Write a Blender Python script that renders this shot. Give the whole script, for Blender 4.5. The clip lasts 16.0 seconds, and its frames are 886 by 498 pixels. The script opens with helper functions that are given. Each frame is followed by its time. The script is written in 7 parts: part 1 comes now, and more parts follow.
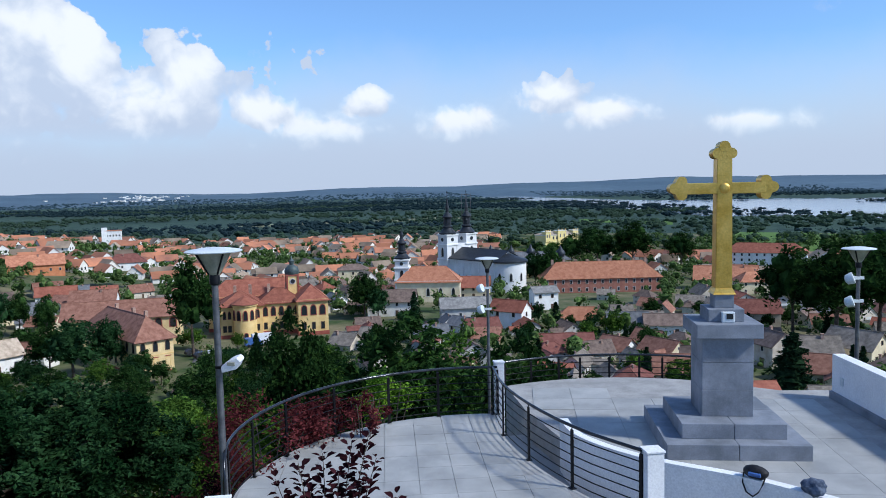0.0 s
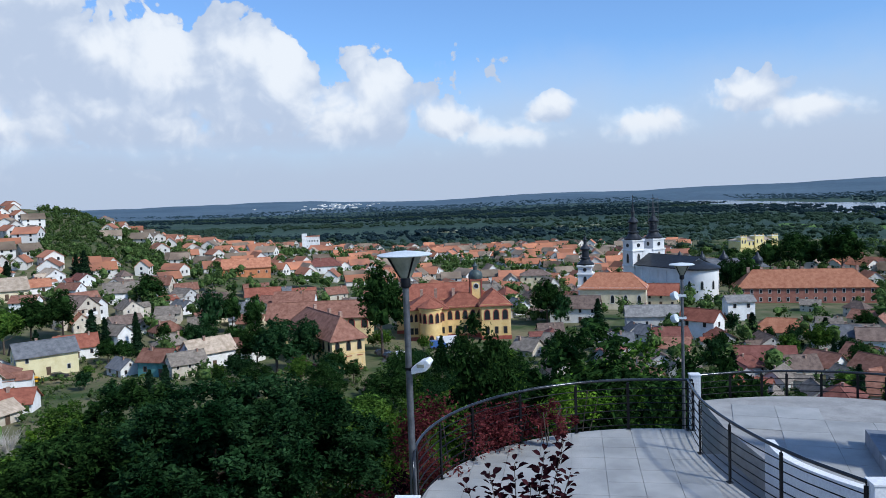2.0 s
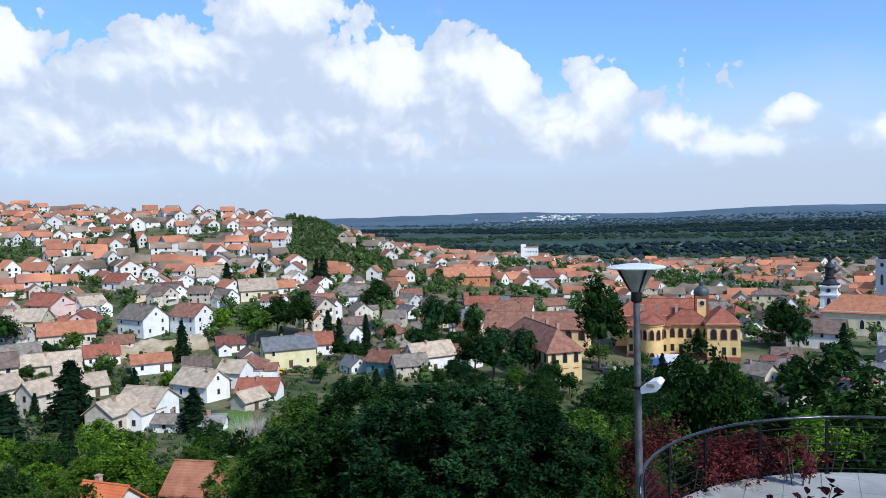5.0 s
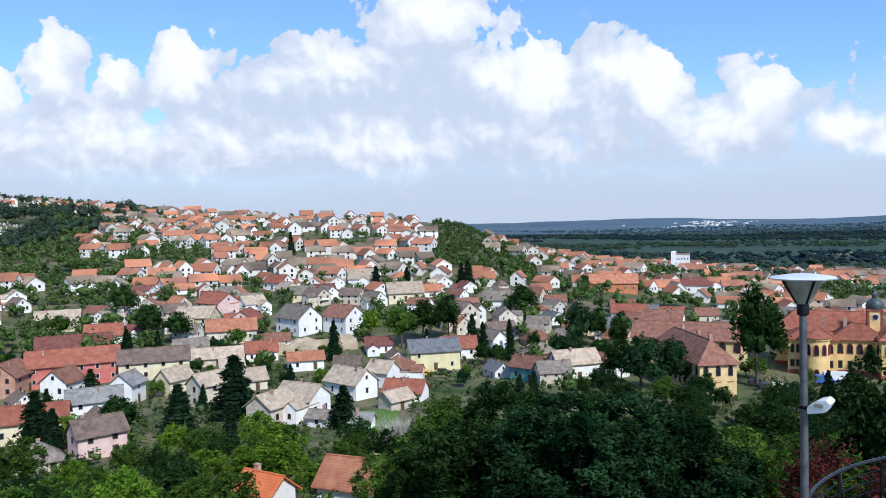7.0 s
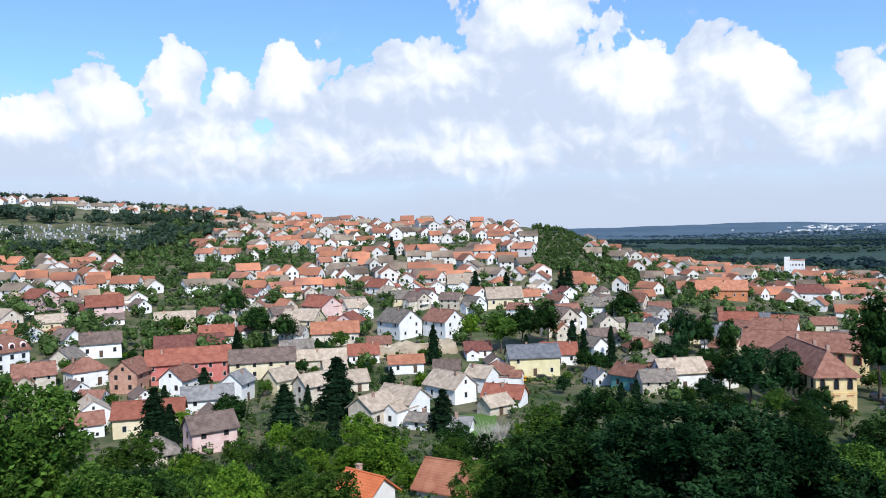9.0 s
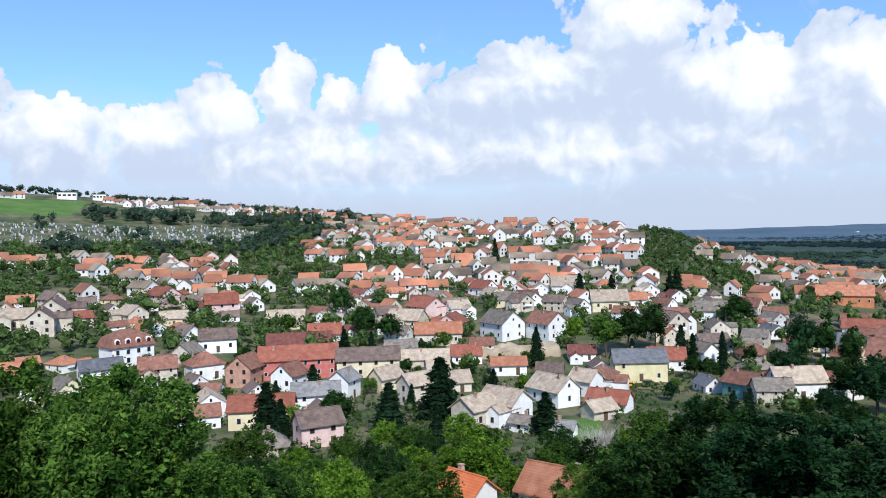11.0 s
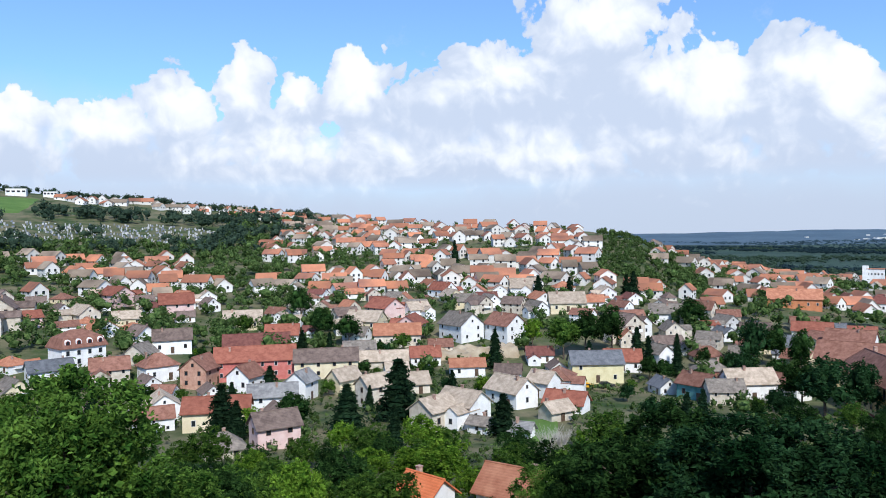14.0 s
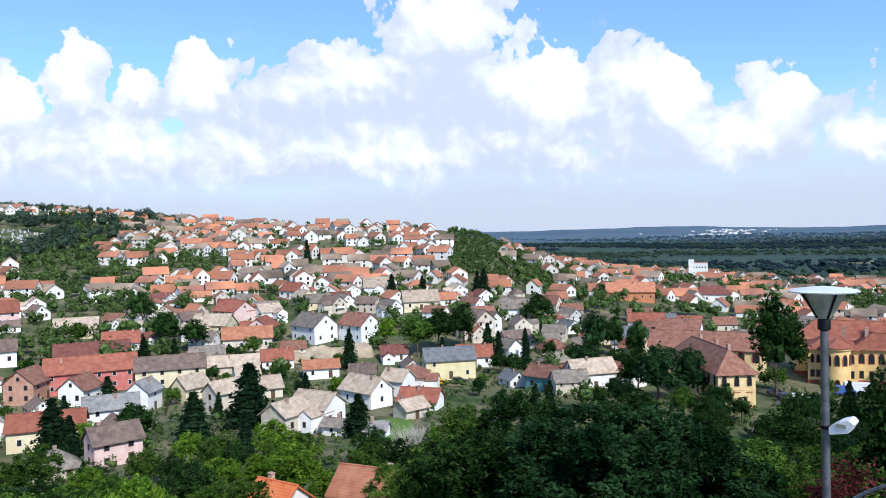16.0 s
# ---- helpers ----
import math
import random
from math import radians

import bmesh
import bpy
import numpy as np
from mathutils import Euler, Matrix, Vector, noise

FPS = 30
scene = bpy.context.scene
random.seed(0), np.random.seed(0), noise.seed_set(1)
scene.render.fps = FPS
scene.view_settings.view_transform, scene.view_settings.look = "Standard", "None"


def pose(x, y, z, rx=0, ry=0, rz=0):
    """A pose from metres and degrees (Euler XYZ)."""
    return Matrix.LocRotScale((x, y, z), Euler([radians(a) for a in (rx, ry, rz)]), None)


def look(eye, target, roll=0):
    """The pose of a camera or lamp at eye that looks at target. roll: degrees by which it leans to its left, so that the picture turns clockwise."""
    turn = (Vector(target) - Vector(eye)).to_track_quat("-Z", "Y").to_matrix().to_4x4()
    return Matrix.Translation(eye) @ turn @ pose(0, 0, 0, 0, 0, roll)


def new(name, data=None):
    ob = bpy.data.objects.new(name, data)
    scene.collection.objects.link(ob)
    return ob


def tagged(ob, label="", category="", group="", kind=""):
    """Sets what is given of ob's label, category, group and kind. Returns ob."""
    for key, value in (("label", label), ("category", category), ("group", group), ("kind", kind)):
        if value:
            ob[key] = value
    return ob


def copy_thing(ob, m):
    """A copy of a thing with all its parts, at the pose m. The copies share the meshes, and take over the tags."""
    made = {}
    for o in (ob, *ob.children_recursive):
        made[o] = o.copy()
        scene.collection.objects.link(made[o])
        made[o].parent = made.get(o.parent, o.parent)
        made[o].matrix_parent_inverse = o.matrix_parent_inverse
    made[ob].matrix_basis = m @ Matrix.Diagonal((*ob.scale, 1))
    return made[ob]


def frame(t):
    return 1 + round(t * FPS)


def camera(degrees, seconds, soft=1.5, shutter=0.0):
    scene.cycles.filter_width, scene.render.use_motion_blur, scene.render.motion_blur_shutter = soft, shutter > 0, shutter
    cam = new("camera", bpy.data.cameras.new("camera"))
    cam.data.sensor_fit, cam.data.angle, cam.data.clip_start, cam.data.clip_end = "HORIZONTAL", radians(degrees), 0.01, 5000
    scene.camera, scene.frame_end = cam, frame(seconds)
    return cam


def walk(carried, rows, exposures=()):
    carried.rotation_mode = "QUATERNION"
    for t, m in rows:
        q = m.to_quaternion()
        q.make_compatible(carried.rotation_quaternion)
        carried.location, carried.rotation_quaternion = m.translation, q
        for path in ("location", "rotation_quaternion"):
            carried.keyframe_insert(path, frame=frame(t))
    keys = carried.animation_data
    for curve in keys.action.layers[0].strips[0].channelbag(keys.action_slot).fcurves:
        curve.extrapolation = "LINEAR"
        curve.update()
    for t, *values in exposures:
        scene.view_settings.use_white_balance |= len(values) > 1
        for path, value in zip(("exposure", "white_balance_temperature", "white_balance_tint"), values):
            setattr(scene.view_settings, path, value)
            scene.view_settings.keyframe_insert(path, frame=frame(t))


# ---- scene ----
cam = camera(60.3, 16.0, soft=0.9)
# seconds, x, y, z, yaw, pitch, roll: the eye stands five metres over the terrace and turns to the left and part of the way back
ROWS = [
    (0.0, 0.000, -0.000, 5.000, -0.11, -4.77, 1.28),
    (0.5, -0.037, 0.094, 4.991, 4.02, -4.61, 1.70),
    (1.0, -0.073, 0.140, 4.984, 7.71, -4.35, 1.91),
    (1.5, -0.087, 0.158, 4.980, 10.70, -4.17, 2.23),
    (2.0, -0.117, 0.224, 4.965, 13.51, -3.95, 2.09),
    (2.5, -0.150, 0.258, 4.963, 16.11, -3.68, 2.13),
    (3.0, -0.189, 0.326, 4.946, 18.98, -3.39, 2.19),
    (3.5, -0.233, 0.396, 4.933, 21.78, -3.13, 1.80),
    (4.0, -0.277, 0.431, 4.923, 24.43, -2.92, 1.83),
    (6.5, -0.392, 0.341, 4.968, 38.11, -2.13, 1.21),
    (7.0, -0.397, 0.401, 4.949, 40.69, -1.90, 1.43),
    (7.5, -0.377, 0.405, 4.933, 42.81, -1.69, 1.47),
    (8.0, -0.347, 0.433, 4.961, 44.46, -1.56, 1.60),
    (8.5, -0.319, 0.411, 4.964, 46.18, -1.42, 1.68),
    (9.0, -0.285, 0.417, 4.980, 48.16, -1.34, 1.54),
    (9.5, -0.232, 0.424, 4.999, 50.17, -1.25, 1.38),
    (10.0, -0.197, 0.437, 5.013, 52.28, -1.15, 1.50),
    (12.5, -0.127, 0.207, 4.992, 58.33, -1.02, 1.14),
    (13.0, -0.141, 0.249, 4.983, 57.20, -0.98, 1.07),
    (13.5, -0.195, 0.324, 4.978, 55.08, -0.97, 0.83),
    (14.0, -0.270, 0.404, 4.966, 52.89, -0.98, 0.90),
    (14.5, -0.364, 0.515, 4.973, 50.30, -1.02, 0.75),
    (15.0, -0.453, 0.607, 4.956, 47.53, -1.10, 0.74),
    (15.5, -0.515, 0.719, 4.956, 44.82, -1.18, 1.07),
    (16.0, -0.526, 0.826, 4.971, 41.90, -1.26, 1.40),
]
walk(cam, [(t, pose(x, y, z, 90 + pitch, roll, yaw)) for t, x, y, z, yaw, pitch, roll in ROWS],
     exposures=[(0.0, -0.14, 5960, 7.5), (2.2, -0.26, 5960, 7.5), (3.6, -0.14, 5960, 7.5), (7.0, -0.04, 6110, 8.5), (8.5, -0.02, 6160, 8.8), (9.5, 0.08, 6210, 9), (12.7, -0.08, 6110, 8.5), (16.0, 0.12, 6210, 9)])

# ---- sky and sun ----
SUN_AZ, SUN_EL = 112.0, 42.0  # clockwise from +y, and above the horizon
sun = new("sun", bpy.data.lights.new("sun", "SUN"))
sun.data.energy, sun.data.angle, sun.data.color = 4.5, radians(5.0), (1.0, 0.955, 0.88)
sun_way = Vector((math.sin(radians(SUN_AZ)) * math.cos(radians(SUN_EL)), math.cos(radians(SUN_AZ)) * math.cos(radians(SUN_EL)), math.sin(radians(SUN_EL))))
sun.matrix_world = look(sun_way * 100, (0, 0, 0))

# cumulus heads: bearing to the left of +y, height over the horizon, half width, half height, all in degrees
BANK = ((28.3, 9.6, 4.8, 3.3), (24.8, 8.6, 2.4, 3.2), (17.6, 7.4, 2.6, 3.4), (21.0, 5.2, 3.6, 2.6), (41.5, 13.6, 5.6, 4.4), (37.0, 9.4, 4.4, 3.4), (47.5, 10.6, 6.0, 3.4), (33.0, 9.4, 3.0, 3.6),
        (53.0, 9.0, 5.0, 3.2), (59.0, 10.4, 2.3, 3.2), (63.8, 9.8, 1.6, 1.9), (67.4, 10.4, 2.3, 3.5), (71.5, 8.6, 3.2, 2.6), (77.0, 7.2, 3.6, 2.6), (83.0, 7.6, 3.6, 2.8), (89.0, 9.0, 5.0, 3.4), (54.0, 4.0, 46.0, 5.6))
TUFTS = ((5.4, 6.0, 2.1, 1.5), (-8.2, 6.0, 3.0, 1.6), (-12.2, 4.6, 3.6, 1.5), (-1.5, 4.2, 3.6, 1.6), (8.5, 3.8, 4.2, 1.4), (13.5, 5.2, 3.0, 1.6), (-22.0, 3.6, 4.0, 1.2))


def make_world():
    world = bpy.data.worlds.new("sky")
    scene.world = world
    world.use_nodes = True
    nt = world.node_tree
    nt.nodes.clear()
    link = nt.links.new

    def val(op, a, b=None, c=None, clamp=False):
        n = nt.nodes.new("ShaderNodeMath")
        n.operation, n.use_clamp = op, clamp
        for i, v in enumerate((a, b, c)):
            if v is None:
                continue
            if isinstance(v, (int, float)):
                n.inputs[i].default_value = v
            else:
                link(v, n.inputs[i])
        return n.outputs[0]

    def ramp(v, a, b, lo=0.0, hi=1.0):
        n = nt.nodes.new("ShaderNodeMapRange")
        n.interpolation_type = "SMOOTHSTEP"
        link(v, n.inputs[0])
        for i, w in enumerate((a, b, lo, hi)):
            n.inputs[i + 1].default_value = w
        return n.outputs[0]

    def fractal(vec, scale, detail=6.0, rough=0.55):
        n = nt.nodes.new("ShaderNodeTexNoise")
        n.inputs["Scale"].default_value, n.inputs["Detail"].default_value, n.inputs["Roughness"].default_value = scale, detail, rough
        link(vec, n.inputs["Vector"])
        return n.outputs["Fac"]

    co = nt.nodes.new("ShaderNodeTexCoord").outputs["Generated"]
    sep = nt.nodes.new("ShaderNodeSeparateXYZ")
    link(co, sep.inputs[0])
    az = val("MULTIPLY", val("ARCTAN2", val("MULTIPLY", sep.outputs[0], -1.0), sep.outputs[1]), 57.2958)
    el = val("MULTIPLY", val("ARCSINE", sep.outputs[2]), 57.2958)
    sky = nt.nodes.new("ShaderNodeTexSky")
    sky.sky_type, sky.sun_disc = "NISHITA", False
    sky.sun_elevation, sky.sun_rotation, sky.altitude, sky.dust_density, sky.ozone_density = radians(SUN_EL), radians(SUN_AZ), 130, 0.3, 4.0

    def billow(vec, scale, detail=3.0, rough=0.5):
        n = nt.nodes.new("ShaderNodeTexVoronoi")
        n.feature, n.normalize = "SMOOTH_F1", True
        n.inputs["Scale"].default_value, n.inputs["Detail"].default_value, n.inputs["Roughness"].default_value = scale, detail, rough
        n.inputs["Smoothness"].default_value = 0.35
        link(vec, n.inputs["Vector"])
        return n.outputs["Distance"]

    def moved(vec, by):
        n = nt.nodes.new("ShaderNodeVectorMath")
        n.operation = "ADD"
        link(vec, n.inputs[0])
        n.inputs[1].default_value = by
        return n.outputs[0]

    # round lumps on a slightly bent sky, and the same lumps seen a little towards the sun
    warp = nt.nodes.new("ShaderNodeTexNoise")
    warp.inputs["Scale"].default_value, warp.inputs["Detail"].default_value = 9.0, 4.0
    link(co, warp.inputs["Vector"])
    pull = nt.nodes.new("ShaderNodeVectorMath")
    pull.operation = "MULTIPLY_ADD"
    link(warp.outputs["Color"], pull.inputs[0])
    pull.inputs[1].default_value = (0.07, 0.07, 0.07)
    link(co, pull.inputs[2])
    bent = pull.outputs[0]
    lit = moved(bent, (0.008, 0.004, 0.011))
    coarse, coarse_lit = billow(bent, 13.0), billow(lit, 13.0)
    knob, knob_lit = billow(bent, 34.0, 3.0, 0.45), billow(lit, 34.0, 3.0, 0.45)
    grain = fractal(co, 18.0, 9.0, 0.62)
    body = core = None
    for q, (a, e, ra, re) in enumerate(BANK + TUFTS):
        dx = val("DIVIDE", val("SUBTRACT", az, a), ra)
        dy = val("DIVIDE", val("SUBTRACT", el, e), re)
        # the bank goes on down to the haze, the loose tufts have flat bases
        tall = val("MAXIMUM", dy, val("MULTIPLY", dy, -0.16 if q < len(BANK) else -1.2))
        dx = val("MULTIPLY", dx, dx)
        f = val("SUBTRACT", 1.0, val("SQRT", val("ADD", dx, val("MULTIPLY", tall, tall))))
        up = val("MULTIPLY_ADD", dy, 1.2, -0.5)
        h = val("SUBTRACT", 1.0, val("SQRT", val("ADD", dx, val("MULTIPLY", up, up))))
        if ra > 4.3:
            h = val("SUBTRACT", h, 0.62 if ra > 20 else 0.3)  # the wide banks stay in half shade
        body = f if body is None else val("SMOOTH_MAX", body, f, 0.14)
        core = h if core is None else val("SMOOTH_MAX", core, h, 0.25)
    lumps = val("ADD", val("ADD", val("MULTIPLY_ADD", coarse, -2.1, 0.64), val("MULTIPLY_ADD", knob, -1.5, 0.52)), val("MULTIPLY_ADD", grain, 1.1, -0.55))
    edge = val("ADD", body, lumps)
    firm = ramp(el, 4.5, 9.0)
    mask = val("ADD", val("MULTIPLY", ramp(edge, 0.0, 0.11), firm), val("MULTIPLY", ramp(edge, -0.30, 0.55), val("SUBTRACT", 1.0, firm)))
    mask = val("MULTIPLY", mask, ramp(el, 0.0, 5.0, 0.4, 1.0))
    # thin veil that thickens towards the horizon, and loose wisps above
    wide = fractal(co, 3.2, 5.0, 0.6)
    veil = val("MULTIPLY", ramp(val("MULTIPLY_ADD", wide, 8.0, el), 17.0, 6.0), 0.985)
    wisp = val("MULTIPLY", ramp(fractal(co, 7.0, 8.0, 0.65), 0.56, 0.75), 0.40)
    soft = val("MAXIMUM", val("MAXIMUM", veil, wisp), 0.10)
    cover = val("MAXIMUM", mask, soft)
    # sunlit heads and flanks, lavender folds and bases, grey haze low down
    flank = val("ADD", val("MULTIPLY", val("SUBTRACT", coarse_lit, coarse), 1.9), val("MULTIPLY", val("SUBTRACT", knob_lit, knob), 1.2))
    folds = val("MULTIPLY_ADD", fractal(bent, 9.0, 8.0, 0.6), 2.4, -1.2)
    shape = val("ADD", val("ADD", core, val("MULTIPLY", flank, 1.0)), val("ADD", val("MULTIPLY", folds, 0.85), val("MULTIPLY", lumps, 0.25)))
    head = val("MULTIPLY", ramp(shape, -0.35, 0.85), mask)
    low = ramp(el, 7.5, 0.0)
    light = val("MULTIPLY_ADD", low, -0.07, val("MULTIPLY_ADD", head, 0.22, 0.84))
    tint = nt.nodes.new("ShaderNodeMix")
    tint.data_type = "RGBA"
    link(head, tint.inputs["Factor"])
    tint.inputs["A"].default_value, tint.inputs["B"].default_value = (0.77, 0.86, 1.04, 1), (1.0, 1.0, 1.02, 1)
    back, white, mixed = nt.nodes.new("ShaderNodeBackground"), nt.nodes.new("ShaderNodeBackground"), nt.nodes.new("ShaderNodeMixShader")
    deep = nt.nodes.new("ShaderNodeMix")
    deep.data_type, deep.blend_type = "RGBA", "MULTIPLY"
    deep.inputs["Factor"].default_value, deep.inputs["B"].default_value = 1.0, (0.88, 1.08, 1.30, 1)
    link(sky.outputs[0], deep.inputs["A"])
    link(deep.outputs["Result"], back.inputs[0])
    back.inputs[1].default_value = 0.15
    link(tint.outputs["Result"], white.inputs[0])
    link(light, white.inputs[1])
    link(cover, mixed.inputs[0])
    link(back.outputs[0], mixed.inputs[1])
    link(white.outputs[0], mixed.inputs[2])
    out = nt.nodes.new("ShaderNodeOutputWorld")
    link(mixed.outputs[0], out.inputs[0])


make_world()

# ---- materials ----
def material(name, dark, light, scale=2.0, rough=0.8, bump=0.15, fine=30.0, spread=0.0, metal=0.0, space="Object", contrast=(0.35, 0.65), island=0.0, bump_size=0.02, rows=0.0, spec=0.25):
    m = bpy.data.materials.new(name)
    m.use_nodes = True
    nt = m.node_tree
    p = nt.nodes["Principled BSDF"]
    p.inputs["Roughness"].default_value, p.inputs["Metallic"].default_value = rough, metal
    p.inputs["Specular IOR Level"].default_value = spec
    if space == "World":
        co = nt.nodes.new("ShaderNodeNewGeometry").outputs["Position"]
    else:
        co = nt.nodes.new("ShaderNodeTexCoord").outputs["Object"]

    def tex(s, detail, r=0.6):
        n = nt.nodes.new("ShaderNodeTexNoise")
        n.inputs["Scale"].default_value, n.inputs["Detail"].default_value, n.inputs["Roughness"].default_value = s, detail, r
        nt.links.new(co, n.inputs["Vector"])
        return n.outputs["Fac"]

    def blend(kind, fac, a, b):
        n = nt.nodes.new("ShaderNodeMix")
        n.data_type, n.blend_type = "RGBA", kind
        for v, s in ((fac, n.inputs["Factor"]), (a, n.inputs["A"]), (b, n.inputs["B"])):
            if isinstance(v, (int, float)):
                s.default_value = v
            elif isinstance(v, tuple):
                s.default_value = (*v, 1)
            else:
                nt.links.new(v, s)
        return n.outputs["Result"]

    def spanned(v, a, b, lo, hi):
        n = nt.nodes.new("ShaderNodeMapRange")
        nt.links.new(v, n.inputs[0])
        for i, w in enumerate((a, b, lo, hi)):
            n.inputs[i + 1].default_value = w
        return n.outputs[0]

    big, small = tex(scale, 5.0), tex(fine, 4.0)
    col = blend("MIX", spanned(big, contrast[0], contrast[1], 0, 1), dark, light)
    hsv = nt.nodes.new("ShaderNodeHueSaturation")
    nt.links.new(col, hsv.inputs["Color"])
    gain = spanned(small, 0.2, 0.8, 0.82, 1.18)
    if spread:
        r = nt.nodes.new("ShaderNodeObjectInfo").outputs["Random"]
        k = nt.nodes.new("ShaderNodeMath")
        k.operation = "MULTIPLY"
        nt.links.new(gain, k.inputs[0])
        nt.links.new(spanned(r, 0, 1, 1 - spread, 1 + spread), k.inputs[1])
        gain = k.outputs[0]
    if island:
        r = nt.nodes.new("ShaderNodeNewGeometry").outputs["Random Per Island"]
        k = nt.nodes.new("ShaderNodeMath")
        k.operation = "MULTIPLY"
        nt.links.new(gain, k.inputs[0])
        nt.links.new(spanned(r, 0, 1, 1 - island, 1 + island), k.inputs[1])
        gain = k.outputs[0]
    height = small
    if rows:
        w = nt.nodes.new("ShaderNodeTexWave")
        w.bands_direction, w.wave_profile = "Z", "SAW"
        w.inputs["Scale"].default_value, w.inputs["Distortion"].default_value, w.inputs["Detail"].default_value = rows, 0.6, 2.0
        nt.links.new(co, w.inputs["Vector"])
        k = nt.nodes.new("ShaderNodeMath")
        k.operation = "ADD"
        nt.links.new(small, k.inputs[0])
        nt.links.new(w.outputs["Fac"], k.inputs[1])
        height = k.outputs[0]
        g = nt.nodes.new("ShaderNodeMath")
        g.operation = "MULTIPLY"
        nt.links.new(gain, g.inputs[0])
        nt.links.new(spanned(w.outputs["Fac"], 0, 1, 0.85, 1.08), g.inputs[1])
        gain = g.outputs[0]
    nt.links.new(gain, hsv.inputs["Value"])
    nt.links.new(hsv.outputs[0], p.inputs["Base Color"])
    if bump:
        b = nt.nodes.new("ShaderNodeBump")
        b.inputs["Strength"].default_value, b.inputs["Distance"].default_value = bump, bump_size
        nt.links.new(height, b.inputs["Height"])
        nt.links.new(b.outputs[0], p.inputs["Normal"])
    return m


def leaf_material(name, dark, light, spread=0.25, island=0.35):
    m = material(name, dark, light, scale=0.8, rough=0.6, bump=0, fine=3.0, contrast=(0.40, 0.62), spread=spread, island=island, spec=0.0)
    nt = m.node_tree
    p, out = nt.nodes["Principled BSDF"], nt.nodes["Material Output"]
    src = p.inputs["Base Color"].links[0].from_socket
    tr, mix = nt.nodes.new("ShaderNodeBsdfTranslucent"), nt.nodes.new("ShaderNodeMixShader")
    nt.links.new(src, tr.inputs[0])
    mix.inputs[0].default_value = 0.25
    nt.links.new(p.outputs[0], mix.inputs[1])
    nt.links.new(tr.outputs[0], mix.inputs[2])
    nt.links.new(mix.outputs[0], out.inputs[0])
    return m


def glass_material(name, tint=(0.02, 0.025, 0.03)):
    m = bpy.data.materials.new(name)
    m.use_nodes = True
    p = m.node_tree.nodes["Principled BSDF"]
    p.inputs["Base Color"].default_value = (*tint, 1)
    p.inputs["Roughness"].default_value = 0.12
    return m


WALL = {
    "white": material("white_render", (0.68, 0.66, 0.62), (0.84, 0.83, 0.81), 0.5, 0.9, spread=0.08, contrast=(0.25, 0.6)),
    "whitegrey": material("grey_white_render", (0.42, 0.41, 0.40), (0.58, 0.57, 0.55), 0.5, 0.9, spread=0.05),
    "cream": material("cream_render", (0.62, 0.52, 0.34), (0.74, 0.65, 0.46), 0.5, 0.9, spread=0.06),
    "beige": material("beige_render", (0.48, 0.41, 0.32), (0.66, 0.60, 0.50), 0.6, 0.9, spread=0.12),
    "pink": material("rose_render", (0.46, 0.13, 0.11), (0.56, 0.20, 0.17), 0.6, 0.9),
    "pinkpale": material("pale_pink_render", (0.62, 0.42, 0.38), (0.72, 0.54, 0.50), 0.6, 0.9),
    "yellow": material("ochre_yellow_render", (0.66, 0.49, 0.24), (0.77, 0.60, 0.33), 0.5, 0.9),
    "yellowsun": material("cream_yellow_render", (0.66, 0.45, 0.18), (0.78, 0.57, 0.26), 0.5, 0.9, spread=0.05),
    "yellowbright": material("bright_yellow_render", (0.78, 0.62, 0.24), (0.86, 0.72, 0.34), 0.5, 0.9),
    "yellowpale": material("pale_yellow_render", (0.62, 0.54, 0.30), (0.72, 0.65, 0.40), 0.5, 0.9),
    "teal": material("teal_paint", (0.08, 0.22, 0.22), (0.14, 0.32, 0.31), 0.6, 0.8),
    "brick": material("bare_brick", (0.42, 0.22, 0.15), (0.54, 0.33, 0.24), 1.0, 0.9, rows=2.2),
    "brickred": material("dull_red_render", (0.30, 0.12, 0.09), (0.40, 0.18, 0.13), 0.8, 0.9),
    "orangewall": material("orange_render", (0.50, 0.18, 0.08), (0.60, 0.25, 0.12), 0.6, 0.9),
}
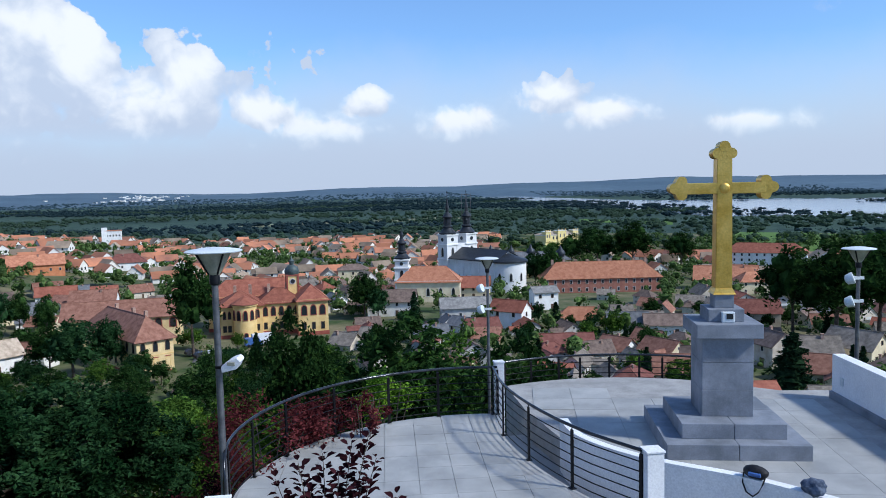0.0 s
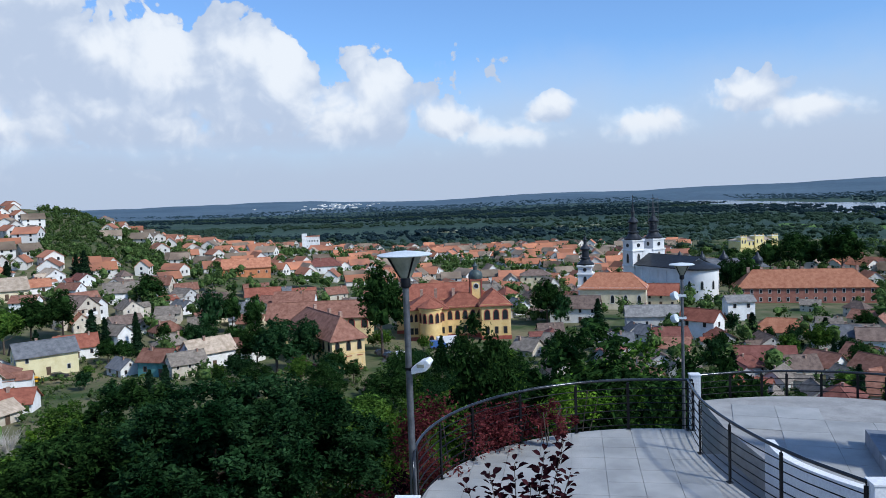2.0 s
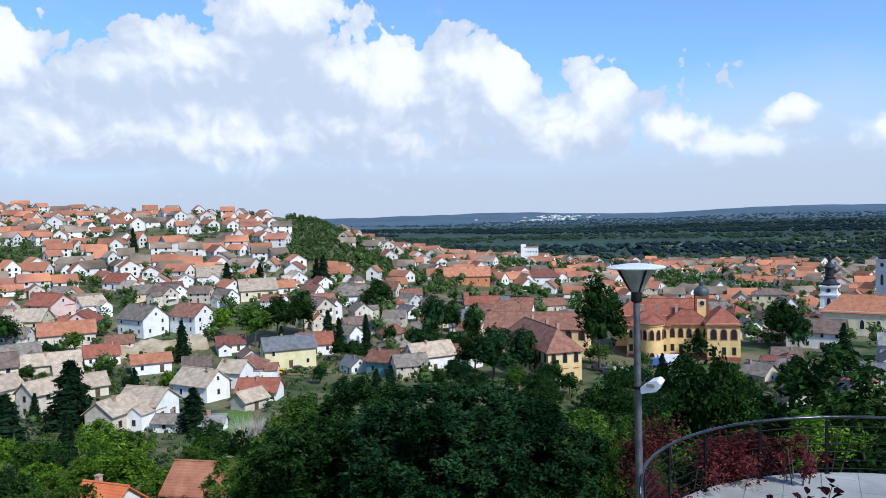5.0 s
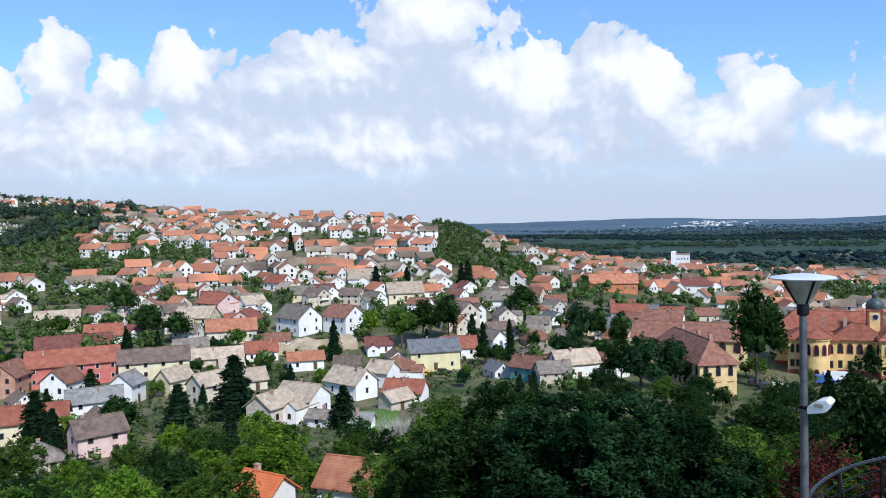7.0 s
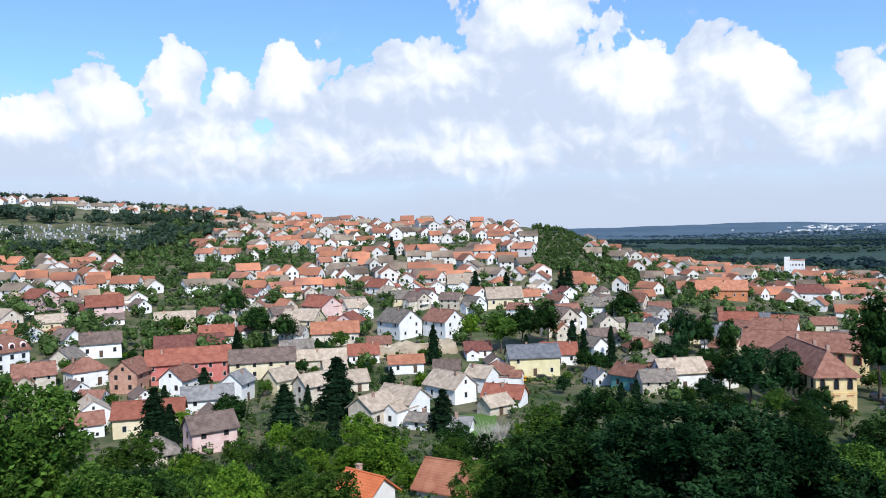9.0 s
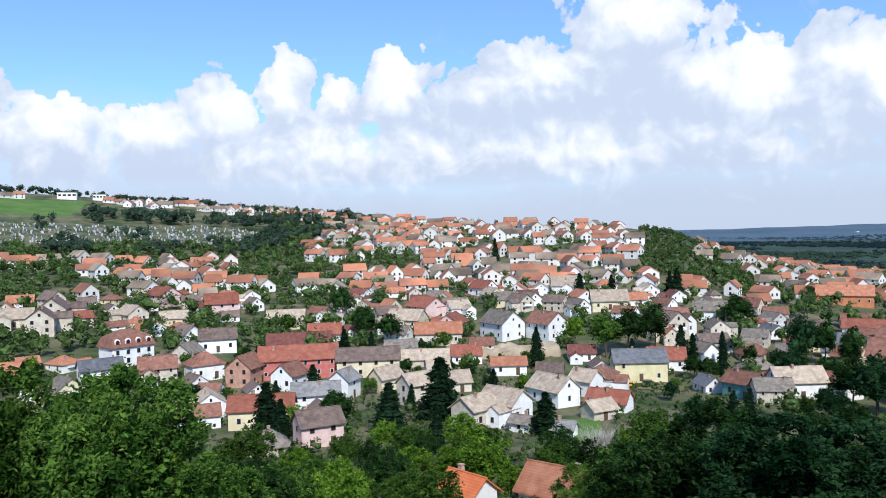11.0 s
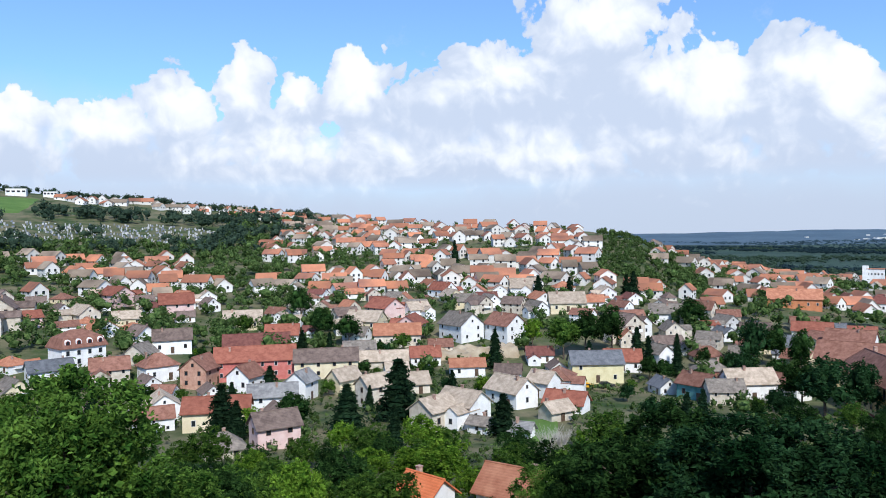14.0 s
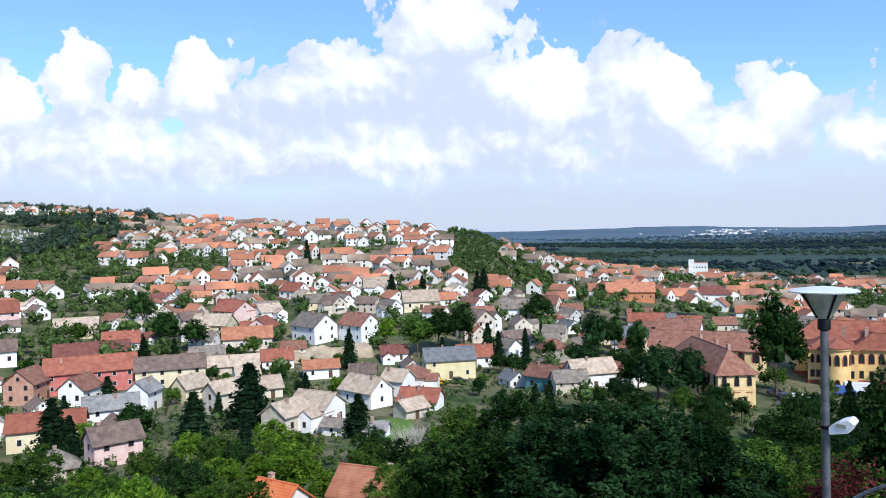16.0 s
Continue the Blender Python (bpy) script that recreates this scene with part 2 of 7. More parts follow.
ROOF = {
    "orange": material("orange_clay_tiles", (0.35, 0.135, 0.075), (0.50, 0.225, 0.13), 0.7, 0.85, 0.4, spread=0.15, rows=1.4),
    "orangebright": material("new_orange_tiles", (0.55, 0.14, 0.05), (0.66, 0.20, 0.08), 0.7, 0.8, 0.4, spread=0.05, rows=1.4),
    "red": material("red_clay_tiles", (0.23, 0.075, 0.048), (0.34, 0.125, 0.08), 0.7, 0.85, 0.4, spread=0.15, rows=1.4),
    "redbrown": material("weathered_red_tiles", (0.19, 0.085, 0.057), (0.31, 0.155, 0.11), 0.8, 0.9, 0.4, spread=0.2, rows=1.4),
    "darkred": material("dark_red_tiles", (0.14, 0.05, 0.04), (0.22, 0.09, 0.07), 0.8, 0.9, 0.4, spread=0.15, rows=1.4),
    "brown": material("brown_old_tiles", (0.12, 0.085, 0.07), (0.22, 0.16, 0.13), 0.8, 0.9, 0.4, spread=0.2, rows=1.4),
    "greybrown": material("grey_brown_mossy_tiles", (0.14, 0.12, 0.10), (0.27, 0.23, 0.19), 0.8, 0.95, 0.4, spread=0.15, rows=1.4),
    "beigegrey": material("sun_bleached_tiles", (0.33, 0.26, 0.19), (0.52, 0.42, 0.32), 0.8, 0.95, 0.4, spread=0.12, rows=1.4),
    "grey": material("grey_cement_tiles", (0.17, 0.165, 0.16), (0.30, 0.29, 0.275), 0.8, 0.95, 0.4, spread=0.1, rows=1.4),
    "darkgrey": material("dark_grey_roofing", (0.10, 0.105, 0.115), (0.18, 0.185, 0.195), 0.8, 0.9, 0.3, spread=0.1, rows=1.4),
}
GLASS = glass_material("window_glass")
FRAME = material("painted_window_frame", (0.45, 0.43, 0.40), (0.65, 0.63, 0.60), 2.0, 0.6, 0)
DARK_FRAME = material("brown_window_frame", (0.10, 0.06, 0.04), (0.16, 0.10, 0.07), 2.0, 0.6, 0)
DOOR_WOOD = material("brown_door_wood", (0.07, 0.045, 0.03), (0.14, 0.09, 0.06), 3.0, 0.6, 0.2)
CHIMNEY = material("chimney_brick", (0.28, 0.16, 0.12), (0.45, 0.32, 0.25), 2.0, 0.9, 0.3, spread=0.2)
TERRACOTTA = material("brick_red_trim", (0.26, 0.07, 0.05), (0.36, 0.11, 0.08), 1.0, 0.85)
COPPER = material("dark_green_copper_dome", (0.05, 0.07, 0.07), (0.10, 0.13, 0.13), 1.0, 0.5, 0.1, metal=0.3)
SLATE = material("black_tower_roof_metal", (0.025, 0.03, 0.035), (0.05, 0.055, 0.065), 1.0, 0.45, 0.1, metal=0.4)
CHURCH_WHITE = material("church_white_render", (0.66, 0.66, 0.65), (0.78, 0.78, 0.77), 0.2, 0.9)
PAVING = material("pale_grey_paving", (0.28, 0.28, 0.268), (0.40, 0.395, 0.378), 1.3, 0.55, 0.1, fine=60, spread=0.05, space="World", spec=0.4)
JOINT = material("paving_bed", (0.27, 0.265, 0.255), (0.38, 0.37, 0.355), 2.0, 0.8, 0.2, space="World")
PLINTH = material("blue_grey_stone", (0.14, 0.155, 0.18), (0.26, 0.28, 0.32), 1.6, 0.6, 0.15, fine=50, spread=0.08)
GOLD = material("gilded_metal", (0.62, 0.38, 0.07), (0.80, 0.54, 0.14), 3.0, 0.38, 0.25, fine=25, metal=0.75)
WHITE_PAINT = material("white_painted_wall", (0.70, 0.71, 0.73), (0.82, 0.82, 0.82), 0.9, 0.8, 0.1)
BLACK_STEEL = material("black_painted_steel", (0.003, 0.003, 0.004), (0.007, 0.007, 0.009), 4.0, 0.45, 0.05, spec=0.2)
RAIL_STEEL = material("glossy_dark_tube", (0.02, 0.022, 0.026), (0.05, 0.054, 0.06), 3.0, 0.22, 0.05, metal=0.5, spec=0.6)
GALVANISED = material("dark_galvanised_steel", (0.10, 0.105, 0.115), (0.17, 0.175, 0.185), 6.0, 0.45, 0.05, metal=0.6)
LAMP_WHITE = material("lamp_hood_white", (0.55, 0.60, 0.62), (0.68, 0.72, 0.74), 2.0, 0.5, 0.0)
LAMP_GLASS = material("frosted_lamp_glass", (0.24, 0.24, 0.18), (0.36, 0.35, 0.27), 5.0, 0.3, 0.0)
BARK = material("bark", (0.06, 0.045, 0.035), (0.14, 0.11, 0.085), 4.0, 0.95, 0.6, fine=25)
PALE_BARK = material("bare_grey_branches", (0.35, 0.32, 0.28), (0.50, 0.47, 0.43), 4.0, 0.95, 0.3)
LEAF = {
    "deep": leaf_material("deep_green_leaves", (0.007, 0.021, 0.006), (0.038, 0.082, 0.021)),
    "blue": leaf_material("blue_green_leaves", (0.007, 0.024, 0.008), (0.034, 0.078, 0.030)),
    "mid": leaf_material("green_leaves", (0.020, 0.054, 0.009), (0.102, 0.180, 0.031)),
    "light": leaf_material("light_green_leaves", (0.050, 0.118, 0.012), (0.165, 0.275, 0.031)),
    "spruce": leaf_material("spruce_needles", (0.008, 0.022, 0.011), (0.022, 0.046, 0.021)),
    "garden": leaf_material("garden_foliage", (0.026, 0.054, 0.015), (0.105, 0.155, 0.050)),
    "red": leaf_material("dark_red_leaves", (0.07, 0.016, 0.019), (0.20, 0.052, 0.052)),
    "purple": leaf_material("purple_brown_leaves", (0.014, 0.006, 0.009), (0.055, 0.015, 0.019)),
    # aerial haze is painted into these three greens as a blue cast
    "far": leaf_material("hazed_woodland", (0.034, 0.062, 0.042), (0.074, 0.112, 0.072), spread=0.1, island=0.08),
    "hazeblue": leaf_material("haze_blue_woodland", (0.045, 0.078, 0.096), (0.070, 0.112, 0.130), spread=0.1, island=0.10),
    "hazedark": leaf_material("hazed_dark_woodland", (0.021, 0.040, 0.047), (0.034, 0.059, 0.067), spread=0.1, island=0.06),
}
# haze over the plain and the hills is mixed into these base colours
FAR_GROUND = material("hazed_wooded_plain", (0.022, 0.048, 0.036), (0.045, 0.080, 0.055), 0.0035, 0.95, 0.6, fine=0.05, space="World", bump_size=4.0)
FAR_HILLS = material("haze_blue_hills", (0.060, 0.100, 0.138), (0.090, 0.138, 0.178), 0.0016, 0.95, 0.4, fine=0.03, space="World", bump_size=6.0)
FIELD = material("pale_stubble_field", (0.16, 0.17, 0.10), (0.24, 0.24, 0.15), 0.01, 0.95, 0.2, fine=0.2, space="World")
GROUND = material("grass_and_bare_soil", (0.040, 0.070, 0.018), (0.190, 0.165, 0.095), 0.06, 0.95, 0.5, fine=0.6, space="World", contrast=(0.38, 0.66), bump_size=0.3)
WATER = material("river_water", (0.20, 0.26, 0.31), (0.26, 0.32, 0.37), 0.004, 0.12, 0.05, fine=0.05, space="World")
EARTH = material("bare_loess_earth", (0.30, 0.23, 0.15), (0.46, 0.38, 0.27), 0.2, 0.95, 0.5)
ASPHALT = material("worn_asphalt", (0.09, 0.09, 0.09), (0.16, 0.155, 0.15), 0.2, 0.9, 0.2, space="World")
BLUE_CLOTH = material("dark_blue_cloth", (0.015, 0.03, 0.08), (0.04, 0.07, 0.14), 8.0, 0.9, 0.4)
BLACK_CLOTH = material("black_nylon", (0.008, 0.008, 0.010), (0.02, 0.02, 0.024), 12.0, 0.6, 0.3)


# ---- the lie of the land ----
def smooth(a, b, v):
    k = min(1.0, max(0.0, (v - a) / (b - a)))
    return k * k * (3 - 2 * k)


def bend(table, v):
    """A line of straight stretches through pairs of the table."""
    for (a, p), (b, q) in zip(table, table[1:]):
        if v <= b:
            return p + (q - p) * max(0.0, v - a) / (b - a)
    return table[-1][1]


SLOPE = ((0, -1.5), (14, -1.5), (24, -5), (40, -14), (70, -24), (100, -30), (150, -35), (230, -37), (300, -40), (400, -43.5), (600, -43), (900, -45), (1200, -48), (2200, -48), (3200, -40), (4900, -2))
HILL_TOP = ((8, -43), (20, -34), (28, -28), (34, -19), (36.5, -10), (39, 1), (42, 7), (50, 11), (58, 16), (66, 29), (74, 43), (86, 60), (100, 66))
HILL_RUN = ((8, 460), (30, 480), (41, 540), (50, 580), (60, 680), (70, 800), (86, 860), (100, 880))


RIVER = ((150, 3600, 130), (300, 2700, 95), (500, 1900, 90), (650, 1650, 190), (730, 1300, 200), (800, 950, 230), (1000, 400, 260))


def river(x, y):
    """How far a point lies from the river's middle, in half widths."""
    best = 9.0
    for (ax, ay, aw), (bx, by, bw) in zip(RIVER, RIVER[1:]):
        k = min(1.0, max(0.0, ((x - ax) * (bx - ax) + (y - ay) * (by - ay)) / ((bx - ax) ** 2 + (by - ay) ** 2)))
        best = min(best, math.hypot(x - ax - k * (bx - ax), y - ay - k * (by - ay)) / (aw + k * (bw - aw)))
    return best


def ground(x, y):
    """Height of the ground: the lookout's slope, the valley, the hill with its houses, the plain and the far hills."""
    d, az = math.hypot(x, y), math.degrees(math.atan2(-x, y))
    z = bend(SLOPE, d)
    if az > 8 and d > 150:
        top, run = bend(HILL_TOP, az), bend(HILL_RUN, az)
        k = min(1.0, max(0.0, (d - 205) / (run - 205)))
        h = -37 + (top + 37) * (0.75 * k + 0.25 * k * k)
        if d > run:
            h -= (d - run) * 0.03
        z += (max(h, z) - z) * smooth(8, 24, az) * smooth(150, 215, d)
    if d > 900:
        z += (-50 - z) * smooth(1.15, 0.9, river(x, y))
    if d > 30:
        z += min(1.0, (d - 30) / 60) * 1.2 * (noise.noise(Vector((x * 0.02, y * 0.02, 0.3))))
    if 900 < d:
        z += smooth(900, 3000, d) * 10 * noise.noise(Vector((x * 0.0011, y * 0.0011, 2.0)))
    if d > 2500:  # low ridges behind one another, rising to the east
        z += smooth(2500, 4400, d) * (26 * smooth(14, -26, az) + 16 * noise.noise(Vector((az * 0.11, d * 0.0009, 5.0))) + 5 * noise.noise(Vector((az * 0.5, d * 0.002, 8.0))))
    return z


# ---- building blocks ----
def at(az, d, dz=0.0):
    """The place on the ground at a bearing to the left of +y and a distance from the lookout."""
    x, y = -math.sin(radians(az)) * d, math.cos(radians(az)) * d
    return Vector((x, y, ground(x, y) + dz))


def to_mesh(name, bm, mats, smooth_deg=None):
    me = bpy.data.meshes.new(name)
    bmesh.ops.recalc_face_normals(bm, faces=bm.faces)
    bm.to_mesh(me)
    bm.free()
    for m in mats if isinstance(mats, (list, tuple)) else [mats]:
        me.materials.append(m)
    if smooth_deg:
        me.shade_smooth()
        me.set_sharp_from_angle(angle=radians(smooth_deg))
    return me


def part(name, bm, mats, parent, label="", smooth_deg=None):
    """One mesh object under a thing or a part; bm may be a bmesh or a mesh that parts share."""
    me = bm if isinstance(bm, bpy.types.Mesh) else to_mesh(name, bm, mats, smooth_deg)
    ob = new(name, me)
    ob.parent = parent
    return tagged(ob, label) if label else ob


def thing(name, label, category, m=None, group="", kind=""):
    ob = new(name)
    ob.empty_display_size = 0.3
    if m is not None:
        ob.matrix_world = m
    return tagged(ob, label, category, group, kind)


def add_box(bm, cx, cy, cz, sx, sy, sz, m=None, bevel=0.0, slot=0):
    r = bmesh.ops.create_cube(bm, size=1.0, matrix=(m or Matrix()) @ Matrix.Translation((cx, cy, cz)) @ Matrix.Diagonal((sx, sy, sz, 1)))
    faces = {f for v in r["verts"] for f in v.link_faces}
    for f in faces:
        f.material_index = slot
    if bevel:
        bmesh.ops.bevel(bm, geom=list({e for f in faces for e in f.edges}), offset=bevel, segments=2, affect="EDGES", profile=0.6)
    return bm


def add_prism(bm, poly, z0, z1, slot=0, m=None):
    """A standing prism over a plan outline."""
    m = m or Matrix()
    lo = [bm.verts.new(m @ Vector((x, y, z0))) for x, y in poly]
    hi = [bm.verts.new(m @ Vector((x, y, z1))) for x, y in poly]
    n = len(poly)
    fs = [bm.faces.new(lo[::-1]), bm.faces.new(hi)] + [bm.faces.new((lo[i], lo[(i + 1) % n], hi[(i + 1) % n], hi[i])) for i in range(n)]
    for f in fs:
        f.material_index = slot
    return bm


def add_lathe(bm, profile, cx=0.0, cy=0.0, seg=16, slot=0, turn=0.0):
    """A turned body from pairs of radius and height."""
    rings = []
    for r, z in profile:
        rings.append([bm.verts.new((cx + max(r, 0.001) * math.cos(2 * math.pi * i / seg + turn), cy + max(r, 0.001) * math.sin(2 * math.pi * i / seg + turn), z)) for i in range(seg)])
    for a, b in zip(rings, rings[1:]):
        for i in range(seg):
            bm.faces.new((a[i], a[(i + 1) % seg], b[(i + 1) % seg], b[i])).material_index = slot
    bm.faces.new(rings[0][::-1]).material_index = slot
    bm.faces.new(rings[-1]).material_index = slot
    return bm


def add_tube(bm, pts, r, seg=8, r_end=None):
    """A round bar along points, tapering to r_end."""
    pts = [Vector(p) for p in pts]
    rings = []
    for i, p in enumerate(pts):
        d = (pts[min(i + 1, len(pts) - 1)] - pts[max(i - 1, 0)]).normalized()
        side = d.cross(Vector((0, 0, 1)) if abs(d.z) < 0.9 else Vector((1, 0, 0))).normalized()
        up = side.cross(d)
        k = i / max(1, len(pts) - 1)
        rr = r if r_end is None else r + (r_end - r) * k
        rings.append([bm.verts.new(p + rr * (math.cos(2 * math.pi * j / seg) * side + math.sin(2 * math.pi * j / seg) * up)) for j in range(seg)])
    for a, b in zip(rings, rings[1:]):
        for i in range(seg):
            bm.faces.new((a[i], a[(i + 1) % seg], b[(i + 1) % seg], b[i]))
    bm.faces.new(rings[0][::-1])
    bm.faces.new(rings[-1])
    return bm


# ---- ground, plain and river ----
def build_ground():
    radii = [2.0]
    while radii[-1] < 4880:
        radii.append(radii[-1] * 1.032 + 0.35)
    azs = [a * 0.75 for a in range(-64, 152)] + [120 + 6 * k for k in range(32)]
    verts, faces = [], []
    for r in radii:
        for a in azs:
            x, y = -math.sin(radians(a)) * r, math.cos(radians(a)) * r
            verts.append((x, y, ground(x, y)))
    n = len(azs)
    for i in range(len(radii) - 1):
        for j in range(n):
            k = (j + 1) % n
            faces.append((i * n + j, i * n + k, (i + 1) * n + k, (i + 1) * n + j))
    faces.append(tuple(range(n)))
    me = bpy.data.meshes.new("ground")
    me.from_pydata(verts, [], faces)
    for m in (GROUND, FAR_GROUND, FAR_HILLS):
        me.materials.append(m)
    # farther faces take the two materials with painted haze
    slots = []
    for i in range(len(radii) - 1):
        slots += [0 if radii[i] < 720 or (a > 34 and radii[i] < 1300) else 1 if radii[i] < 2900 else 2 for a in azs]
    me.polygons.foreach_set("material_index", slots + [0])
    me.shade_smooth()
    tagged(new("ground", me), "grassy slope, valley and wooded plain below the lookout", "ground", kind="structure")


build_ground()
bm = bmesh.new()
bm.faces.new([bm.verts.new((x, y, -47.4)) for x, y in ((-100, 4300), (1400, 4300), (1900, 200), (450, 200), (330, 1700))])
tagged(new("water", to_mesh("water", bm, WATER)), "wide pale grey-blue river beyond the woods", "river", kind="structure")


# ---- the terrace ----
HUB, RIM = Vector((0.75, 12.1)), 4.30
DIVIDE = ((1.02, 16.35), (1.14, 14.82), (1.55, 13.3), (2.16, 11.95), (2.86, 10.98))


def arc(cx, cy, r, a0, a1, n):
    return [(cx + r * math.cos(radians(a0 + (a1 - a0) * i / n)), cy + r * math.sin(radians(a0 + (a1 - a0) * i / n))) for i in range(n + 1)]


def along(points, n):
    """n + 1 points spread evenly along a smooth line through the points."""
    p = [Vector(q) for q in points]
    p = [2 * p[0] - p[1], *p, 2 * p[-1] - p[-2]]
    fine = []
    for i in range(1, len(p) - 2):
        for k in range(20):
            t = k / 20
            fine.append(0.5 * (2 * p[i] + (p[i + 1] - p[i - 1]) * t + (2 * p[i - 1] - 5 * p[i] + 4 * p[i + 1] - p[i + 2]) * t * t + (3 * p[i] - p[i - 1] - 3 * p[i + 1] + p[i + 2]) * t ** 3))
    fine.append(p[-2])
    run = [0.0]
    for a, b in zip(fine, fine[1:]):
        run.append(run[-1] + (b - a).length)
    out = []
    for i in range(n + 1):
        s = run[-1] * i / n
        j = max(1, next((k for k, v in enumerate(run) if v >= s - 1e-9), len(run) - 1))
        f = (s - run[j - 1]) / max(1e-9, run[j] - run[j - 1])
        out.append(fine[j - 1].lerp(fine[j], min(1.0, f)))
    return out


divide = [tuple(p) for p in along(DIVIDE, 12)]
left_plan = [tuple(p) for p in arc(HUB.x, HUB.y, RIM, 86, 190, 30)] + [(-3.6, 9.5), (-3.6, 4.2), (3.6, 4.2), (3.6, 10.0)] + divide[::-1]
right_plan = [tuple(p) for p in arc(4.0, 13.9, 5.35, 118, 62, 16)] + [(7.9, 17.7), (9.2, 17.62), (9.6, 17.4), (9.6, 9.0), (7.0, 9.0), (5.9, 10.15), (4.6, 11.6), (3.5, 12.35), (2.5, 13.5), (2.2, 14.8), (1.75, 16.6)]
bm = add_prism(bmesh.new(), left_plan, -2.5, -0.016)
left_floor = tagged(new("floor_terrace", to_mesh("floor_terrace", bm, JOINT)), "pale grey tiled round terrace with worn joints", "terrace", kind="structure")
bm = add_prism(bmesh.new(), right_plan, -2.5, -0.012)
right_floor = tagged(new("floor_monument", to_mesh("floor_monument", bm, JOINT)), "pale grey paved terrace round the cross", "terrace", kind="structure")
# landing between the two terraces, a little lower
bm = add_prism(bmesh.new(), [(1.0, 16.6), (1.8, 16.75), (2.2, 14.8), (2.5, 13.5), (3.5, 12.35), (4.6, 11.6), (5.9, 10.15), (3.6, 9.9), *divide[::-1]], -2.6, -0.62)
tagged(new("floor_ramp", to_mesh("floor_ramp", bm, PAVING)), "grey ramp between the two terraces", "ramp", kind="structure")
# upper lookout on which the viewer stands, with its retaining wall
bm = add_box(bmesh.new(), 2.6, -4.2, 0.4, 9.0, 10.4, 5.8)
tagged(new("floor_lookout", to_mesh("floor_lookout", bm, PAVING)), "upper paved lookout above the terrace", "lookout", kind="structure")


def rail_bar(bm, line, z, r):
    return add_tube(bm, [(x, y, z) for x, y in line], r, 8)


def railing(label, line, posts, foot, height, bars, end_curl=False):
    th = thing("railing", label, "railing", group="terrace railings")
    bm = bmesh.new()
    top = [(p[0], p[1], foot + height) for p in line]
    if end_curl:
        x, y, z = top[-1]
        top += [(x + 0.02, y - 0.18, z - 0.03), (x + 0.05, y - 0.36, z - 0.16), (x + 0.07, y - 0.46, z - 0.4), (x + 0.08, y - 0.5, z - 0.75), (x + 0.08, y - 0.5, z - 1.0)]
    add_tube(bm, top, 0.028, 10)
    part("handrail", bm, RAIL_STEEL, th, smooth_deg=60)
    for k in range(bars):
        bm = bmesh.new()
        rail_bar(bm, line, foot + 0.10 + (height - 0.28) * k / (bars - 1), 0.010)
        part("rail_bar", bm, BLACK_STEEL, th, smooth_deg=60)
    n = len(line) - 1
    for k in range(posts):
        i = min(n, round(n * k / (posts - 1)))
        p, q = Vector(line[max(0, i - 1)]), Vector(line[min(n, i + 1)])
        ang = math.atan2((q - p).y, (q - p).x)
        m = Matrix.Translation((*line[i], 0)) @ Matrix.Rotation(ang, 4, "Z")
        bm = add_box(bmesh.new(), 0, 0, foot + (height - 0.06) / 2, 0.055, 0.03, height - 0.06, m, 0.004)
        add_box(bm, 0, 0, foot + 0.006, 0.11, 0.09, 0.012, m)
        add_box(bm, 0, 0, foot + height - 0.04, 0.014, 0.014, 0.07, m)
        part("post", bm, BLACK_STEEL, th)
    return th


railing("black steel railing with thin horizontal bars round the terrace edge", arc(HUB.x, HUB.y, RIM - 0.08, 85, 186, 40), 7, -0.012, 1.05, 6, True)
railing("black steel railing curving down beside the ramp", divide, 5, -0.012, 1.05, 6)
railing("low black railing along the monument terrace rim", arc(4.0, 13.9, 5.55, 117, 58, 30), 9, -0.48, 1.02, 6)


def newel(x, y, z0, h, w, label):
    th = thing("pillar", label, "pillar", pose(x, y, z0, 0, 0, 8))
    part("shaft", add_box(bmesh.new(), 0, 0, h / 2, w, w, h, None, 0.008), WHITE_PAINT, th)
    part("cap", add_box(bmesh.new(), 0, 0, h + 0.012, w + 0.03, w + 0.03, 0.03, None, 0.006), WHITE_PAINT, th)


newel(1.17, 16.5, -0.62, 1.72, 0.20, "white painted pillar between two railings")
newel(3.02, 10.95, -0.62, 1.66, 0.26, "white painted pillar at the railing's end")
newel(-3.25, 10.35, -0.4, 1.05, 0.34, "low white box pillar at the curled railing end")


def wall_run(name, line, z0, z1, thick, mat, label):
    a, b = [], []
    for i, p in enumerate(line):
        d = (Vector(line[min(i + 1, len(line) - 1)]) - Vector(line[max(i - 1, 0)])).normalized()
        nrm = Vector((-d.y, d.x)) * thick / 2
        a.append(tuple(Vector(p) + nrm))
        b.append(tuple(Vector(p) - nrm))
    bm = bmesh.new()
    for i in range(len(line) - 1):
        add_prism(bm, [a[i], a[i + 1], b[i + 1], b[i]], z0, z1)
    bmesh.ops.remove_doubles(bm, verts=bm.verts, dist=0.0005)
    tagged(new(name, to_mesh(name, bm, mat)), label, "wall", kind="structure")


ramp_wall = [tuple(p) for p in along(((2.28, 14.55), (2.36, 13.75), (2.75, 13.0), (3.45, 12.25), (4.55, 11.5), (5.35, 10.72), (5.9, 10.1)), 24)]
wall_run("wall_ramp", ramp_wall, -0.64, 0.42, 0.16, WHITE_PAINT, "curved white low wall beside the ramp")
wall_run("wall_parapet", [(8.9, 17.0), (8.86, 15.0), (8.8, 12.0), (8.75, 9.2)], -0.4, 1.0, 0.26, WHITE_PAINT, "white parapet wall with a grey skirting")
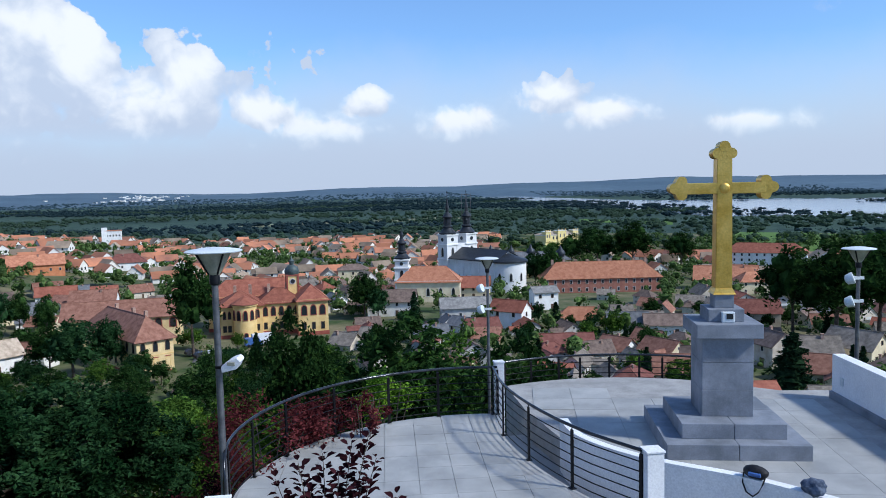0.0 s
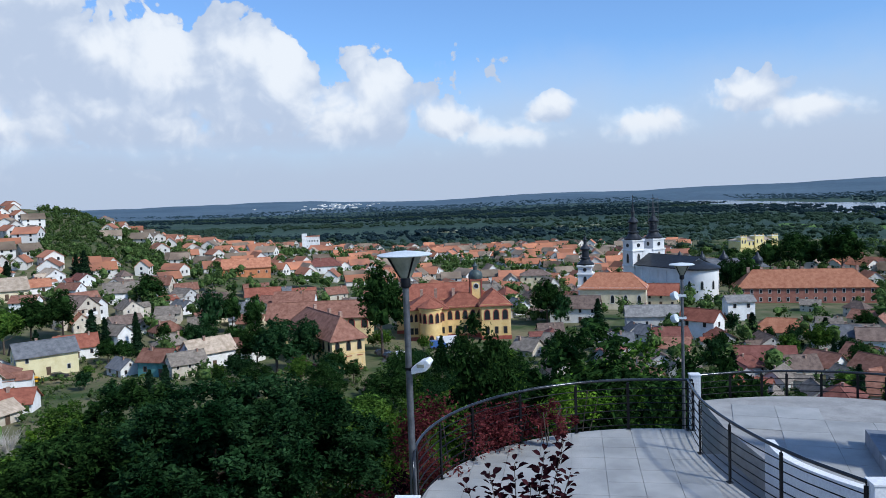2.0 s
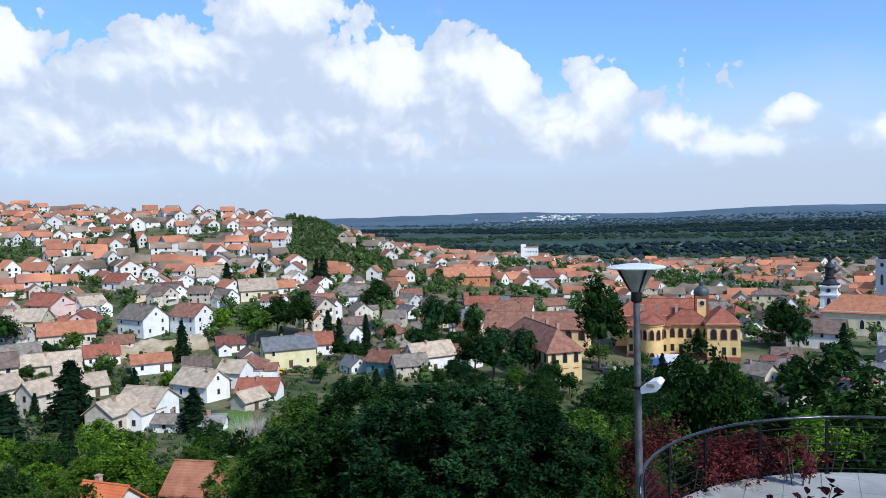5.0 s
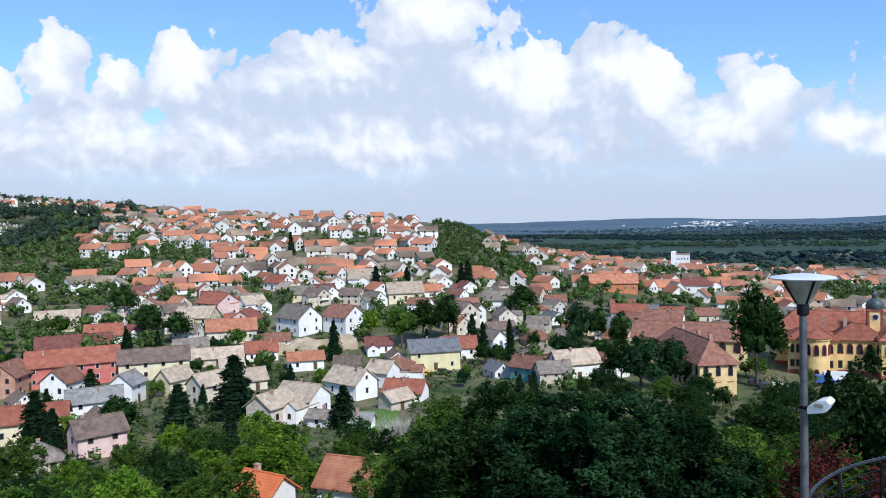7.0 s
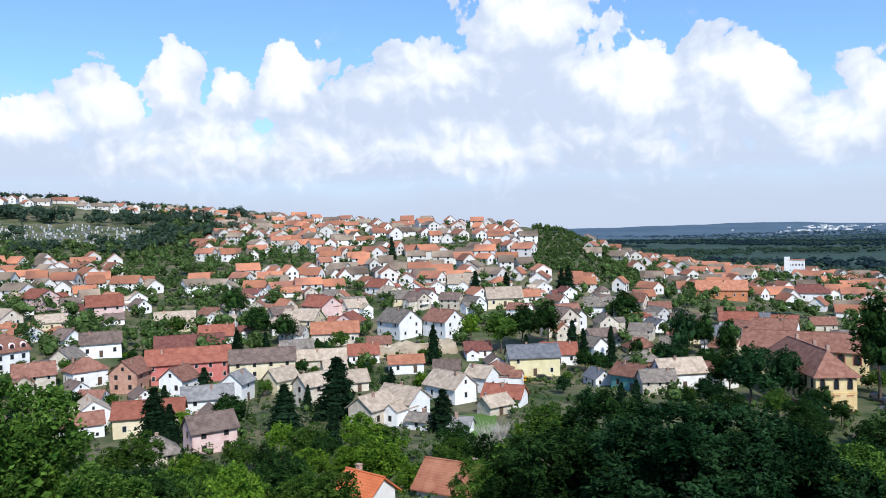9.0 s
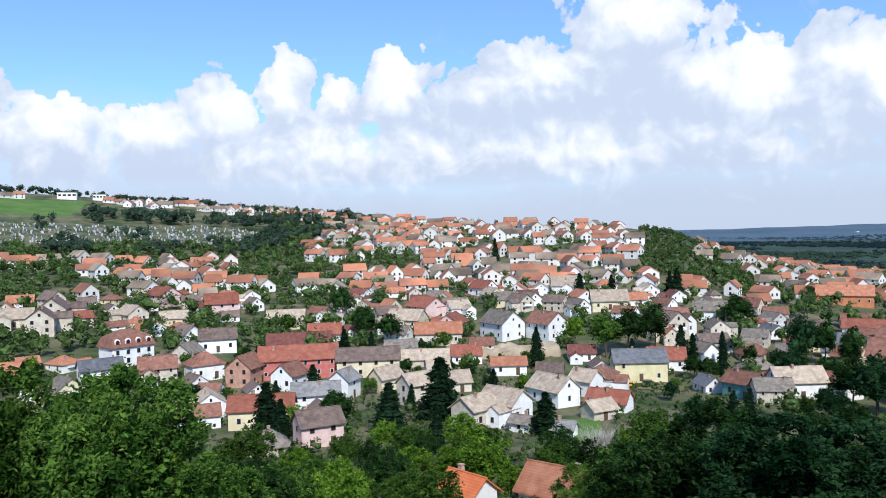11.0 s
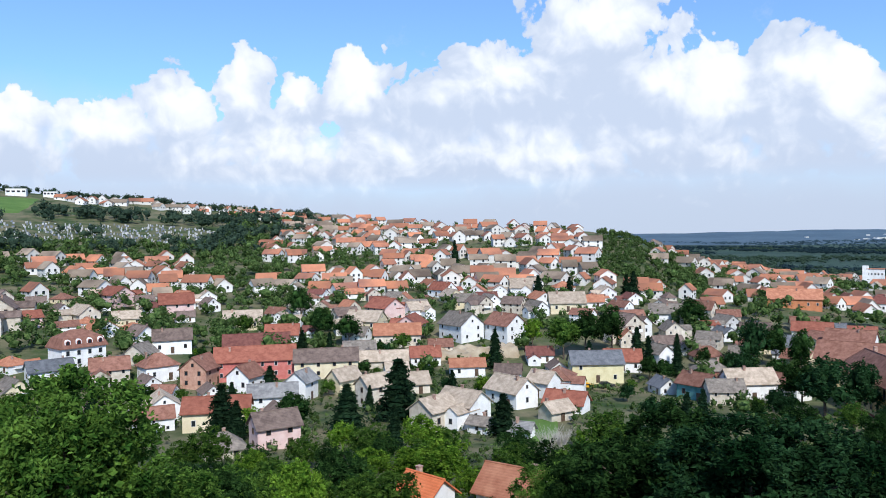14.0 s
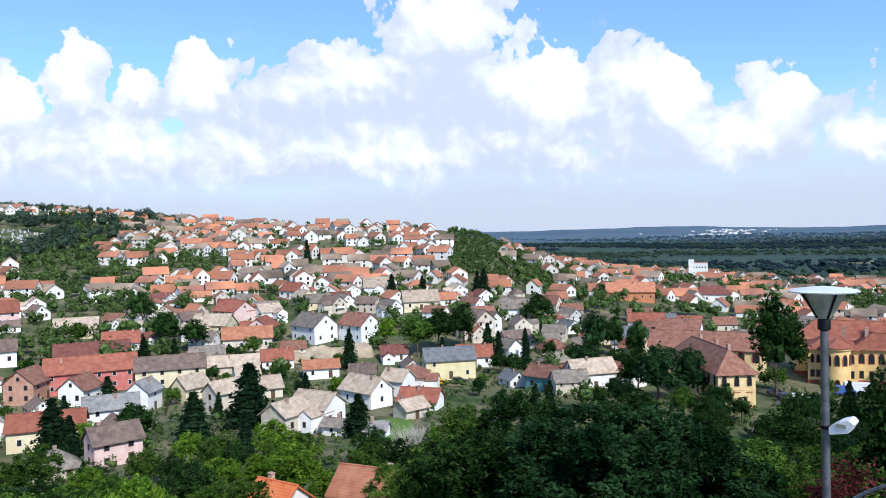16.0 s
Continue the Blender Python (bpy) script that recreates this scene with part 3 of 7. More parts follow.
wall_run("baseboard_parapet", [(8.74, 17.0), (8.70, 15.0), (8.64, 12.0), (8.60, 9.2)], -0.01, 0.16, 0.06, PLINTH, "grey stone skirting along the parapet")
bm = add_box(bmesh.new(), 8.755, 16.55, 0.47, 0.03, 0.13, 0.18, None, 0.005)
tagged(new("wall_socket_box", to_mesh("wall_socket_box", bm, LAMP_WHITE)), "small grey service box on the white parapet", "service box")


# ---- the gilded cross ----
def build_cross():
    th = thing("cross_monument", "gilded cross with trefoil ends on a stepped blue-grey stone plinth", "monument", pose(5.31, 14.45, 0, 0, 0, -5.5))
    for w, z0, z1, cut in ((2.52, -0.02, 0.28, 0.0), (1.86, 0.28, 0.56, 0.0)):
        bm = bmesh.new()
        for sx in (-1, 1):
            for sy in (-1, 1):
                add_box(bm, sx * w / 4, sy * w / 4, (z0 + z1) / 2, w / 2 - 0.006, w / 2 - 0.006, z1 - z0, None, 0.01)
        part("step", bm, PLINTH, th)
    for z0, z1 in ((0.56, 1.06), (1.066, 1.58), (1.586, 2.06)):
        part("pier_block", add_box(bmesh.new(), 0, 0, (z0 + z1) / 2, 0.93, 0.93, z1 - z0, None, 0.008), PLINTH, th)
    part("cornice", add_box(bmesh.new(), 0, 0, 2.195, 1.2, 1.2, 0.27, None, 0.015), PLINTH, th)
    part("top_block", add_box(bmesh.new(), 0, 0, 2.45, 0.66, 0.66, 0.24, None, 0.012), PLINTH, th)
    part("neck_block", add_box(bmesh.new(), 0, 0, 2.70, 0.36, 0.36, 0.26, None, 0.01), PLINTH, th)
    bm = add_box(bmesh.new(), 0.02, -0.37, 2.43, 0.24, 0.10, 0.2, None, 0.02)
    lamp = part("floodlight", bm, LAMP_WHITE, th, "small pale floodlight box")
    part("lens", add_box(bmesh.new(), 0.04, -0.424, 2.45, 0.12, 0.012, 0.10), GLASS, lamp)
    bm = bmesh.new()
    add_lathe(bm, [(0.30, 2.83), (0.27, 2.86), (0.235, 2.93), (0.22, 2.94)], seg=4, turn=math.pi / 4)
    part("collar", bm, GOLD, th, "bright gilded collar")
    dep = 0.15
    bm = bmesh.new()
    # shaft, arms and trefoil ends
    prof = [(-0.155, 2.93), (0.155, 2.93), (0.135, 5.42), (-0.135, 5.42)]
    f = [bm.verts.new((x, -dep, z)) for x, z in prof]
    b = [bm.verts.new((x, dep, z)) for x, z in prof]
    bm.faces.new(f), bm.faces.new(b[::-1])
    for i in range(4):
        bm.faces.new((f[i], b[i], b[(i + 1) % 4], f[(i + 1) % 4]))
    bmesh.ops.bevel(bm, geom=list(bm.edges), offset=0.012, segments=2, affect="EDGES")
    part("shaft", bm, GOLD, th)
    part("crossbar", add_box(bmesh.new(), 0, 0, 4.83, 1.50, 2 * dep * 0.98, 0.21, None, 0.012), GOLD, th)
    for cx, cz, ax in ((0, 5.50, (0, 1)), (-0.80, 4.84, (-1, 0)), (0.77, 4.84, (1, 0))):
        bm = bmesh.new()
        for ox, oz, r in ((ax[0] * 0.11, ax[1] * 0.11, 0.10), (ax[1] * 0.125 - ax[0] * 0.02, ax[0] * 0.125 - ax[1] * 0.02, 0.10), (-ax[1] * 0.125 - ax[0] * 0.02, -ax[0] * 0.125 - ax[1] * 0.02, 0.10), (0, 0, 0.15)):
            d = dep - 0.002 - 0.003 * len(bm.verts) / 60
            bmesh.ops.create_cone(bm, cap_ends=True, segments=24, radius1=r, radius2=r, depth=2 * d, matrix=pose(cx + ox, 0, cz + oz, 90))
        part("trefoil_end", bm, GOLD, th, smooth_deg=40)
    bm = bmesh.new()
    bmesh.ops.create_uvsphere(bm, u_segments=20, v_segments=10, radius=0.1, matrix=pose(0, -dep, 4.83) @ Matrix.Diagonal((1, 0.4, 1, 1)))
    part("boss", bm, GOLD, th, smooth_deg=50)


build_cross()


# ---- street lamps on the terrace ----
def street_lamp(x, y, z0, top, label, floods=(), k=1.0):
    """A lamp whose top is at a height; k scales it as a whole."""
    th = thing("street_lamp", label, "street lamp", pose(x, y, z0) @ Matrix.Scale(k, 4), group="terrace lamps")
    h = (top - z0) / k
    floods = [z0 + (f - z0) / k for f in floods]
    bm = add_tube(bmesh.new(), [(0, 0, 0), (0, 0, h * 0.45), (0, 0, h - 0.54)], 0.062, 12, 0.05)
    part("pole", bm, GALVANISED, th, smooth_deg=50)
    bm = add_lathe(bmesh.new(), [(0.05, h - 0.58), (0.08, h - 0.56), (0.08, h - 0.44), (0.07, h - 0.42)], seg=16)
    part("collar", bm, BLACK_STEEL, th, smooth_deg=40)
    bm = add_lathe(bmesh.new(), [(0.08, h - 0.42), (0.12, h - 0.36), (0.25, h - 0.12), (0.265, h - 0.08)], seg=20)
    part("lantern", bm, LAMP_GLASS, th, "frosted conical lantern", smooth_deg=40)
    for q in range(4):
        a = math.pi / 4 + q * math.pi / 2
        bm = add_tube(bmesh.new(), [(0.09 * math.cos(a), 0.09 * math.sin(a), h - 0.41), (0.30 * math.cos(a), 0.30 * math.sin(a), h - 0.07)], 0.016, 6)
        part("stay", bm, BLACK_STEEL, th)
    bm = add_lathe(bmesh.new(), [(0.24, h - 0.085), (0.42, h - 0.075), (0.43, h - 0.06), (0.40, h - 0.045), (0.2, h - 0.015), (0.05, h)], seg=28)
    part("hood", bm, LAMP_WHITE, th, "flat pale grey disc hood", smooth_deg=40)
    for dz in floods:
        bm = add_lathe(bmesh.new(), [(0.05, -0.16), (0.13, -0.12), (0.16, 0.02), (0.15, 0.06)], seg=14)
        bmesh.ops.transform(bm, verts=bm.verts, matrix=pose(-0.24, -0.1, dz - z0, 70, 0, 60))
        fl = part("floodlight", bm, LAMP_WHITE, th, "pale blue-white floodlight clamped to the pole", smooth_deg=40)
        part("bracket", add_box(bmesh.new(), -0.02, -0.03, dz - z0, 0.3, 0.05, 0.08), LAMP_WHITE, fl)
    return th


street_lamp(-3.47, 11.49, -1.4, 4.15, "grey street lamp with a flat disc hood beside the terrace")
street_lamp(0.985, 17.05, -1.6, 3.38, "slim grey street lamp with a disc hood behind the railing", (2.68, 2.2), 0.62)
street_lamp(11.05, 20.17, -4.5, 3.14, "grey street lamp with two floodlights behind the parapet", (2.3, 1.68))


# ---- dark post and curved handrail at the lookout's edge ----
th = thing("lookout_post", "black steel post with a curved handrail on the lookout", "post", pose(-1.394, 0.222, 3.3))
part("post", add_box(bmesh.new(), 0, 0, 1.6, 0.14, 0.14, 3.2, pose(0, 0, 0, 0, 0, -4), 0.008), BLACK_STEEL, th)
bm = add_tube(bmesh.new(), [(0.02, 0.0, 1.05), (0.05, 0.005, 1.30), (0.075, 0.01, 1.385), (0.11, 0.03, 1.39), (0.15, 0.075, 1.33), (0.22, 0.16, 1.20), (0.34, 0.32, 0.98), (0.46, 0.5, 0.72), (0.5, 0.55, 0.0)], 0.028, 12)
part("handrail", bm, BLACK_STEEL, th, "glossy dark curved tube handrail", smooth_deg=60)


# ---- houses ----
def window_mesh(arched=False, frame_mat=FRAME, pane_mat=GLASS):
    """A unit window, one metre wide and high, facing -y: a frame with a sill edge round a recessed dark pane."""
    bm = bmesh.new()
    n = 8
    outer = [(-0.5, 0), (0.5, 0)] + ([(0.5 * math.cos(math.pi * i / n), 0.62 + 0.38 * math.sin(math.pi * i / n)) for i in range(n + 1)] if arched else [(0.5, 1), (-0.5, 1)])
    inner = [(x * 0.78, 0.05 + z * 0.87) for x, z in outer]
    fo = [bm.verts.new((x, -0.09, z)) for x, z in outer]
    fi = [bm.verts.new((x, -0.09, z)) for x, z in inner]
    bo = [bm.verts.new((x, 0.05, z)) for x, z in outer]
    gi = [bm.verts.new((x, -0.02, z)) for x, z in inner]
    k = len(outer)
    for i in range(k):
        j = (i + 1) % k
        bm.faces.new((fo[i], fo[j], fi[j], fi[i]))
        bm.faces.new((bo[i], bo[j], fo[j], fo[i]))
        bm.faces.new((fi[i], fi[j], gi[j], gi[i]))
    bm.faces.new(gi).material_index = 1
    return to_mesh("window", bm, [frame_mat, pane_mat])


PANE, PANE_DARK = window_mesh(), window_mesh(frame_mat=DARK_FRAME)
ARCH, ARCH_RED = window_mesh(True), window_mesh(True, TERRACOTTA)
ARCH_BROWN = window_mesh(True, DARK_FRAME)
ARCH_BLIND = window_mesh(True, WALL["yellowsun"], WALL["yellow"])
ARCH_HOOD = to_mesh("lintel", add_box(bmesh.new(), 0, -0.04, 0.86, 1.0, 0.2, 0.28), TERRACOTTA)
bm = add_box(bmesh.new(), 0, -0.02, 0.5, 1.0, 0.10, 1.0)
add_box(bm, 0, -0.09, 0.72, 0.62, 0.03, 0.32)
add_box(bm, 0, -0.09, 0.28, 0.62, 0.03, 0.36)
DOOR = to_mesh("door", bm, DOOR_WOOD)


def put(name, mesh, parent, x, y, z, w, h, side=0.0):
    """A window or door on a wall: its sill's middle at x, y, z, facing -y when side is 0."""
    ob = new(name, mesh)
    ob.parent = parent
    ob.matrix_local = pose(x, y, z, 0, 0, side) @ Matrix.Diagonal((w, min(1.0, w), h, 1))
    return ob


def gable_roof(L, W, h, rise, over=0.65, thick=0.16):
    bm = bmesh.new()
    run = W / 2 + over
    drop = rise * over / (W / 2)
    x = L / 2 + over * 0.7
    for s in (-1, 1):
        a, b = (0, h + rise), (s * run, h - drop)
        q = [(a[0], a[1] + thick), (b[0], b[1] + thick), (b[0], b[1]), (a[0], a[1])]
        lo = [bm.verts.new((-x, p, z)) for p, z in q]
        hi = [bm.verts.new((x, p, z)) for p, z in q]
        bm.faces.new(lo), bm.faces.new(hi[::-1])
        for i in range(4):
            bm.faces.new((lo[i], lo[(i + 1) % 4], hi[(i + 1) % 4], hi[i]))
    add_tube(bm, [(-x - 0.02, 0, h + rise + thick), (x + 0.02, 0, h + rise + thick)], 0.13, 6)
    return bm


def hip_roof(L, W, h, rise, over=0.5, thick=0.15):
    bm = bmesh.new()
    x, y, r = L / 2 + over, W / 2 + over, max(0.05, (L - W) / 2)
    z0 = h - rise * over / (W / 2)
    for dz in (0,):
        lo = [bm.verts.new((sx * x, sy * y, z0)) for sx, sy in ((-1, -1), (1, -1), (1, 1), (-1, 1))]
        mid = [bm.verts.new((sx * x, sy * y, z0 + thick)) for sx, sy in ((-1, -1), (1, -1), (1, 1), (-1, 1))]
        top = [bm.verts.new((-r, 0, h + rise + thick)), bm.verts.new((r, 0, h + rise + thick))]
        bm.faces.new(lo[::-1])
        for i in range(4):
            bm.faces.new((lo[i], lo[(i + 1) % 4], mid[(i + 1) % 4], mid[i]))
        bm.faces.new((mid[0], mid[1], top[1], top[0]))
        bm.faces.new((mid[1], mid[2], top[1]))
        bm.faces.new((mid[2], mid[3], top[0], top[1]))
        bm.faces.new((mid[3], mid[0], top[0]))
    add_tube(bm, [(-r, 0, h + rise + thick), (r, 0, h + rise + thick)], 0.13, 6)
    for sx in (-1, 1):
        for sy in (-1, 1):
            add_tube(bm, [(sx * r, 0, h + rise + thick - 0.03), (sx * x, sy * y, z0 + thick)], 0.10, 5)
    return bm


def house_walls(L, W, h, rise, gable, deep=2.5):
    bm = bmesh.new()
    if gable:
        q = [(-W / 2, -deep), (W / 2, -deep), (W / 2, h), (0, h + rise), (-W / 2, h)]
    else:
        q = [(-W / 2, -deep), (W / 2, -deep), (W / 2, h), (-W / 2, h)]
    lo = [bm.verts.new((-L / 2, y, z)) for y, z in q]
    hi = [bm.verts.new((L / 2, y, z)) for y, z in q]
    bm.faces.new(lo), bm.faces.new(hi[::-1])
    for i in range(len(q)):
        bm.faces.new((lo[i], lo[(i + 1) % len(q)], hi[(i + 1) % len(q)], hi[i]))
    return bm


WORDS = {"white": "white rendered", "whitegrey": "dull white", "cream": "cream rendered", "beige": "worn beige", "pink": "rose-red rendered", "pinkpale": "pale pink",
         "yellow": "ochre yellow", "yellowpale": "pale yellow", "teal": "teal painted", "brick": "bare brick", "brickred": "dull red", "orangewall": "orange rendered",
         "orange": "orange clay tile", "orangebright": "new bright orange tile", "red": "red clay tile", "redbrown": "weathered red tile", "darkred": "dark red tile",
         "brown": "old brown tile", "greybrown": "mossy grey-brown tile", "beigegrey": "sun-bleached tile", "grey": "grey cement tile", "darkgrey": "dark grey"}
taken = []  # plan circles already built on


def raise_house(noun, L, W, h, rise, wall, roof, kind, windows=True, seed=0, chimneys=1, door=True, group="", wing=0, balcony=False):
    """A house on the origin with its ridge along x; one to three storeys by its height."""
    rng = random.Random(seed)
    th = thing(noun, f"{WORDS[wall]} {noun} with a {'hipped' if kind == 'hip' else 'gabled'} {WORDS[roof]} roof", noun, group=group)
    part("wall", house_walls(L, W, h, rise, kind == "gable"), WALL[wall], th)
    part("roof", gable_roof(L, W, h, rise) if kind == "gable" else hip_roof(L, W, h, rise), ROOF[roof], th)
    for k in range(chimneys):
        x, y = rng.uniform(-0.35, 0.35) * L, rng.choice((-1, 1)) * rng.uniform(0.05, 0.18) * W
        z = h + rise * (1 - 2 * abs(y) / W)
        bm = add_box(bmesh.new(), x, y, z + 0.25, 0.55, 0.5, 1.7)
        add_box(bm, x, y, z + 1.12, 0.68, 0.63, 0.12)
        part("chimney", bm, CHIMNEY, th)
    if wing:
        wl, ww = W * rng.uniform(0.45, 0.75), L * rng.uniform(0.32, 0.46)
        side, x = wing, rng.choice((-1, 1)) * (L / 2 - ww / 2 - 0.25)
        hh = min(h * rng.uniform(0.7, 0.95), h - 0.25)
        m = pose(x, side * (W / 2 + wl / 2 - W * 0.22), 0, 0, 0, 90)
        bm = house_walls(wl + W * 0.4, ww, hh, ww * 0.33, True)
        bmesh.ops.transform(bm, verts=bm.verts, matrix=m)
        part("wing_wall", bm, WALL[wall], th)
        bm = gable_roof(wl + W * 0.4, ww, hh, ww * 0.33, 0.35)
        bmesh.ops.transform(bm, verts=bm.verts, matrix=m)
        part("wing_roof", bm, ROOF[roof], th)
        v = m @ Vector((side * (wl + W * 0.4) / 2, 0, 0))
        put("window", PANE, th, v.x, v.y, hh * 0.35, 1.1, min(1.3, hh * 0.42), 0 if side < 0 else 180)
    if balcony:
        bm = add_box(bmesh.new(), 0, 0, 0.06, 1.2, W * 0.5, 0.14, pose(L / 2 + 0.6, 0, h * 0.48))
        add_box(bm, 0.57, 0, 0.5, 0.06, W * 0.5, 0.9, pose(L / 2 + 0.6, 0, h * 0.48))
        part("balcony", bm, WALL["white"], th)
    if windows:
        floors = 2 if h > 4.6 else 1
        if h > 8.6:
            floors = 3
        step = h / floors
        wh = min(1.35, step * 0.48)
        pane = PANE_DARK if rng.random() < 0.35 else PANE
        for fl in range(floors):
            z = fl * step + step * 0.32
            n = max(1, int(L / 3.7))
            for s in (-1, 1):
                for i in range(n):
                    if fl == 0 and i == n // 2 and s == -1 and door and h > 2.3:
                        put("door", DOOR, th, -L / 2 + L * (i + 0.5) / n, s * W / 2, 0.0, 1.05, min(2.1, h * 0.8))
                    elif wh > 0.7 and rng.random() < 0.9:
                        put("window", pane, th, -L / 2 + L * (i + 0.5) / n, s * W / 2, z, 0.95, wh, 0 if s < 0 else 180)
            n = max(1, int(W / 3.5))
            for s in (-1, 1):
                for i in range(n):
                    if wh > 0.7 and rng.random() < 0.85:
                        put("window", pane, th, s * L / 2, -W / 2 + W * (i + 0.5) / n, z, 0.95, wh, 90 if s > 0 else -90)
        if kind == "gable" and rise > 2.6:
            for s in (-1, 1):
                put("window", pane, th, s * L / 2, 0, h + rise * 0.18, 0.8, 1.0, 90 if s > 0 else -90)
    return th


def build_house(noun, az, d, turn, L, W, h, rise, wall, roof, kind, **more):
    th = raise_house(noun, L, W, h, rise, wall, roof, kind, seed=int(az * 10 + d), **more)
    p = at(az, d)
    th.matrix_world = Matrix.Translation(p) @ Matrix.Rotation(radians(az + turn), 4, "Z")
    taken.append((p.x, p.y, 0.5 * max(L, W)))
    return th


# the near rows of the town, each house by bearing, distance, turn, length, width, eaves, roof rise
build_house("hall", 66.8, 229, 0, 22.6, 10.2, 5.4, 3.3, "pink", "red", "gable")
build_house("hall", 66.7, 257, 0, 20.9, 8.4, 3.0, 3.3, "brickred", "darkred", "gable")
build_house("house", 70.6, 223, 62, 9.5, 7.6, 5.2, 3.1, "brick", "redbrown", "gable")
build_house("barn", 61.7, 225, 0, 18.1, 7.3, 5.0, 2.9, "cream", "brown", "gable")
build_house("house", 57.4, 233, 0, 14.3, 5.7, 2.4, 2.3, "beige", "beigegrey", "gable")
build_house("house", 73.5, 231, 20, 9.2, 7.3, 4.4, 2.9, "white", "redbrown", "hip")
build_house("house", 67.5, 216, 55, 7.8, 7.0, 4.2, 2.8, "white", "redbrown", "gable")
build_house("house", 63.5, 200, 62, 7.1, 5.7, 5.1, 2.3, "white", "grey", "gable")
build_house("house", 69.5, 169, -8, 13.5, 6.1, 4.6, 2.4, "cream", "red", "gable")
build_house("house", 65.6, 183, 0, 11.0, 5.6, 4.9, 2.2, "white", "grey", "gable")
build_house("house", 65.5, 148, 18, 8.3, 5.6, 4.7, 2.2, "pinkpale", "brown", "gable")
build_house("house", 69.2, 141, 10, 7.4, 5.6, 2.1, 2.2, "beige", "greybrown", "hip")
build_house("house", 58.2, 186, 35, 7.0, 5.6, 5.3, 2.2, "beige", "beigegrey", "gable")
build_house("house", 51.5, 166, -40, 9.6, 7.0, 4.6, 2.5, "white", "beigegrey", "gable", wing=-1)
build_house("house", 53.7, 162, 48, 8.6, 6.4, 4.3, 2.2, "beige", "beigegrey", "gable")
build_house("shed", 50.2, 157, -30, 4.6, 3.4, 2.2, 1.0, "white", "greybrown", "gable")
build_house("house", 44.6, 170, 40, 6.4, 4.6, 2.5, 1.6, "beige", "beigegrey", "gable")
build_house("house", 55.6, 199, 15, 10.0, 5.6, 3.0, 2.3, "beige", "beigegrey", "gable")
build_house("house", 60.4, 206, 40, 7.6, 5.4, 4.0, 2.4, "cream", "beigegrey", "gable")
build_house("house", 47.9, 184, -48, 11.0, 6.9, 4.0, 2.8, "white", "beigegrey", "gable")
build_house("house", 45.5, 196, -35, 6.6, 5.6, 4.4, 2.2, "white", "beigegrey", "gable")
build_house("house", 51.2, 220, 5, 9.9, 5.9, 3.0, 1.7, "white", "orange", "gable")
build_house("house", 56.4, 262, 0, 15.7, 7.9, 4.3, 3.1, "beige", "orange", "gable")
build_house("house", 51.6, 267, -55, 13.6, 9.5, 5.5, 3.8, "white", "greybrown", "gable")
build_house("house", 48.3, 263, -50, 12.1, 8.5, 5.8, 3.4, "white", "redbrown", "gable")
build_house("house", 54.4, 85, -45, 5.1, 4.1, 3.9, 1.6, "white", "orangebright", "gable")
build_house("house", 47.7, 88, -30, 7.0, 5.6, 3.7, 2.2, "white", "orange", "gable")
build_house("shed", 47.1, 153, -20, 4.3, 3.0, 1.9, 1.2, "white", "grey", "gable")
build_house("house", 41.7, 218, 12, 14.2, 7.1, 5.5, 2.8, "yellowpale", "darkgrey", "gable")
build_house("house", 34.5, 200, -35, 8.4, 5.9, 4.1, 2.3, "teal", "redbrown", "gable")
build_house("house", 31.2, 202, 25, 11.8, 7.1, 4.5, 2.8, "white", "beigegrey", "gable")
build_house("house", 28.6, 204, -35, 8.3, 5.8, 3.6, 2.3, "white", "redbrown", "gable")
build_house("house", 33.9, 250, 20, 8.8, 6.2, 2.2, 2.5, "beige", "redbrown", "hip")
build_house("house", 37.1, 232, -50, 5.8, 5.2, 5.5, 2.1, "white", "greybrown", "gable")
build_house("house", 38.5, 274, -45, 6.3, 5.6, 4.4, 2.2, "white", "brown", "gable")
build_house("house", 36.6, 299, 0, 12.4, 7.4, 4.9, 3.0, "white", "greybrown", "gable")
build_house("house", 39.3, 286, 20, 10.7, 7.5, 2.5, 3.0, "white", "redbrown", "gable")
build_house("house", 33.7, 228, 20, 8.6, 6.0, 2.4, 2.4, "brickred", "greybrown", "hip")
build_house("house", 3.9, 256, -8, 15.8, 7.9, 5.3, 3.2, "white", "brown", "gable")
build_house("house", -1.6, 239, 8, 15.8, 6.3, 4.6, 2.5, "whitegrey", "grey", "gable")
build_house("house", -5.0, 223, -28, 10.5, 6.3, 5.6, 2.5, "white", "red", "gable")
build_house("house", -2.8, 208, 20, 9.1, 5.6, 3.1, 2.2, "white", "darkred", "gable")
build_house("house", 9.0, 297, -55, 6.4, 5.7, 6.3, 2.3, "yellowpale", "red", "hip")
build_house("villa", 6.8, 381, 0, 14.7, 8.8, 7.3, 2.3, "cream", "brown", "hip")
build_house("house", 7.5, 194, -35, 6.4, 5.6, 2.0, 2.2, "beige", "greybrown", "gable")
build_house("house", 5.4, 200, -30, 6.7, 5.6, 2.1, 2.2, "beige", "greybrown", "gable")
build_house("house", -7.5, 262, 20, 8.6, 5.6, 6.3, 1.5, "white", "grey", "gable")
build_house("museum_building", -23.0, 452, -4, 41.9, 12.6, 8.7, 4.6, "white", "red", "hip")
build_house("house", -20.4, 347, 0, 25.3, 12.7, 4.6, 5.1, "cream", "orange", "gable")
build_house("house", -22.1, 327, 25, 12.1, 8.5, 5.3, 3.4, "cream", "orange", "hip")
build_house("house", -13.6, 213, 8, 10.8, 5.6, 3.5, 2.2, "white", "darkgrey", "gable")
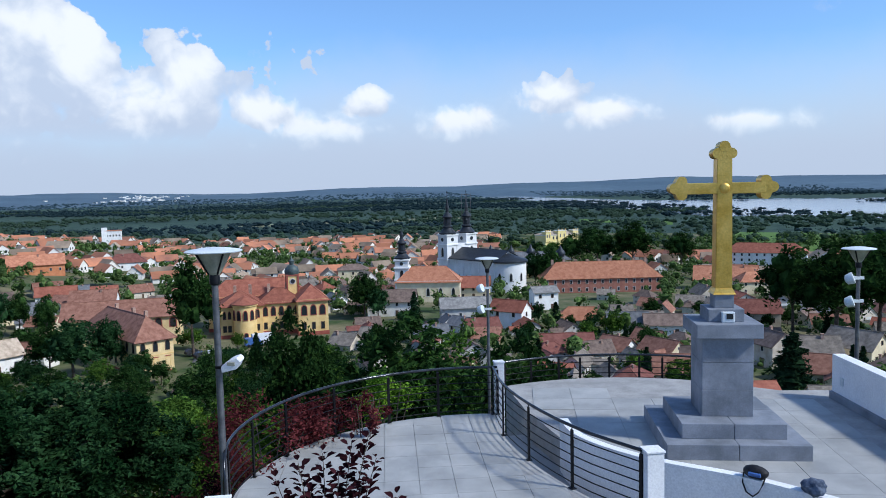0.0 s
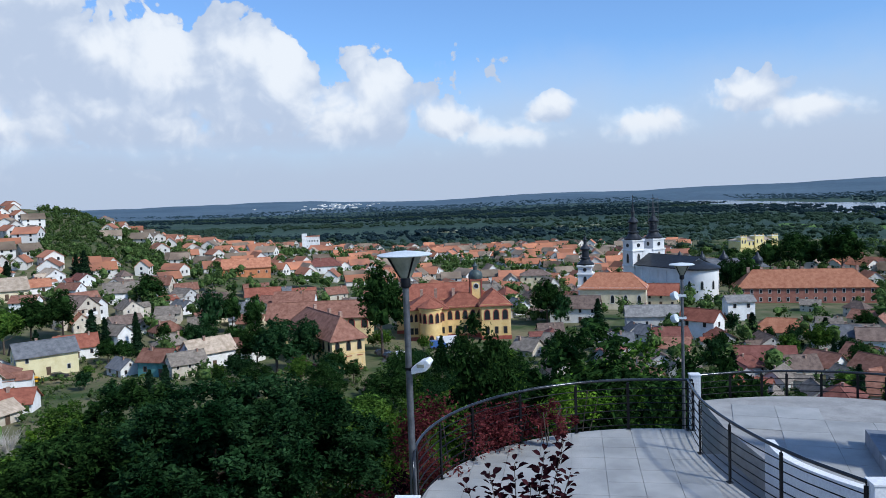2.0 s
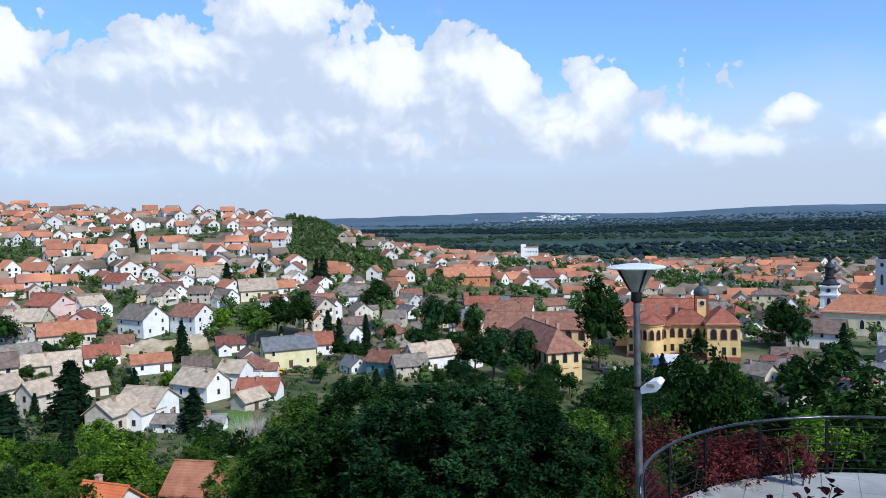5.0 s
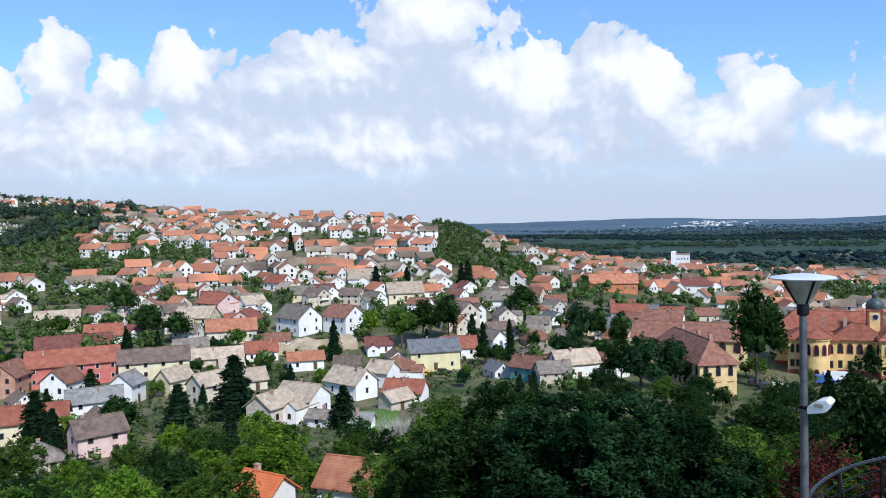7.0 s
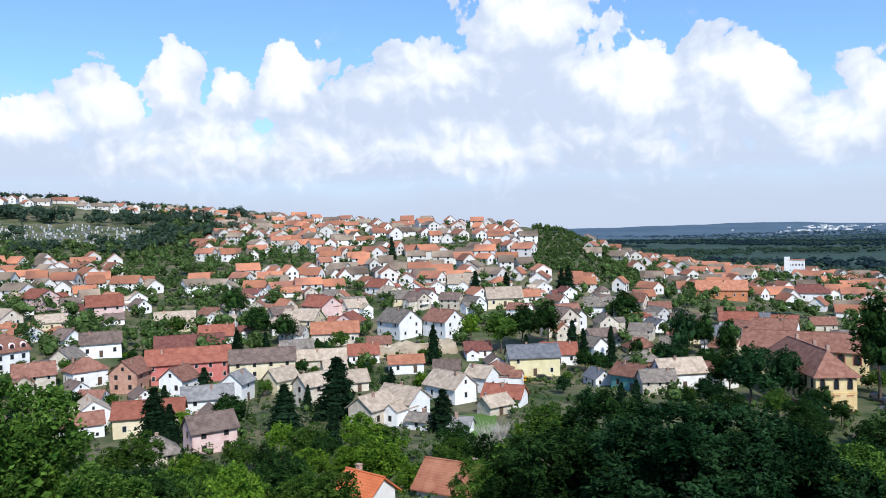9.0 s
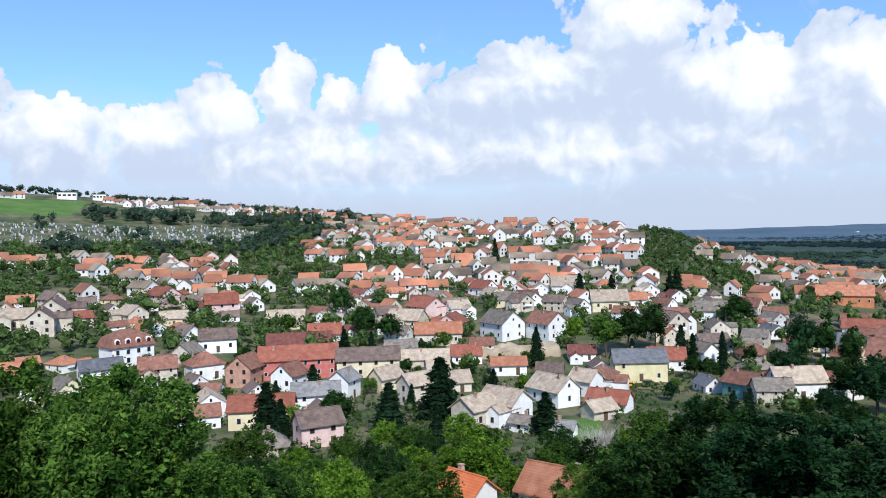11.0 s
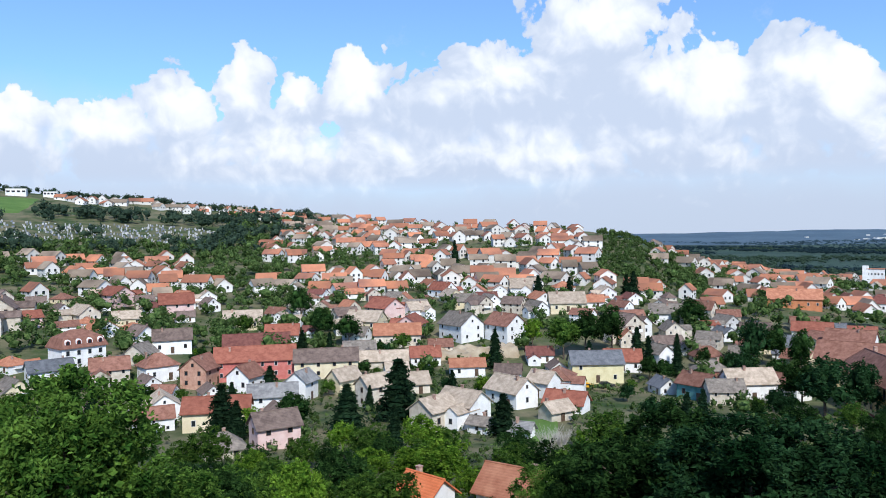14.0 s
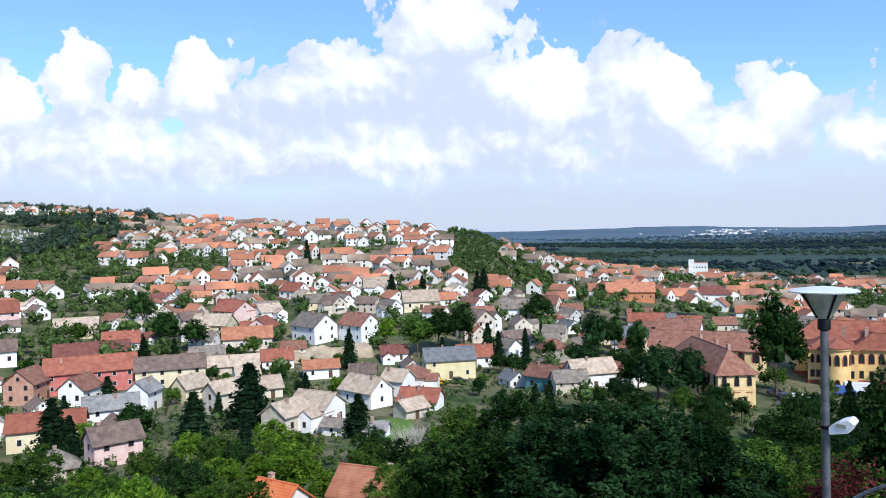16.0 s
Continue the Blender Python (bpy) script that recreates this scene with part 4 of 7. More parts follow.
build_house("house", -16.3, 212, 8, 11.0, 5.6, 3.5, 2.2, "white", "brown", "gable")
build_house("house", -10.3, 227, 0, 15.2, 7.6, 2.0, 3.0, "beige", "orange", "hip")
build_house("house", -12.9, 179, -35, 7.4, 5.6, 2.1, 2.2, "white", "redbrown", "gable")
build_house("house", -15.2, 192, -35, 7.1, 5.6, 2.0, 2.2, "white", "redbrown", "gable")
build_house("house", -9.1, 186, 10, 13.0, 6.5, 1.7, 2.3, "beige", "darkred", "gable")
build_house("house", -23.6, 177, -50, 6.4, 5.8, 5.3, 2.3, "beige", "brown", "gable")
build_house("house", -25.8, 180, 15, 11.7, 7.0, 3.8, 2.8, "beige", "greybrown", "gable")
build_house("house", -28.7, 187, -30, 11.0, 7.7, 4.4, 3.1, "cream", "greybrown", "gable")
build_house("house", -22.4, 236, 10, 12.4, 7.4, 4.5, 3.0, "beige", "darkred", "gable")
build_house("house", 43.8, 180, -20, 9.4, 5.6, 2.4, 2.2, "white", "red", "gable")
build_house("house", 27.1, 313, -5, 13.4, 6.7, 3.2, 2.7, "white", "red", "gable")
build_house("house", 24.8, 288, -12, 14.8, 7.4, 4.3, 3.0, "white", "redbrown", "gable")
build_house("house", 28.2, 388, 0, 22.9, 11.4, 4.6, 4.0, "orangewall", "orange", "gable")
build_house("house", 22.6, 415, 0, 18.4, 9.2, 4.3, 3.7, "white", "darkred", "hip")
build_house("house", 74.6, 267, -60, 8.3, 6.6, 5.1, 2.6, "white", "brown", "gable")
build_house("house", 72.5, 261, 0, 11.6, 6.9, 4.6, 2.8, "white", "brown", "gable")
build_house("house", 80.3, 240, 10, 11.4, 6.9, 3.2, 2.3, "white", "darkgrey", "gable")
build_house("house", 74.6, 249, 60, 8.0, 6.4, 3.3, 2.6, "beige", "greybrown", "gable")
build_house("house", 76.5, 240, 30, 7.6, 5.6, 2.5, 2.2, "beige", "darkgrey", "gable")
build_house("house", -0.8, 159, -35, 8.3, 5.8, 1.9, 2.3, "cream", "redbrown", "gable")
build_house("house", 18.3, 156, -20, 8.0, 5.6, 0.5, 2.1, "beige", "brown", "gable")


# ---- white villa with a steep broken roof and round-headed dormers ----
def mansard_villa():
    p = at(78.6, 254)
    th = thing("villa", "white villa with a steep red mansard roof and arched dormers", "villa", Matrix.Translation(p) @ Matrix.Rotation(radians(78.6 + 24), 4, "Z"))
    L, W, h = 13.0, 9.5, 5.4
    part("wall", house_walls(L, W, h, 0, False), WALL["white"], th)
    bm = bmesh.new()
    rings = []
    for gx, gy, z in ((L / 2 + 0.6, W / 2 + 0.6, h - 0.1), (L / 2 + 0.6, W / 2 + 0.6, h + 0.15), (L / 2 - 0.7, W / 2 - 0.7, h + 2.9), (L / 2 - 0.9, W / 2 - 0.9, h + 3.0), (2.0, 0.1, h + 5.0)):
        rings.append([bm.verts.new((sx * gx, sy * gy, z)) for sx, sy in ((-1, -1), (1, -1), (1, 1), (-1, 1))])
    for a, b in zip(rings, rings[1:]):
        for i in range(4):
            bm.faces.new((a[i], a[(i + 1) % 4], b[(i + 1) % 4], b[i]))
    bm.faces.new(rings[0][::-1]), bm.faces.new(rings[-1])
    part("roof", bm, ROOF["redbrown"], th)
    for x, y, side in [(-4.8 + 3.2 * i, -W / 2 + 0.1, 0) for i in range(4)] + [(L / 2 - 0.1, -2.6 + 2.6 * i, 90) for i in range(3)]:
        m = pose(x, y, h + 0.3, 0, 0, side)
        bm = add_box(bmesh.new(), 0, 0.6, 0.75, 1.7, 1.7, 1.5, m)
        bmesh.ops.create_cone(bm, cap_ends=True, segments=14, radius1=0.85, radius2=0.85, depth=1.7, matrix=m @ pose(0, 0.6, 1.5, 90))
        dormer = part("dormer", bm, WALL["white"], th, "white round-headed dormer")
        put("window", ARCH_RED, dormer, x + (0.28 if side else 0.0), y - (0.0 if side else 0.28), h + 0.5, 1.25, 1.8, side)
    for x in (-4.8, -1.6, 1.6, 4.8):
        for z in (0.6, 3.2):
            put("window", PANE, th, x, -W / 2, z, 1.2, 1.6)
    for y in (-2.6, 0.4, 3.0):
        for z in (0.6, 3.2):
            put("window", PANE, th, L / 2, y, z, 1.2, 1.6, 90)
    part("chimney", add_box(bmesh.new(), 2.5, 1.5, h + 4.4, 0.6, 0.6, 2.6), CHIMNEY, th)
    taken.append((p.x, p.y, 7.5))


mansard_villa()


# ---- the ochre school building with its long wing ----
def yellow_school():
    p = at(22.85, 194, -0.9)
    th = thing("school_building", "ochre yellow two-storey building with brick-red base and roof", "building", Matrix.Translation(p) @ pose(0, 0, 0.4, 0, 0, -46))
    L, W, h, rise = 31.0, 8.4, 9.0, 4.2
    part("wall", house_walls(L, W, h, rise, False), WALL["yellow"], th)
    part("base", add_box(bmesh.new(), 0, 0, -0.4, L + 0.24, W + 0.24, 3.2), TERRACOTTA, th, "brick-red painted base")
    part("roof", hip_roof(L, W, h, rise, 0.7), ROOF["redbrown"], th)
    part("cornice", add_box(bmesh.new(), 0, 0, h - 0.25, L + 0.3, W + 0.3, 0.3), WALL["yellow"], th)
    for x in (-8, 2, 9):
        part("chimney", add_box(bmesh.new(), x, 1.0, h + rise - 0.2, 0.8, 0.7, 2.4), CHIMNEY, th)
    part("string_course", add_box(bmesh.new(), 0, 0, 5.0, L + 0.16, W + 0.16, 0.18), WALL["yellowsun"], th)
    spots = [(-L / 2 + L * (i + 0.5) / 9, s * W / 2, 0 if s < 0 else 180) for i in range(9) for s in (-1, 1)]
    ends = [(s * L / 2, -W / 2 + W * (i + 0.5) / 3, 90 if s > 0 else -90) for i in range(3) for s in (-1, 1)]
    for x, y, side in spots + ends:
        put("window", ARCH_BROWN, th, x, y, 5.75, 1.15, 2.35, side)
        put("lintel", ARCH_HOOD, th, x, y, 7.55, 1.5, 0.7, side)
    for x, y, side in spots:
        put("window", ARCH_BROWN, th, x, y, 2.1, 1.15, 2.2, side)
    for x, y, side in ends:
        put("blind_window", ARCH_BLIND, th, x, y, 2.1, 1.25, 2.3, side)
        put("lintel", ARCH_HOOD, th, x, y, 3.95, 1.5, 0.6, side)
    taken.append((p.x, p.y, 17))
    p = at(23.0, 226)
    w = thing("school_wing", "ochre wing with arcades and a red tile roof", "building", Matrix.Translation(p) @ pose(0, 0, 0.4, 0, 0, 23 - 8))
    L, W, h, rise = 30.0, 10.0, 7.5, 3.8
    part("wall", house_walls(L, W, h, rise, True), WALL["yellow"], w)
    part("roof", gable_roof(L, W, h, rise), ROOF["redbrown"], w)
    for i in range(8):
        put("window", ARCH_RED, w, -L / 2 + L * (i + 0.5) / 8, -W / 2, 4.0, 2.0, 2.8)
    taken.append((p.x, p.y, 15))


yellow_school()


# ---- the ochre palace with the clock turret ----
def palace():
    p = at(12.75, 229)
    th = thing("seminary_palace", "ochre two-storey palace with red roofs, arcades and a domed clock turret", "palace", Matrix.Translation(p) @ pose(0, 0, 0, 0, 0, 12.4 + 4) @ Matrix.Diagonal((0.97, 1.0, 0.97, 1)))
    y = WALL["yellowsun"]

    def block(cx, cy, L, W, h, rise, base=1.4):
        part("wall", add_box(bmesh.new(), cx, cy, h / 2 - 1.5, L, W, h + 3), y, th)
        part("base", add_box(bmesh.new(), cx, cy, base / 2 - 1.5, L + 0.3, W + 0.3, base + 3), TERRACOTTA, th, "brick-red painted base")
        part("cornice", add_box(bmesh.new(), cx, cy, h - 0.2, L + 0.5, W + 0.5, 0.4), y, th)
        bm = hip_roof(L, W, h, rise, 0.7) if L >= W else hip_roof(W, L, h, rise, 0.7)
        bmesh.ops.transform(bm, verts=bm.verts, matrix=pose(cx, cy, 0, 0, 0, 0 if L >= W else 90))
        part("roof", bm, ROOF["red"], th)

    block(-9.5, 0, 12.0, 12.0, 10.0, 3.6)
    block(2.0, 1.5, 13.0, 10.0, 10.0, 3.4)
    block(11.0, -2.2, 8.8, 14.0, 11.0, 3.6)
    block(-4.0, 12.0, 30.0, 11.0, 11.0, 4.4)
    # round bay on the corner pavilion
    bm = add_lathe(bmesh.new(), [(3.5, -3), (3.5, 1.4), (3.35, 1.5), (3.35, 10.0), (3.75, 10.1), (3.75, 10.6)], -8.6, -7.0, 24)
    part("bay", bm, y, th, smooth_deg=40)
    bm = add_lathe(bmesh.new(), [(4.0, 10.55), (4.0, 10.75), (0.1, 13.0)], -8.6, -7.0, 24)
    part("bay_roof", bm, ROOF["red"], th)
    for k in range(5):
        a = radians(-90 + 34 * (k - 2))
        put("window", ARCH_RED, th, -8.6 + 3.35 * math.cos(a), -7.0 + 3.35 * math.sin(a), 6.0, 1.35, 3.1, math.degrees(a) + 90)
    put("door", ARCH_RED, th, -8.6, -10.5, 0.0, 1.4, 2.6)
    for x in (-14.4, -13.0):
        put("window", ARCH_RED, th, x, -6.0, 6.0, 0.95, 2.5)
        put("window", PANE_DARK, th, x, -6.0, 2.2, 1.1, 2.0)
    put("window", ARCH_RED, th, -4.9, -6.0, 6.0, 1.1, 2.7)
    put("window", PANE_DARK, th, -4.9, -6.0, 2.2, 1.0, 2.0)
    for i in range(5):
        put("window", ARCH_RED, th, -2.6 + 2.35 * i, -3.5, 5.8, 1.6, 3.0)
        put("window", PANE_DARK, th, -2.6 + 2.35 * i, -3.5, 1.9, 1.1, 2.1)
    for i in range(3):
        put("window", ARCH_RED, th, 8.3 + 2.7 * i, -9.2, 6.2, 1.9, 3.3)
        put("window", PANE_DARK, th, 8.3 + 2.7 * i, -9.2, 2.0, 1.15, 2.2)
        put("window", ARCH_RED, th, 15.4, -7.0 + 3.2 * i, 6.2, 1.5, 3.2, 90)
        put("window", PANE_DARK, th, 15.4, -7.0 + 3.2 * i, 2.0, 1.15, 2.2, 90)
    for x, yy in ((-11, 2), (-6.5, 3), (-1, 2), (4.5, 2.5), (7, 1.5)):
        part("chimney", add_box(bmesh.new(), x, yy, 13.2, 0.9, 0.8, 3.4), CHIMNEY, th)
    # clock turret
    part("turret", add_box(bmesh.new(), 6.2, 2.6, 13.6, 3.4, 3.4, 7.2), y, th, "square clock turret")
    part("turret_cornice", add_box(bmesh.new(), 6.2, 2.6, 17.3, 4.0, 4.0, 0.4), TERRACOTTA, th)
    for sx in (-1, 1):
        for sy in (-1, 1):
            part("quoin", add_box(bmesh.new(), 6.2 + sx * 1.65, 2.6 + sy * 1.65, 13.6, 0.5, 0.5, 7.22), TERRACOTTA, th, "brick-red corner strip")
    for s, a in ((0, 0), (1, 90)):
        bm = bmesh.new()
        m = pose(6.2, 2.6, 15.4, 0, 0, a)
        bmesh.ops.create_cone(bm, cap_ends=True, segments=20, radius1=0.95, radius2=0.95, depth=0.16, matrix=m @ pose(0, -1.76, 0, 90))
        part("clock_face", bm, FRAME, th, "round white clock face")
        bm = bmesh.new()
        bmesh.ops.create_cone(bm, cap_ends=True, segments=20, radius1=0.7, radius2=0.7, depth=0.2, matrix=m @ pose(0, -1.78, 0, 90))
        part("clock_dial", bm, SLATE, th)
    bm = add_lathe(bmesh.new(), [(2.1, 17.5), (2.3, 18.3), (2.0, 19.4), (1.2, 20.2), (0.7, 20.4), (0.7, 21.4), (0.9, 21.5), (0.3, 22.2), (0.06, 23.2)], 6.2, 2.6, 16)
    part("dome", bm, COPPER, th, "dark copper onion dome", smooth_deg=40)
    taken.append((p.x, p.y, 24))


palace()


# ---- the white cathedral with two towers ----
def church_tower(th, cx, cy, w, h, top, mat):
    shaft = part("tower", add_box(bmesh.new(), cx, cy, h / 2 - 2, w, w, h + 4, None, 0.15), mat, th, "square white bell tower")
    for z in (h * 0.52, h * 0.80, h - 0.3):
        part("cornice", add_box(bmesh.new(), cx, cy, z, w + 0.9, w + 0.9, 0.7, None, 0.1), mat, shaft)
    for sx in (-1, 1):
        for sy in (-1, 1):
            part("pilaster", add_box(bmesh.new(), cx + sx * (w / 2 - 0.45), cy + sy * (w / 2 - 0.45), h * 0.66, 1.1, 1.1, h * 0.28), mat, shaft)
    for a in (0, 90, 180, 270):
        m = pose(cx, cy, 0, 0, 0, a)
        v = m @ Vector((0, -w / 2 - 0.02, 0))
        put("window", ARCH, shaft, v.x, v.y, h * 0.56, w * 0.30, h * 0.2, a)
        bm = bmesh.new()
        bmesh.ops.create_cone(bm, cap_ends=True, segments=16, radius1=w * 0.13, radius2=w * 0.13, depth=0.3, matrix=m @ pose(0, -w / 2 - 0.02, h * 0.9, 90))
        part("clock_face", bm, SLATE, shaft)
    k = w / 7.0
    z = h
    prof = [(4.2 * k, z), (4.4 * k, z + 0.6), (3.2 * k, z + 1.6 * k), (2.2 * k, z + 3.0 * k), (2.6 * k, z + 3.3 * k), (2.6 * k, z + 3.8 * k), (1.9 * k, z + 4.2 * k), (1.9 * k, z + 7.6 * k), (2.5 * k, z + 7.9 * k),
            (2.6 * k, z + 8.4 * k), (1.6 * k, z + 9.6 * k), (0.8 * k, z + 10.6 * k), (0.75 * k, z + 12.4 * k), (1.0 * k, z + 12.8 * k), (0.45 * k, z + 14.6 * k), (0.12 * k, top - 2.6), (0.1 * k, top - 2.0)]
    part("spire", add_lathe(bmesh.new(), prof, cx, cy, 12), SLATE, th, "dark baroque spire of stacked onion stages", smooth_deg=30)
    bm = add_box(bmesh.new(), cx, cy, top - 1.1, 0.18, 0.18, 2.4)
    add_box(bm, cx, cy, top - 0.7, 1.0, 0.16, 0.18)
    part("finial", bm, SLATE, th)


def cathedral():
    p = at(-3.05, 342)
    th = thing("cathedral", "white baroque cathedral with two dark-spired towers and a rounded apse", "church", Matrix.Translation(p) @ pose(0, 0, 0, 0, 0, -50) @ Matrix.Diagonal((0.95, 0.95, 0.97, 1)))
    m = CHURCH_WHITE
    L, W, h, rise = 32.0, 17.0, 13.6, 4.2
    part("wall", house_walls(L, W, h, rise, True, 4), m, th)
    bm = add_lathe(bmesh.new(), [(W / 2, -4), (W / 2, h)], L / 2, 0, 28)
    part("apse", bm, m, th, "round white apse", smooth_deg=40)
    bm = add_lathe(bmesh.new(), [(W / 2 + 0.8, h - 0.6), (W / 2 + 0.8, h), (W / 2 + 0.3, h + 0.5), (0.2, h + rise * 0.75)], L / 2, 0, 28)
    part("apse_roof", bm, SLATE, th, smooth_deg=40)
    part("roof", gable_roof(L + 1, W, h, rise, 0.8, 0.3), SLATE, th, "dark sheet metal roof")
    for s in (-1, 1):
        part("cornice", add_box(bmesh.new(), 0, s * (W / 2 + 0.1), h - 1.0, L, 0.7, 0.9), m, th)
        part("cornice", add_box(bmesh.new(), 0, s * (W / 2 + 0.05), h * 0.55, L, 0.4, 0.5), m, th)
        for i in range(6):
            x = -L / 2 + L * (i + 0.5) / 6
            put("window", ARCH, th, x, s * W / 2, h * 0.2, 1.6, 3.8, 0 if s < 0 else 180)
            part("pilaster", add_box(bmesh.new(), x + L / 12, s * (W / 2 + 0.1), h * 0.45, 0.9, 0.5, h * 0.95), m, th)
    for k in range(5):
        a = radians(-70 + 35 * k)
        v = Vector((L / 2 + math.cos(a) * W / 2, math.sin(a) * W / 2))
        put("window", ARCH, th, v.x, v.y, h * 0.35, 1.5, 4.0, math.degrees(a) + 90)
    church_tower(th, -L / 2 - 2.6, -6.2, 6.9, 24.5, 45.0, m)
    church_tower(th, -L / 2 - 2.6, 6.2, 6.9, 24.5, 45.0, m)
    part("porch", add_box(bmesh.new(), -L / 2 - 2.6, 0, 9, 6.6, 6, 22), m, th)
    # scaffold on the farther spire
    bm = bmesh.new()
    for sx in (-1, 1):
        for sy in (-1, 1):
            add_box(bm, -L / 2 - 2.6 + sx * 1.6, 6.2 + sy * 1.6, 37, 0.16, 0.16, 13)
    for z in range(31, 44, 2):
        for sx in (-1, 1):
            add_box(bm, -L / 2 - 2.6 + sx * 1.6, 6.2, z, 0.14, 3.2, 0.14)
            add_box(bm, -L / 2 - 2.6, 6.2 + sx * 1.6, z, 3.2, 0.14, 0.14)
    part("scaffold", bm, GALVANISED, th, "light grey scaffold round the spire")
    taken.append((p.x, p.y, 28))


cathedral()


def domed_hall():
    p = at(-6.0, 392)
    th = thing("domed_hall", "long ochre building with dark roofs and small dark cupolas", "building", Matrix.Translation(p) @ pose(0, 0, 0, 0, 0, 2))
    for cx, cy, L, W, h, rise in ((0, 0, 40.0, 13.0, 9.0, 3.6), (17.0, -7.0, 9.0, 16.0, 10.0, 3.0)):
        part("wall", add_box(bmesh.new(), cx, cy, h / 2 - 1.5, L, W, h + 3), WALL["yellow"], th)
        bm = hip_roof(max(L, W), min(L, W), h, rise, 0.6)
        bmesh.ops.transform(bm, verts=bm.verts, matrix=pose(cx, cy, 0, 0, 0, 0 if L > W else 90))
        part("roof", bm, ROOF["darkgrey"], th)
    for i in range(9):
        put("window", ARCH, th, -16 + 3.4 * i, -6.5, 4.2, 1.3, 2.6)
    for x, y, r in ((-16.5, 0, 2.4), (-6.0, 0, 1.7), (4.0, 0, 2.2), (17.0, -12.5, 2.4)):
        z = 10.6
        bm = add_lathe(bmesh.new(), [(r * 0.8, z - 1), (r * 0.8, z + 1.2), (r, z + 1.4), (r * 1.05, z + 2.2), (r * 0.8, z + 3.4), (r * 0.4, z + 4.2), (r * 0.3, z + 5.0), (0.08, z + 6.2)], x, y, 14)
        part("cupola", bm, SLATE, th, "dark metal cupola", smooth_deg=35)
    taken.append((p.x - 12, p.y, 9))
    taken.append((p.x, p.y, 10))
    taken.append((p.x + 14, p.y - 4, 11))


domed_hall()


def small_church():
    p = at(1.1, 293)
    th = thing("parish_church", "cream church with a red tile roof and small white tower", "church", Matrix.Translation(p) @ pose(0, 0, 0, 0, 0, -4))
    L, W, h, rise = 24.0, 11.0, 8.5, 5.0
    part("wall", house_walls(L, W, h, rise, False), WALL["cream"], th)
    part("roof", hip_roof(L, W, h, rise, 0.7), ROOF["orange"], th)
    part("cornice", add_box(bmesh.new(), 0, 0, h - 0.2, L + 0.4, W + 0.4, 0.5), CHURCH_WHITE, th)
    for i in range(5):
        put("window", ARCH, th, -L / 2 + L * (i + 0.5) / 5, -W / 2, 2.6, 1.5, 3.4)
    for i in range(2):
        put("window", ARCH, th, L / 2, -W / 4 + W / 2 * i, 2.6, 1.5, 3.4, 90)
    church_tower(th, -L / 2 + 1.6, 1.0, 5.2, 16.5, 28.5, CHURCH_WHITE)
    taken.append((p.x, p.y, 15))
    # lower wing with red roof towards the cathedral
    build_house("parish_house", -1.9, 308, -5, 17, 7, 5.0, 3.6, "cream", "red", "gable")


small_church()


def long_brick():
    p = at(-11.6, 331)
    th = thing("long_building", "long dull red two-storey building with orange tile roof", "building", Matrix.Translation(p) @ pose(0, 0, 0, 0, 0, -12.3 + 14))
    L, W, h, rise = 50.0, 13.0, 6.8, 6.0
    part("wall", house_walls(L, W, h, rise, False), WALL["brickred"], th)
    part("roof", hip_roof(L, W, h, rise, 0.6), ROOF["orange"], th)
    for i in range(15):
        for z in (1.0, 4.2):
            put("window", PANE, th, -L / 2 + L * (i + 0.5) / 15, -W / 2, z, 1.1, 1.7)
    for i in range(9):
        part("chimney", add_box(bmesh.new(), -20 + 5 * i, 0.6, h + rise, 1.1, 0.8, 2.2), CHIMNEY, th)
    taken.append((p.x, p.y, 26))


long_brick()


